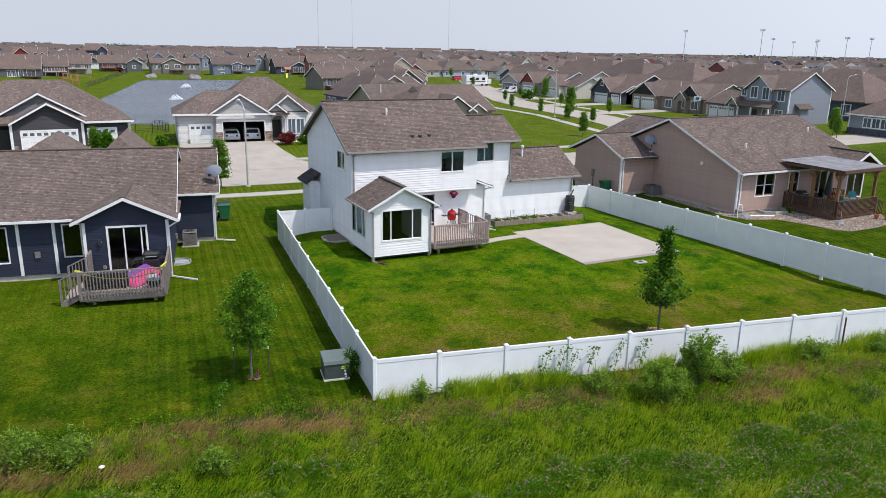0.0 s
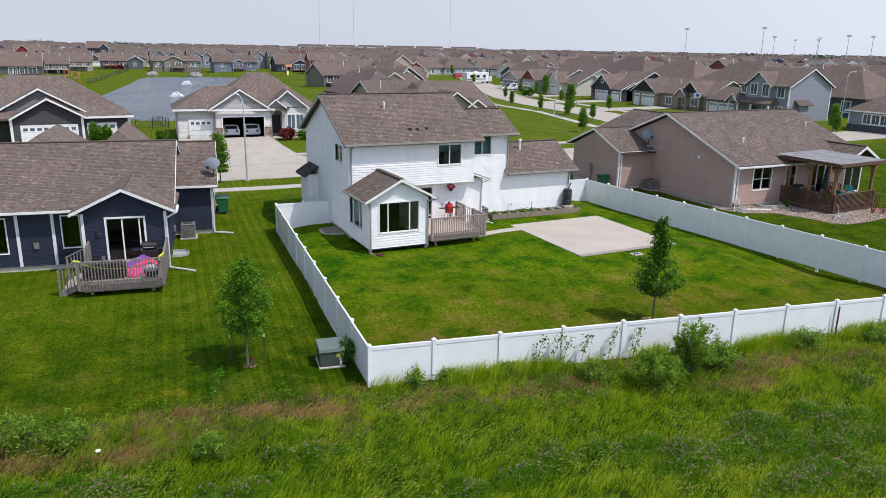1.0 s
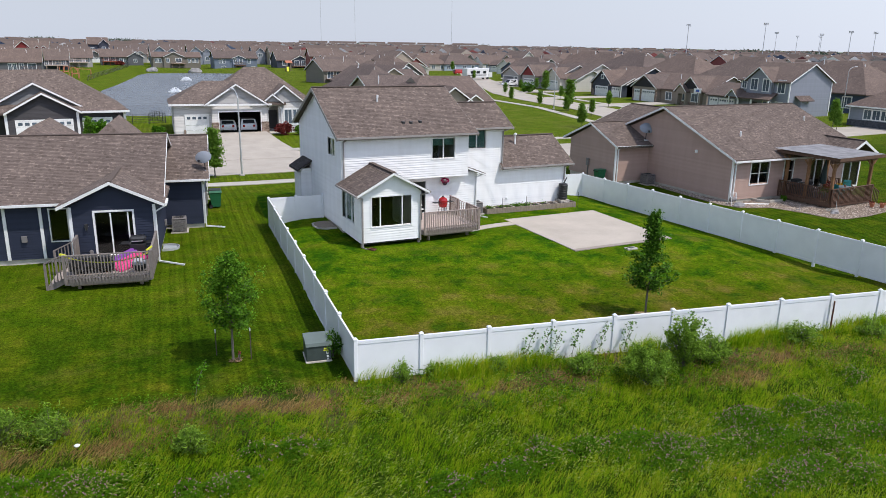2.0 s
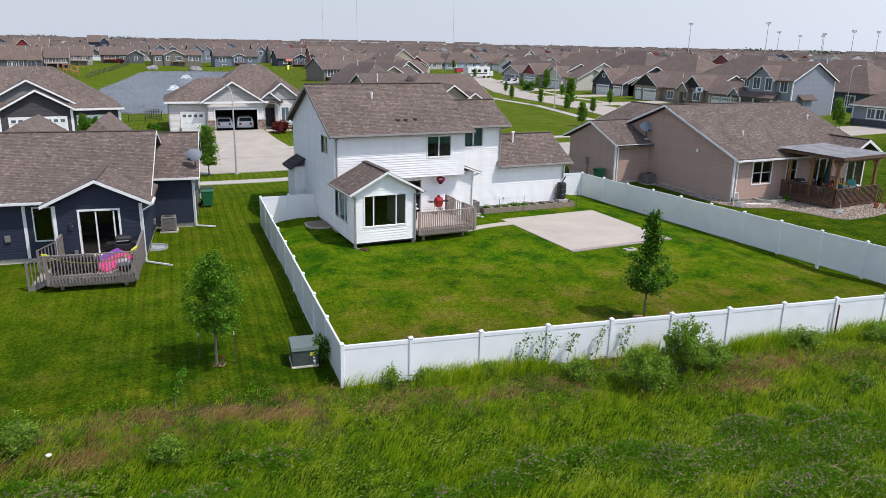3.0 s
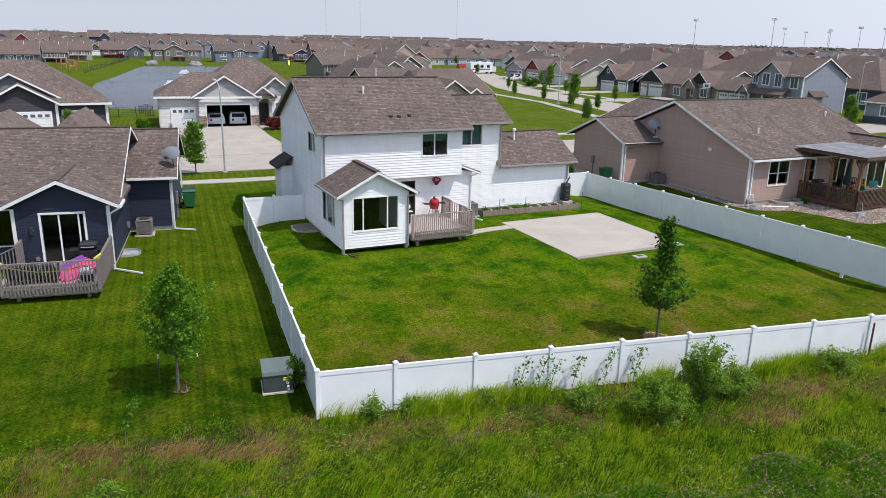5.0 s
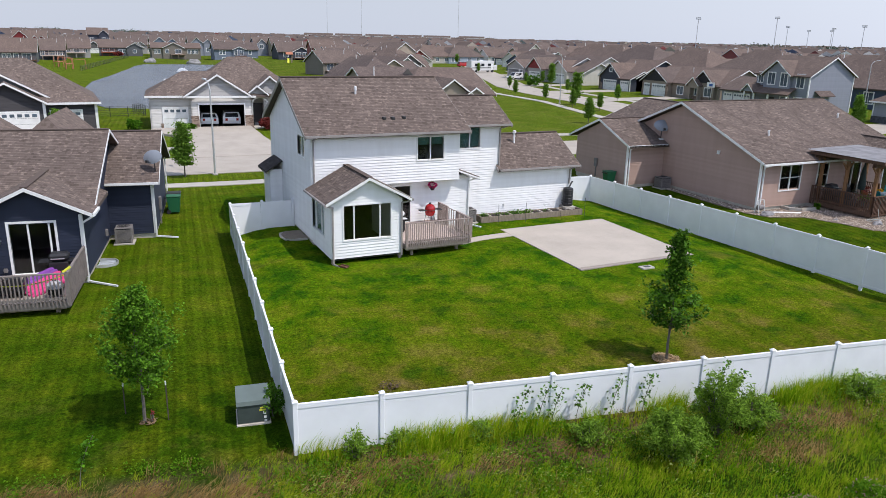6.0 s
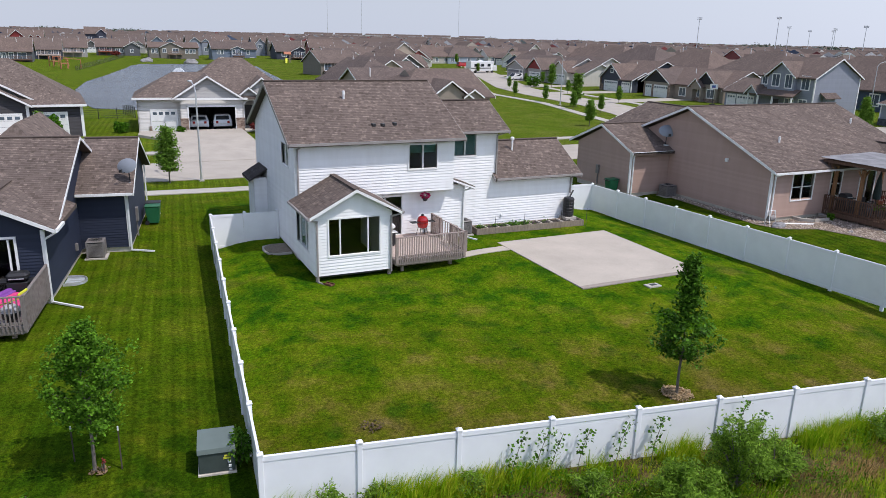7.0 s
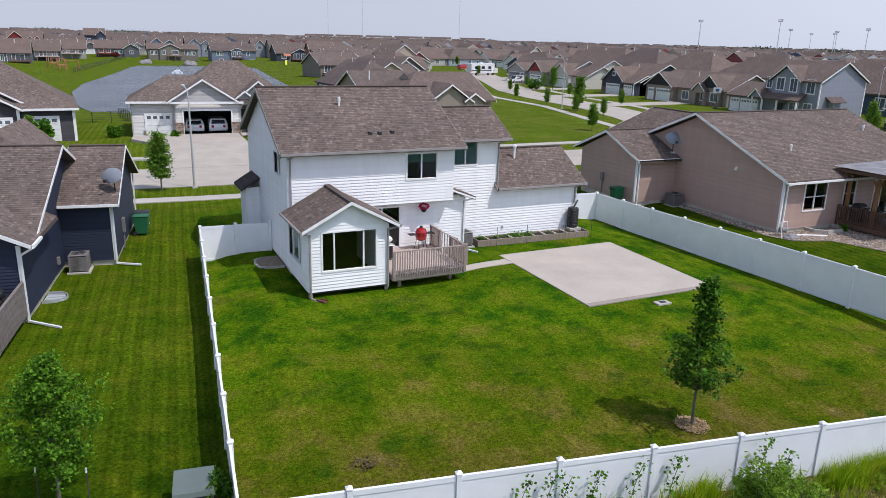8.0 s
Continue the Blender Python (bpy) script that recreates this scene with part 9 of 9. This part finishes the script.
k = thing("charcoal_grill", BLUE @ pose(-0.55, -3.2, 0.55), "low round charcoal grill with a pale grey lid", "grill")
bm = bmesh.new()
lathe(bm, [(0.16, 0.08), (0.27, 0.16), (0.31, 0.34), (0.30, 0.40)], 18)
part("bowl", bm, M_BLACKPL, k)
bm = bmesh.new()
lathe(bm, [(0.31, 0.40), (0.28, 0.52), (0.17, 0.62), (0.03, 0.65)], 18)
lid = part("lid", bm, painted("pale_enamel", (0.42, 0.42, 0.44), 0.35), k, "pale grey domed lid")
part("handle", boxes((-0.07, -0.02, 0.64, 0.07, 0.02, 0.69), bevel=0.008), M_BLACKPL, lid)
for a in range(3):
    bm = bmesh.new()
    tube(bm, (0.18 * math.cos(a * 2.1), 0.18 * math.sin(a * 2.1), 0.14), (0.26 * math.cos(a * 2.1), 0.26 * math.sin(a * 2.1), 0), 0.012, seg=5)
    part("leg", bm, M_DARK, k)
b = thing("yellow_strap", BLUE @ pose(-3.5, -3.6, 1.6), "bright yellow strap slung along the deck rail", "strap")
bm = bmesh.new()
sag = [(3.5 * f, 0.06, -0.04 - 1.5 * f * (1 - f)) for f in (k / 14 for k in range(15))]
for a, c in zip(sag, sag[1:]):
    beam(bm, a, c, 0.02, 0.045)
bmesh.ops.remove_doubles(bm, verts=bm.verts, dist=0.03)
part("band", bm, M_YELLOW, b)
for a, c in (((-0.14, 0.0, 0.08), (0.16, 0.02, -0.02)), ((3.32, 0.05, 0.0), (3.56, 0.36, 0.12))):
    bm = bmesh.new()
    beam(bm, a, c, 0.05, 0.10)
    bmesh.ops.bevel(bm, geom=list(bm.edges), offset=0.02, segments=2, affect="EDGES")
    part("knot", bm, M_YELLOW, b)


# ---- tan house: deck, pergola, gravel bed ----
TAN_DECK = TAN @ pose(4.6, 0, 0, 0, 0, 4) @ pose(-4.6, 0, 0)
deck(TAN_DECK, "brown stained deck with balustrade behind the tan house", 4.55, -4.15, 9.3, -0.4, 0.42,
     (((4.6, -4.1), (9.2, -4.1), 34), ((4.6, -0.1), (4.6, -4.1), 30), ((9.2, -1.6), (9.2, -0.5), 9)), M_PERGOLA, M_PERGOLA, 0.95, -0.4)


def pergola():
    p = thing("pergola", TAN_DECK @ pose(0, 0, 0.42), "dark stained wooden pergola with a pale ribbed roof over the deck", "pergola")
    posts = ((4.75, -3.95), (8.9, -3.95), (4.75, -0.45), (4.75, -2.1), (8.9, -0.75))
    for x, y in posts:
        part("post", boxes((x - 0.09, y - 0.09, 0, x + 0.09, y + 0.09, 2.75), bevel=0.01), M_POST, p, "honey-brown timber post")
        for s in (-1, 1):
            bm = bmesh.new()
            beam(bm, (x, y, 2.2), (x + s * 0.5, y, 2.7), 0.08, 0.08)
            part("brace", bm, M_POST, p)
    for y in (-4.0, -0.3):
        part("beam", boxes((4.2, y - 0.12, 2.7, 9.2, y - 0.06, 2.92), bevel=0.01), M_PERGOLA, p)
        part("beam", boxes((4.2, y + 0.06, 2.7, 9.2, y + 0.12, 2.92), bevel=0.01), M_PERGOLA, p)
    for k in range(13):
        x = 4.3 + k * 0.4
        part("rafter", boxes((x - 0.025, -4.5, 2.92, x + 0.025, 0.2, 3.08)), M_PERGOLA, p)
    bm = bmesh.new()
    n = 56
    prev = None
    for k in range(n + 1):
        x = 4.15 + 5.1 * k / n
        z = 3.12 + (0.045 if k % 2 else 0.0)
        cur = [bm.verts.new((x, -4.6, z)), bm.verts.new((x, 0.3, z + 0.08))]
        if prev:
            bm.faces.new((prev[0], cur[0], cur[1], prev[1]))
        prev = cur
    o = part("roof_sheet", bm, painted("weathered_grey_sheet", (0.30, 0.29, 0.29), 0.5, 0.2, 1.5), p, "weathered pale grey ribbed roofing")
    part("fascia", boxes((4.15, -4.62, 2.92, 9.25, -4.58, 3.12)), M_PERGOLA, p)


pergola()
M_UMBRELLA = painted("dark_green_canvas", (0.03, 0.05, 0.045), 0.8)
u = thing("patio_umbrella", TAN_DECK @ pose(7.3, -1.6, 0.42), "closed dark green patio umbrella on the deck", "umbrella")
bm = bmesh.new()
tube(bm, (0, 0, 0), (0, 0, 2.5), 0.02, seg=8)
part("pole", bm, M_DARK, u)
bm = bmesh.new()
lathe(bm, [(0.2, 0.75), (0.24, 1.0), (0.14, 1.9), (0.03, 2.45)], 12)
part("canopy", bm, M_UMBRELLA, u)
part("base", boxes((-0.22, -0.22, 0, 0.22, 0.22, 0.08), bevel=0.02), M_DARK, u)
tb = thing("patio_table", TAN_DECK @ pose(7.75, -3.0, 0.42), "small white-topped table on the deck", "table")
bm = bmesh.new()
lathe(bm, [(0.5, 0.68), (0.5, 0.72)], 18)
part("tabletop", bm, M_TRIM, tb)
bm = bmesh.new()
lathe(bm, [(0.25, 0.0), (0.05, 0.05), (0.04, 0.68)], 10)
part("pedestal", bm, M_DARK, tb)


def chair(m, mat, label):
    c = thing("deck_chair", m, label, "chair", "deck chairs")
    part("seat", boxes((-0.26, -0.26, 0.36, 0.26, 0.26, 0.42), bevel=0.02), mat, c)
    bm = bmesh.new()
    beam(bm, (0, 0.24, 0.40), (0, 0.42, 1.0), 0.5, 0.04)
    part("backrest", bm, mat, c)
    for x in (-0.24, 0.24):
        part("armrest", boxes((x - 0.04, -0.25, 0.6, x + 0.04, 0.28, 0.63)), mat, c)
        for y in (-0.22, 0.24):
            part("leg", boxes((x - 0.02, y - 0.02, 0, x + 0.02, y + 0.02, 0.6)), mat, c)


chair(TAN_DECK @ pose(6.9, -3.2, 0.42, 0, 0, 75), M_TEAL, "teal plastic deck chair")
chair(TAN_DECK @ pose(8.6, -2.6, 0.42, 0, 0, -60), M_TEAL, "teal plastic deck chair")
chair(TAN_DECK @ pose(6.0, -1.2, 0.42, 0, 0, 160), M_DARK, "dark metal deck chair")
gas_grill(TAN_DECK @ pose(5.3, -0.9, 0.42), "black gas grill under the pergola", M_BLACKPL, M_BLACKPL)
st = thing("deck_stairs", TAN_DECK @ pose(9.25, -3.0, 0), "brown wooden deck stairs with sloping handrails", "stairs")
for k in range(3):
    part("tread", boxes((0.3 * k, -0.9, 0.24 - 0.16 * k, 0.3 * (k + 1), 0.9, 0.28 - 0.16 * k)), M_PERGOLA, st)
for y in (-0.95, 0.95):
    bm = bmesh.new()
    beam(bm, (0, y, 1.3), (1.1, y, 0.75), 0.08, 0.05)
    part("handrail", bm, M_PERGOLA, st)
    for k in range(6):
        part("baluster", boxes((0.08 + k * 0.19, y - 0.02, -0.1, 0.12 + k * 0.19, y + 0.02, 1.26 - k * 0.095)), M_PERGOLA, st)


# pots and plants on the tan deck, a coiled hose and a small bush below it
M_FLOWER_YELLOW = leaf_mat("yellow_flowers", (0.62, 0.38, 0.01), 0.3)
M_POT_GREY = painted("grey_planter", (0.10, 0.10, 0.10), 0.7)


def planter(m, label, mat, leaf, n, w, seed):
    q = thing("flower_pot", m, label, "flower pot", "flower pots")
    bm = bmesh.new()
    lathe(bm, [(0.11, 0), (0.17, 0.26), (0.19, 0.26), (0.19, 0.31)], 14)
    part("pot", bm, mat, q)
    g = np.random.default_rng(seed)
    leaves("foliage", g.normal(size=(n, 3)) * np.array([w, w, w * 0.6]) + np.array([0, 0, 0.33 + w]), 1, 0.07, leaf, q, seed, 0, 1.2)


planter(TAN_DECK @ pose(9.05, -1.9, 0.42), "pot of bright yellow flowers on the deck", M_POT_GREY, M_FLOWER_YELLOW, 260, 0.17, 5)
planter(TAN_DECK @ pose(9.05, -0.9, 0.42), "pot of red flowers on the deck", M_TERRACOTTA, M_LEAF_RED, 200, 0.16, 6)
planter(TAN_DECK @ pose(6.1, -2.6, 0.42), "grey pot with a leafy green plant on the deck", M_POT_GREY, M_LEAF_LIGHT, 240, 0.18, 7)
planter(TAN_DECK @ pose(7.75, -3.0, 1.14) @ Matrix.Scale(0.45, 4), "small potted plant on the deck table", M_TERRACOTTA, M_LEAF_LIGHT, 120, 0.2, 8)
chair(TAN_DECK @ pose(6.7, -1.5, 0.42, 0, 0, 20), M_DARK, "dark metal deck chair")
so = thing("outdoor_sofa", TAN_DECK @ pose(5.15, -2.0, 0.42, 0, 0, 90), "dark covered seat under the pergola", "sofa")
part("cover", boxes((-0.6, -0.38, 0.0, 0.6, 0.35, 0.55), (-0.6, 0.18, 0.5, 0.6, 0.38, 0.9), bevel=0.09), M_DARK, so)
ho = thing("garden_hose", TAN @ pose(0, 0, 0), "pale grey garden hose trailing from the deck", "hose")
bm = bmesh.new()
way = [(5.45, -4.05, 0.7), (5.42, -4.2, 0.3), (5.3, -4.35, 0.09)] + [(5.0 - 0.05 * k + 0.32 * math.cos(k * 0.7), -4.55 + 0.25 * math.sin(k * 0.7), 0.09 + 0.004 * k) for k in range(16)]
for a, c in zip(way, way[1:]):
    tube(bm, a, c, 0.016, seg=6, caps=False)
bmesh.ops.remove_doubles(bm, verts=bm.verts, dist=0.012)
part("tube", bm, painted("pale_hose", (0.42, 0.46, 0.44), 0.5), ho)


def gravel(pts, n, seed, label):
    """A bed of loose stones inside a polygon, with an edging strip."""
    g = np.random.default_rng(seed)
    poly = np.array(pts)
    lo, hi = poly.min(0), poly.max(0)
    p = g.uniform(lo, hi, (n * 2, 2))
    inside = np.zeros(len(p), bool)
    for (x0, y0), (x1, y1) in zip(pts, pts[1:] + pts[:1]):
        hit_ = ((y0 > p[:, 1]) != (y1 > p[:, 1])) & (p[:, 0] < (x1 - x0) * (p[:, 1] - y0) / (y1 - y0 + 1e-9) + x0)
        inside ^= hit_
    p = p[inside][:n]
    n = len(p)
    c = np.column_stack([p, ground_z(p) + 0.035])
    base = np.array([(1, 0, 0), (-1, 0, 0), (0, 1, 0), (0, -1, 0), (0, 0, 0.7), (0, 0, -0.6)], float)
    s = g.uniform(0.03, 0.065, (n, 1, 1))
    v = c[:, None, :] + base[None] * s * g.uniform(0.7, 1.3, (n, 6, 1))
    f0 = np.array([(0, 2, 4), (2, 1, 4), (1, 3, 4), (3, 0, 4)])
    f = (np.arange(n) * 6)[:, None, None] + f0[None]
    me = bpy.data.meshes.new("gravel")
    me.from_pydata(v.reshape(-1, 3).tolist(), [], f.reshape(-1, 3).tolist())
    nn = Nodes("river_gravel")
    me.materials.append(nn.out(nn.ramp(nn.island(), [(0, (0.16, 0.115, 0.085)), (0.5, (0.36, 0.28, 0.215)), (1, (0.60, 0.51, 0.43))]), 0.85))
    tagged(new("gravel", me), label, "gravel", kind="stuff")
    slab("gravel_base", pts, 0.1, lambda x, y: gz(x, y) + 0.025, painted("gravel_dust", (0.21, 0.16, 0.12), 0.95, 0.2, 9), "brown gravel bed surface", "gravel bed")


gravel([(31.6, 24.0), (31.3, 18.0), (31.1, 14.4), (31.7, 13.2), (32.6, 12.8), (33.7, 12.4), (34.1, 11.3), (34.5, 10.3), (34.75, 8.8), (35.5, 8.2), (37.7, 8.2), (39.9, 8.6), (42.0, 9.4), (42.2, 14.6), (32.15, 14.6), (32.1, 24.0)], 9000, 17, "brown river gravel along the tan house")


def rock(x, y, s, seed, label):
    r = thing("rock", pose(x, y, gz(x, y)), label, "rock", "garden rocks")
    bm = bmesh.new()
    bmesh.ops.create_icosphere(bm, subdivisions=3, radius=1)
    for v in bm.verts:
        k = 1 + 0.35 * noise.noise(v.co * 1.3 + Vector((seed, 0, 0))) + 0.12 * noise.noise(v.co * 4 + Vector((0, seed, 0)))
        v.co = Vector((v.co.x * s * k, v.co.y * s * 0.7 * k, max(-0.1, v.co.z * s * 0.55 * k + s * 0.2)))
    part("stone", bm, M_ROCK, r)


rock(32.0, 13.6, 0.42, 2, "large grey landscape rock by the tan house corner")
rock(36.3, 9.6, 0.32, 5, "pinkish grey landscape rock in the gravel bed")
rock(34.9, 11.2, 0.16, 7, "small grey landscape rock in the gravel bed")
rock(14.6, 272.0, 2.0, 11, "pale landscape rocks on the pond's far shore")
rock(28.4, 263.0, 2.4, 12, "pale landscape rocks on the pond's far shore")
shrub(108.2, 135.2, gz(108.2, 135.2), 4.2, 3.2, 1500, 0.26, M_LEAF, "big round dark green shrub beside a driveway", 95)


def basketball_hoop(x, y, turn):
    h = thing("basketball_hoop", pose(x, y, gz(x, y), 0, 0, turn), "freestanding basketball hoop on a driveway", "basketball hoop")
    part("base", boxes((-0.45, 0.3, 0, 0.45, 1.1, 0.22), bevel=0.05), M_BLACKPL, h)
    bm = bmesh.new()
    tube(bm, (0, 0.7, 0.15), (0, 0.5, 2.9), 0.06, seg=8)
    part("pole", bm, M_DARK, h)
    bm = bmesh.new()
    beam(bm, (0, 0.5, 2.8), (0, 0.04, 3.2), 0.08, 0.08)
    part("arm", bm, M_DARK, h)
    board = part("backboard", boxes((-0.65, 0.0, 2.75, 0.65, 0.05, 3.6), bevel=0.01), M_TRIM, h, "white backboard")
    part("target_square", boxes((-0.3, -0.012, 2.95, 0.3, -0.002, 3.4)), painted("board_blue", (0.03, 0.12, 0.35), 0.5), board)
    bm = bmesh.new()
    for k in range(14):
        a, b = 2 * math.pi * k / 14, 2 * math.pi * (k + 1) / 14
        tube(bm, (0.23 * math.cos(a), -0.3 + 0.23 * math.sin(a), 3.0), (0.23 * math.cos(b), -0.3 + 0.23 * math.sin(b), 3.0), 0.015, seg=5, caps=False)
    bmesh.ops.remove_doubles(bm, verts=bm.verts, dist=0.012)
    part("rim", bm, M_RED, h)


basketball_hoop(93.5, 82.0, -50)
w = thing("window_well", TAN @ pose(2.4, -0.05, 0.0), "pale concrete window well beside the tan house", "window well")
rim = [(-0.25, 0.0), (-0.25, -0.55), (0.25, -1.05), (1.45, -1.05), (1.95, -0.55), (1.95, 0.0)]
for a, b in zip(rim, rim[1:]):
    bm = bmesh.new()
    beam(bm, (*a, 0.0), (*b, 0.0), 0.16, 0.46)
    part("wall", bm, M_WALKWAY, w)
part("floor", boxes((-0.2, -0.6, -0.2, 1.9, 0, -0.1)), M_DARK, w)
hr = thing("hose_reel", TAN @ pose(-0.25, -0.55, 0.0), "grey garden hose reel by the house corner", "hose reel")
bm = bmesh.new()
tube(bm, (-0.2, 0, 0.4), (0.2, 0, 0.4), 0.16, seg=14)
part("drum", bm, M_ACGREY, hr)
for x in (-0.25, 0.25):
    bm = bmesh.new()
    tube(bm, (x, -0.2, 0), (x, 0, 0.85), 0.02, seg=6), tube(bm, (x, 0.2, 0), (x, 0, 0.85), 0.02, seg=6)
    part("frame_leg", bm, M_TRIM, hr)
bm = bmesh.new()
tube(bm, (-0.25, 0, 0.85), (0.25, 0, 0.85), 0.02, seg=6)
part("handle", bm, M_TRIM, hr)
sp = thing("drain_pipe", TAN @ pose(0.3, -0.6, 0.06), "white drain pipe lying on the gravel", "pipe")
bm = bmesh.new()
tube(bm, (0, 0, 0), (1.9, -0.9, 0.0), 0.055, seg=10)
part("tube", bm, M_TRIM, sp)
for x, y in ((40.4, 9.9), (40.9, 9.5)):
    p = thing("flower_pot", pose(x, y, gz(x, y) + 0.05), "terracotta flower pot with red flowers", "flower pot", "flower pots")
    bm = bmesh.new()
    lathe(bm, [(0.11, 0), (0.17, 0.26), (0.19, 0.26), (0.19, 0.31)], 14)
    part("pot", bm, M_TERRACOTTA, p)
    g = np.random.default_rng(int(x * 10))
    leaves("flowers", g.normal(size=(90, 3)) * np.array([0.12, 0.12, 0.05]) + np.array([0, 0, 0.36]), 1, 0.06, M_LEAF_RED, p, 3, 0, 1)


# ---- fences and play things round the pond ----
def wire_fence(a, b, n, label, mat, h=1.2, rows=6):
    f = thing("metal_fence", pose(a[0], a[1], 0), label, "fence")
    d = Vector((b[0] - a[0], b[1] - a[1]))
    post = None
    for k in range(n + 1):
        x, y = d.x * k / n, d.y * k / n
        m = pose(x, y, gz(a[0] + x, a[1] + y))
        if post is None:
            post = part("post", boxes((-0.04, -0.04, -0.1, 0.04, 0.04, h + 0.05)), mat, f)
            post.matrix_basis = m
        else:
            share("post", post, m, f)
    for r in range(rows):
        bm = bmesh.new()
        for k in range(n):
            p, q = d * (k / n), d * ((k + 1) / n)
            z = 0.15 + (h - 0.15) * r / (rows - 1)
            beam(bm, (p.x, p.y, gz(a[0] + p.x, a[1] + p.y) + z), (q.x, q.y, gz(a[0] + q.x, a[1] + q.y) + z), 0.03, 0.03)
        part("rail", bm, mat, f)


wire_fence((-6.5, 77.0), (1.2, 77.4), 4, "black metal fence behind the far houses", M_DARK)
wire_fence((1.2, 77.4), (0.4, 92.0), 6, "black metal fence running towards the pond", M_DARK)
wire_fence((-7.2, 212), (9.5, 322), 40, "black metal fence along the pond lawn", M_DARK, 1.4, 9)
ps = thing("play_set", pose(60.0, 256, gz(60, 256)), "wooden play set with a yellow slide", "play set")
for x in (0, 2):
    for y in (0, 2):
        part("post", boxes((x, y, 0, x + 0.15, y + 0.15, 3.2)), M_TIMBER, ps)
part("platform", boxes((0, 0, 1.4, 2.1, 2.1, 1.55)), M_TIMBER, ps)
bm = bmesh.new()
beam(bm, (0.5, 0, 1.6), (-0.3, -3.2, 0.1), 0.7, 0.15)
part("slide", bm, M_YELLOW, ps)
bm = bmesh.new()
roof_plane(bm, (-0.2, -0.2, 3.1), (2.3, -0.2, 3.1), (2.3, 1.05, 3.9), (-0.2, 1.05, 3.9), 0.1, 9)
roof_plane(bm, (2.3, 2.3, 3.1), (-0.2, 2.3, 3.1), (-0.2, 1.05, 3.9), (2.3, 1.05, 3.9), 0.1, 9)
part("roof", bm, M_TERRACOTTA, ps)
for x, y, t in ((-11, 222, 10), (-13.5, 236, 40)):
    ps = thing("play_set", pose(x, y, gz(x, y), 0, 0, t), "brown timber play set with swing beam", "play set")
    for px_ in (0, 1.8):
        for py_ in (0, 1.8):
            part("post", boxes((px_, py_, 0, px_ + 0.15, py_ + 0.15, 3.0)), M_TERRACOTTA, ps)
    part("platform", boxes((0, 0, 1.4, 1.95, 1.95, 1.6)), M_TERRACOTTA, ps)
    bm = bmesh.new()
    beam(bm, (0.9, 0.9, 2.9), (5.2, 0.9, 2.6), 0.15, 0.15), beam(bm, (5.2, 0.9, 2.6), (5.2, -0.2, 0), 0.1, 0.1), beam(bm, (5.2, 0.9, 2.6), (5.2, 2.0, 0), 0.1, 0.1)
    part("swing_beam", bm, M_TERRACOTTA, ps)


# ---- small things by the fence and the house ----
M_RUST = painted("rusty_steel", (0.14, 0.055, 0.03), 0.85, 0.35, 12)
rp = thing("metal_post", pose(19.3, -3.33, gz(19.3, -3.33)), "rusty brown steel post against the white fence", "post")
part("shaft", boxes((-0.03, -0.012, -0.3, 0.03, 0.012, 1.35), bevel=0.003), M_RUST, rp)
part("rib", boxes((-0.012, -0.04, -0.3, 0.012, -0.012, 1.33)), M_RUST, rp)
sc = thing("plastic_scrap", pose(-8.5, -0.82, gz(-8.5, -0.82) + 0.1, 0, 0, 25), "crumpled white plastic scrap in the dry grass", "litter")
bm = bmesh.new()
bmesh.ops.create_icosphere(bm, subdivisions=2, radius=0.085)
for v in bm.verts:
    k = 1 + 0.8 * noise.noise(v.co * 9)
    v.co = Vector((v.co.x * k, v.co.y * 0.7 * k, v.co.z * 0.55 * k))
part("sheet", bm, M_TRIM, sc)
sb = thing("splash_block", pose(5.72, 14.35, gz(5.72, 14.35) + 0.02, 0, 0, -60), "brown plastic splash block under a downpipe", "splash block")
part("tray", boxes((-0.1, -0.12, 0.0, 0.38, 0.12, 0.03), bevel=0.008), M_RUST, sb)
for y in (-0.13, 0.10):
    part("side", boxes((-0.1, y, 0.0, 0.38, y + 0.03, 0.08), bevel=0.006), M_RUST, sb)
shrub(-3.28, 3.0, gz(-3.28, 3.0), 0.16, 0.42, 18, 0.055, M_LEAF_RED, "small reddish sprig beside a tree trunk", 91, "sprig")
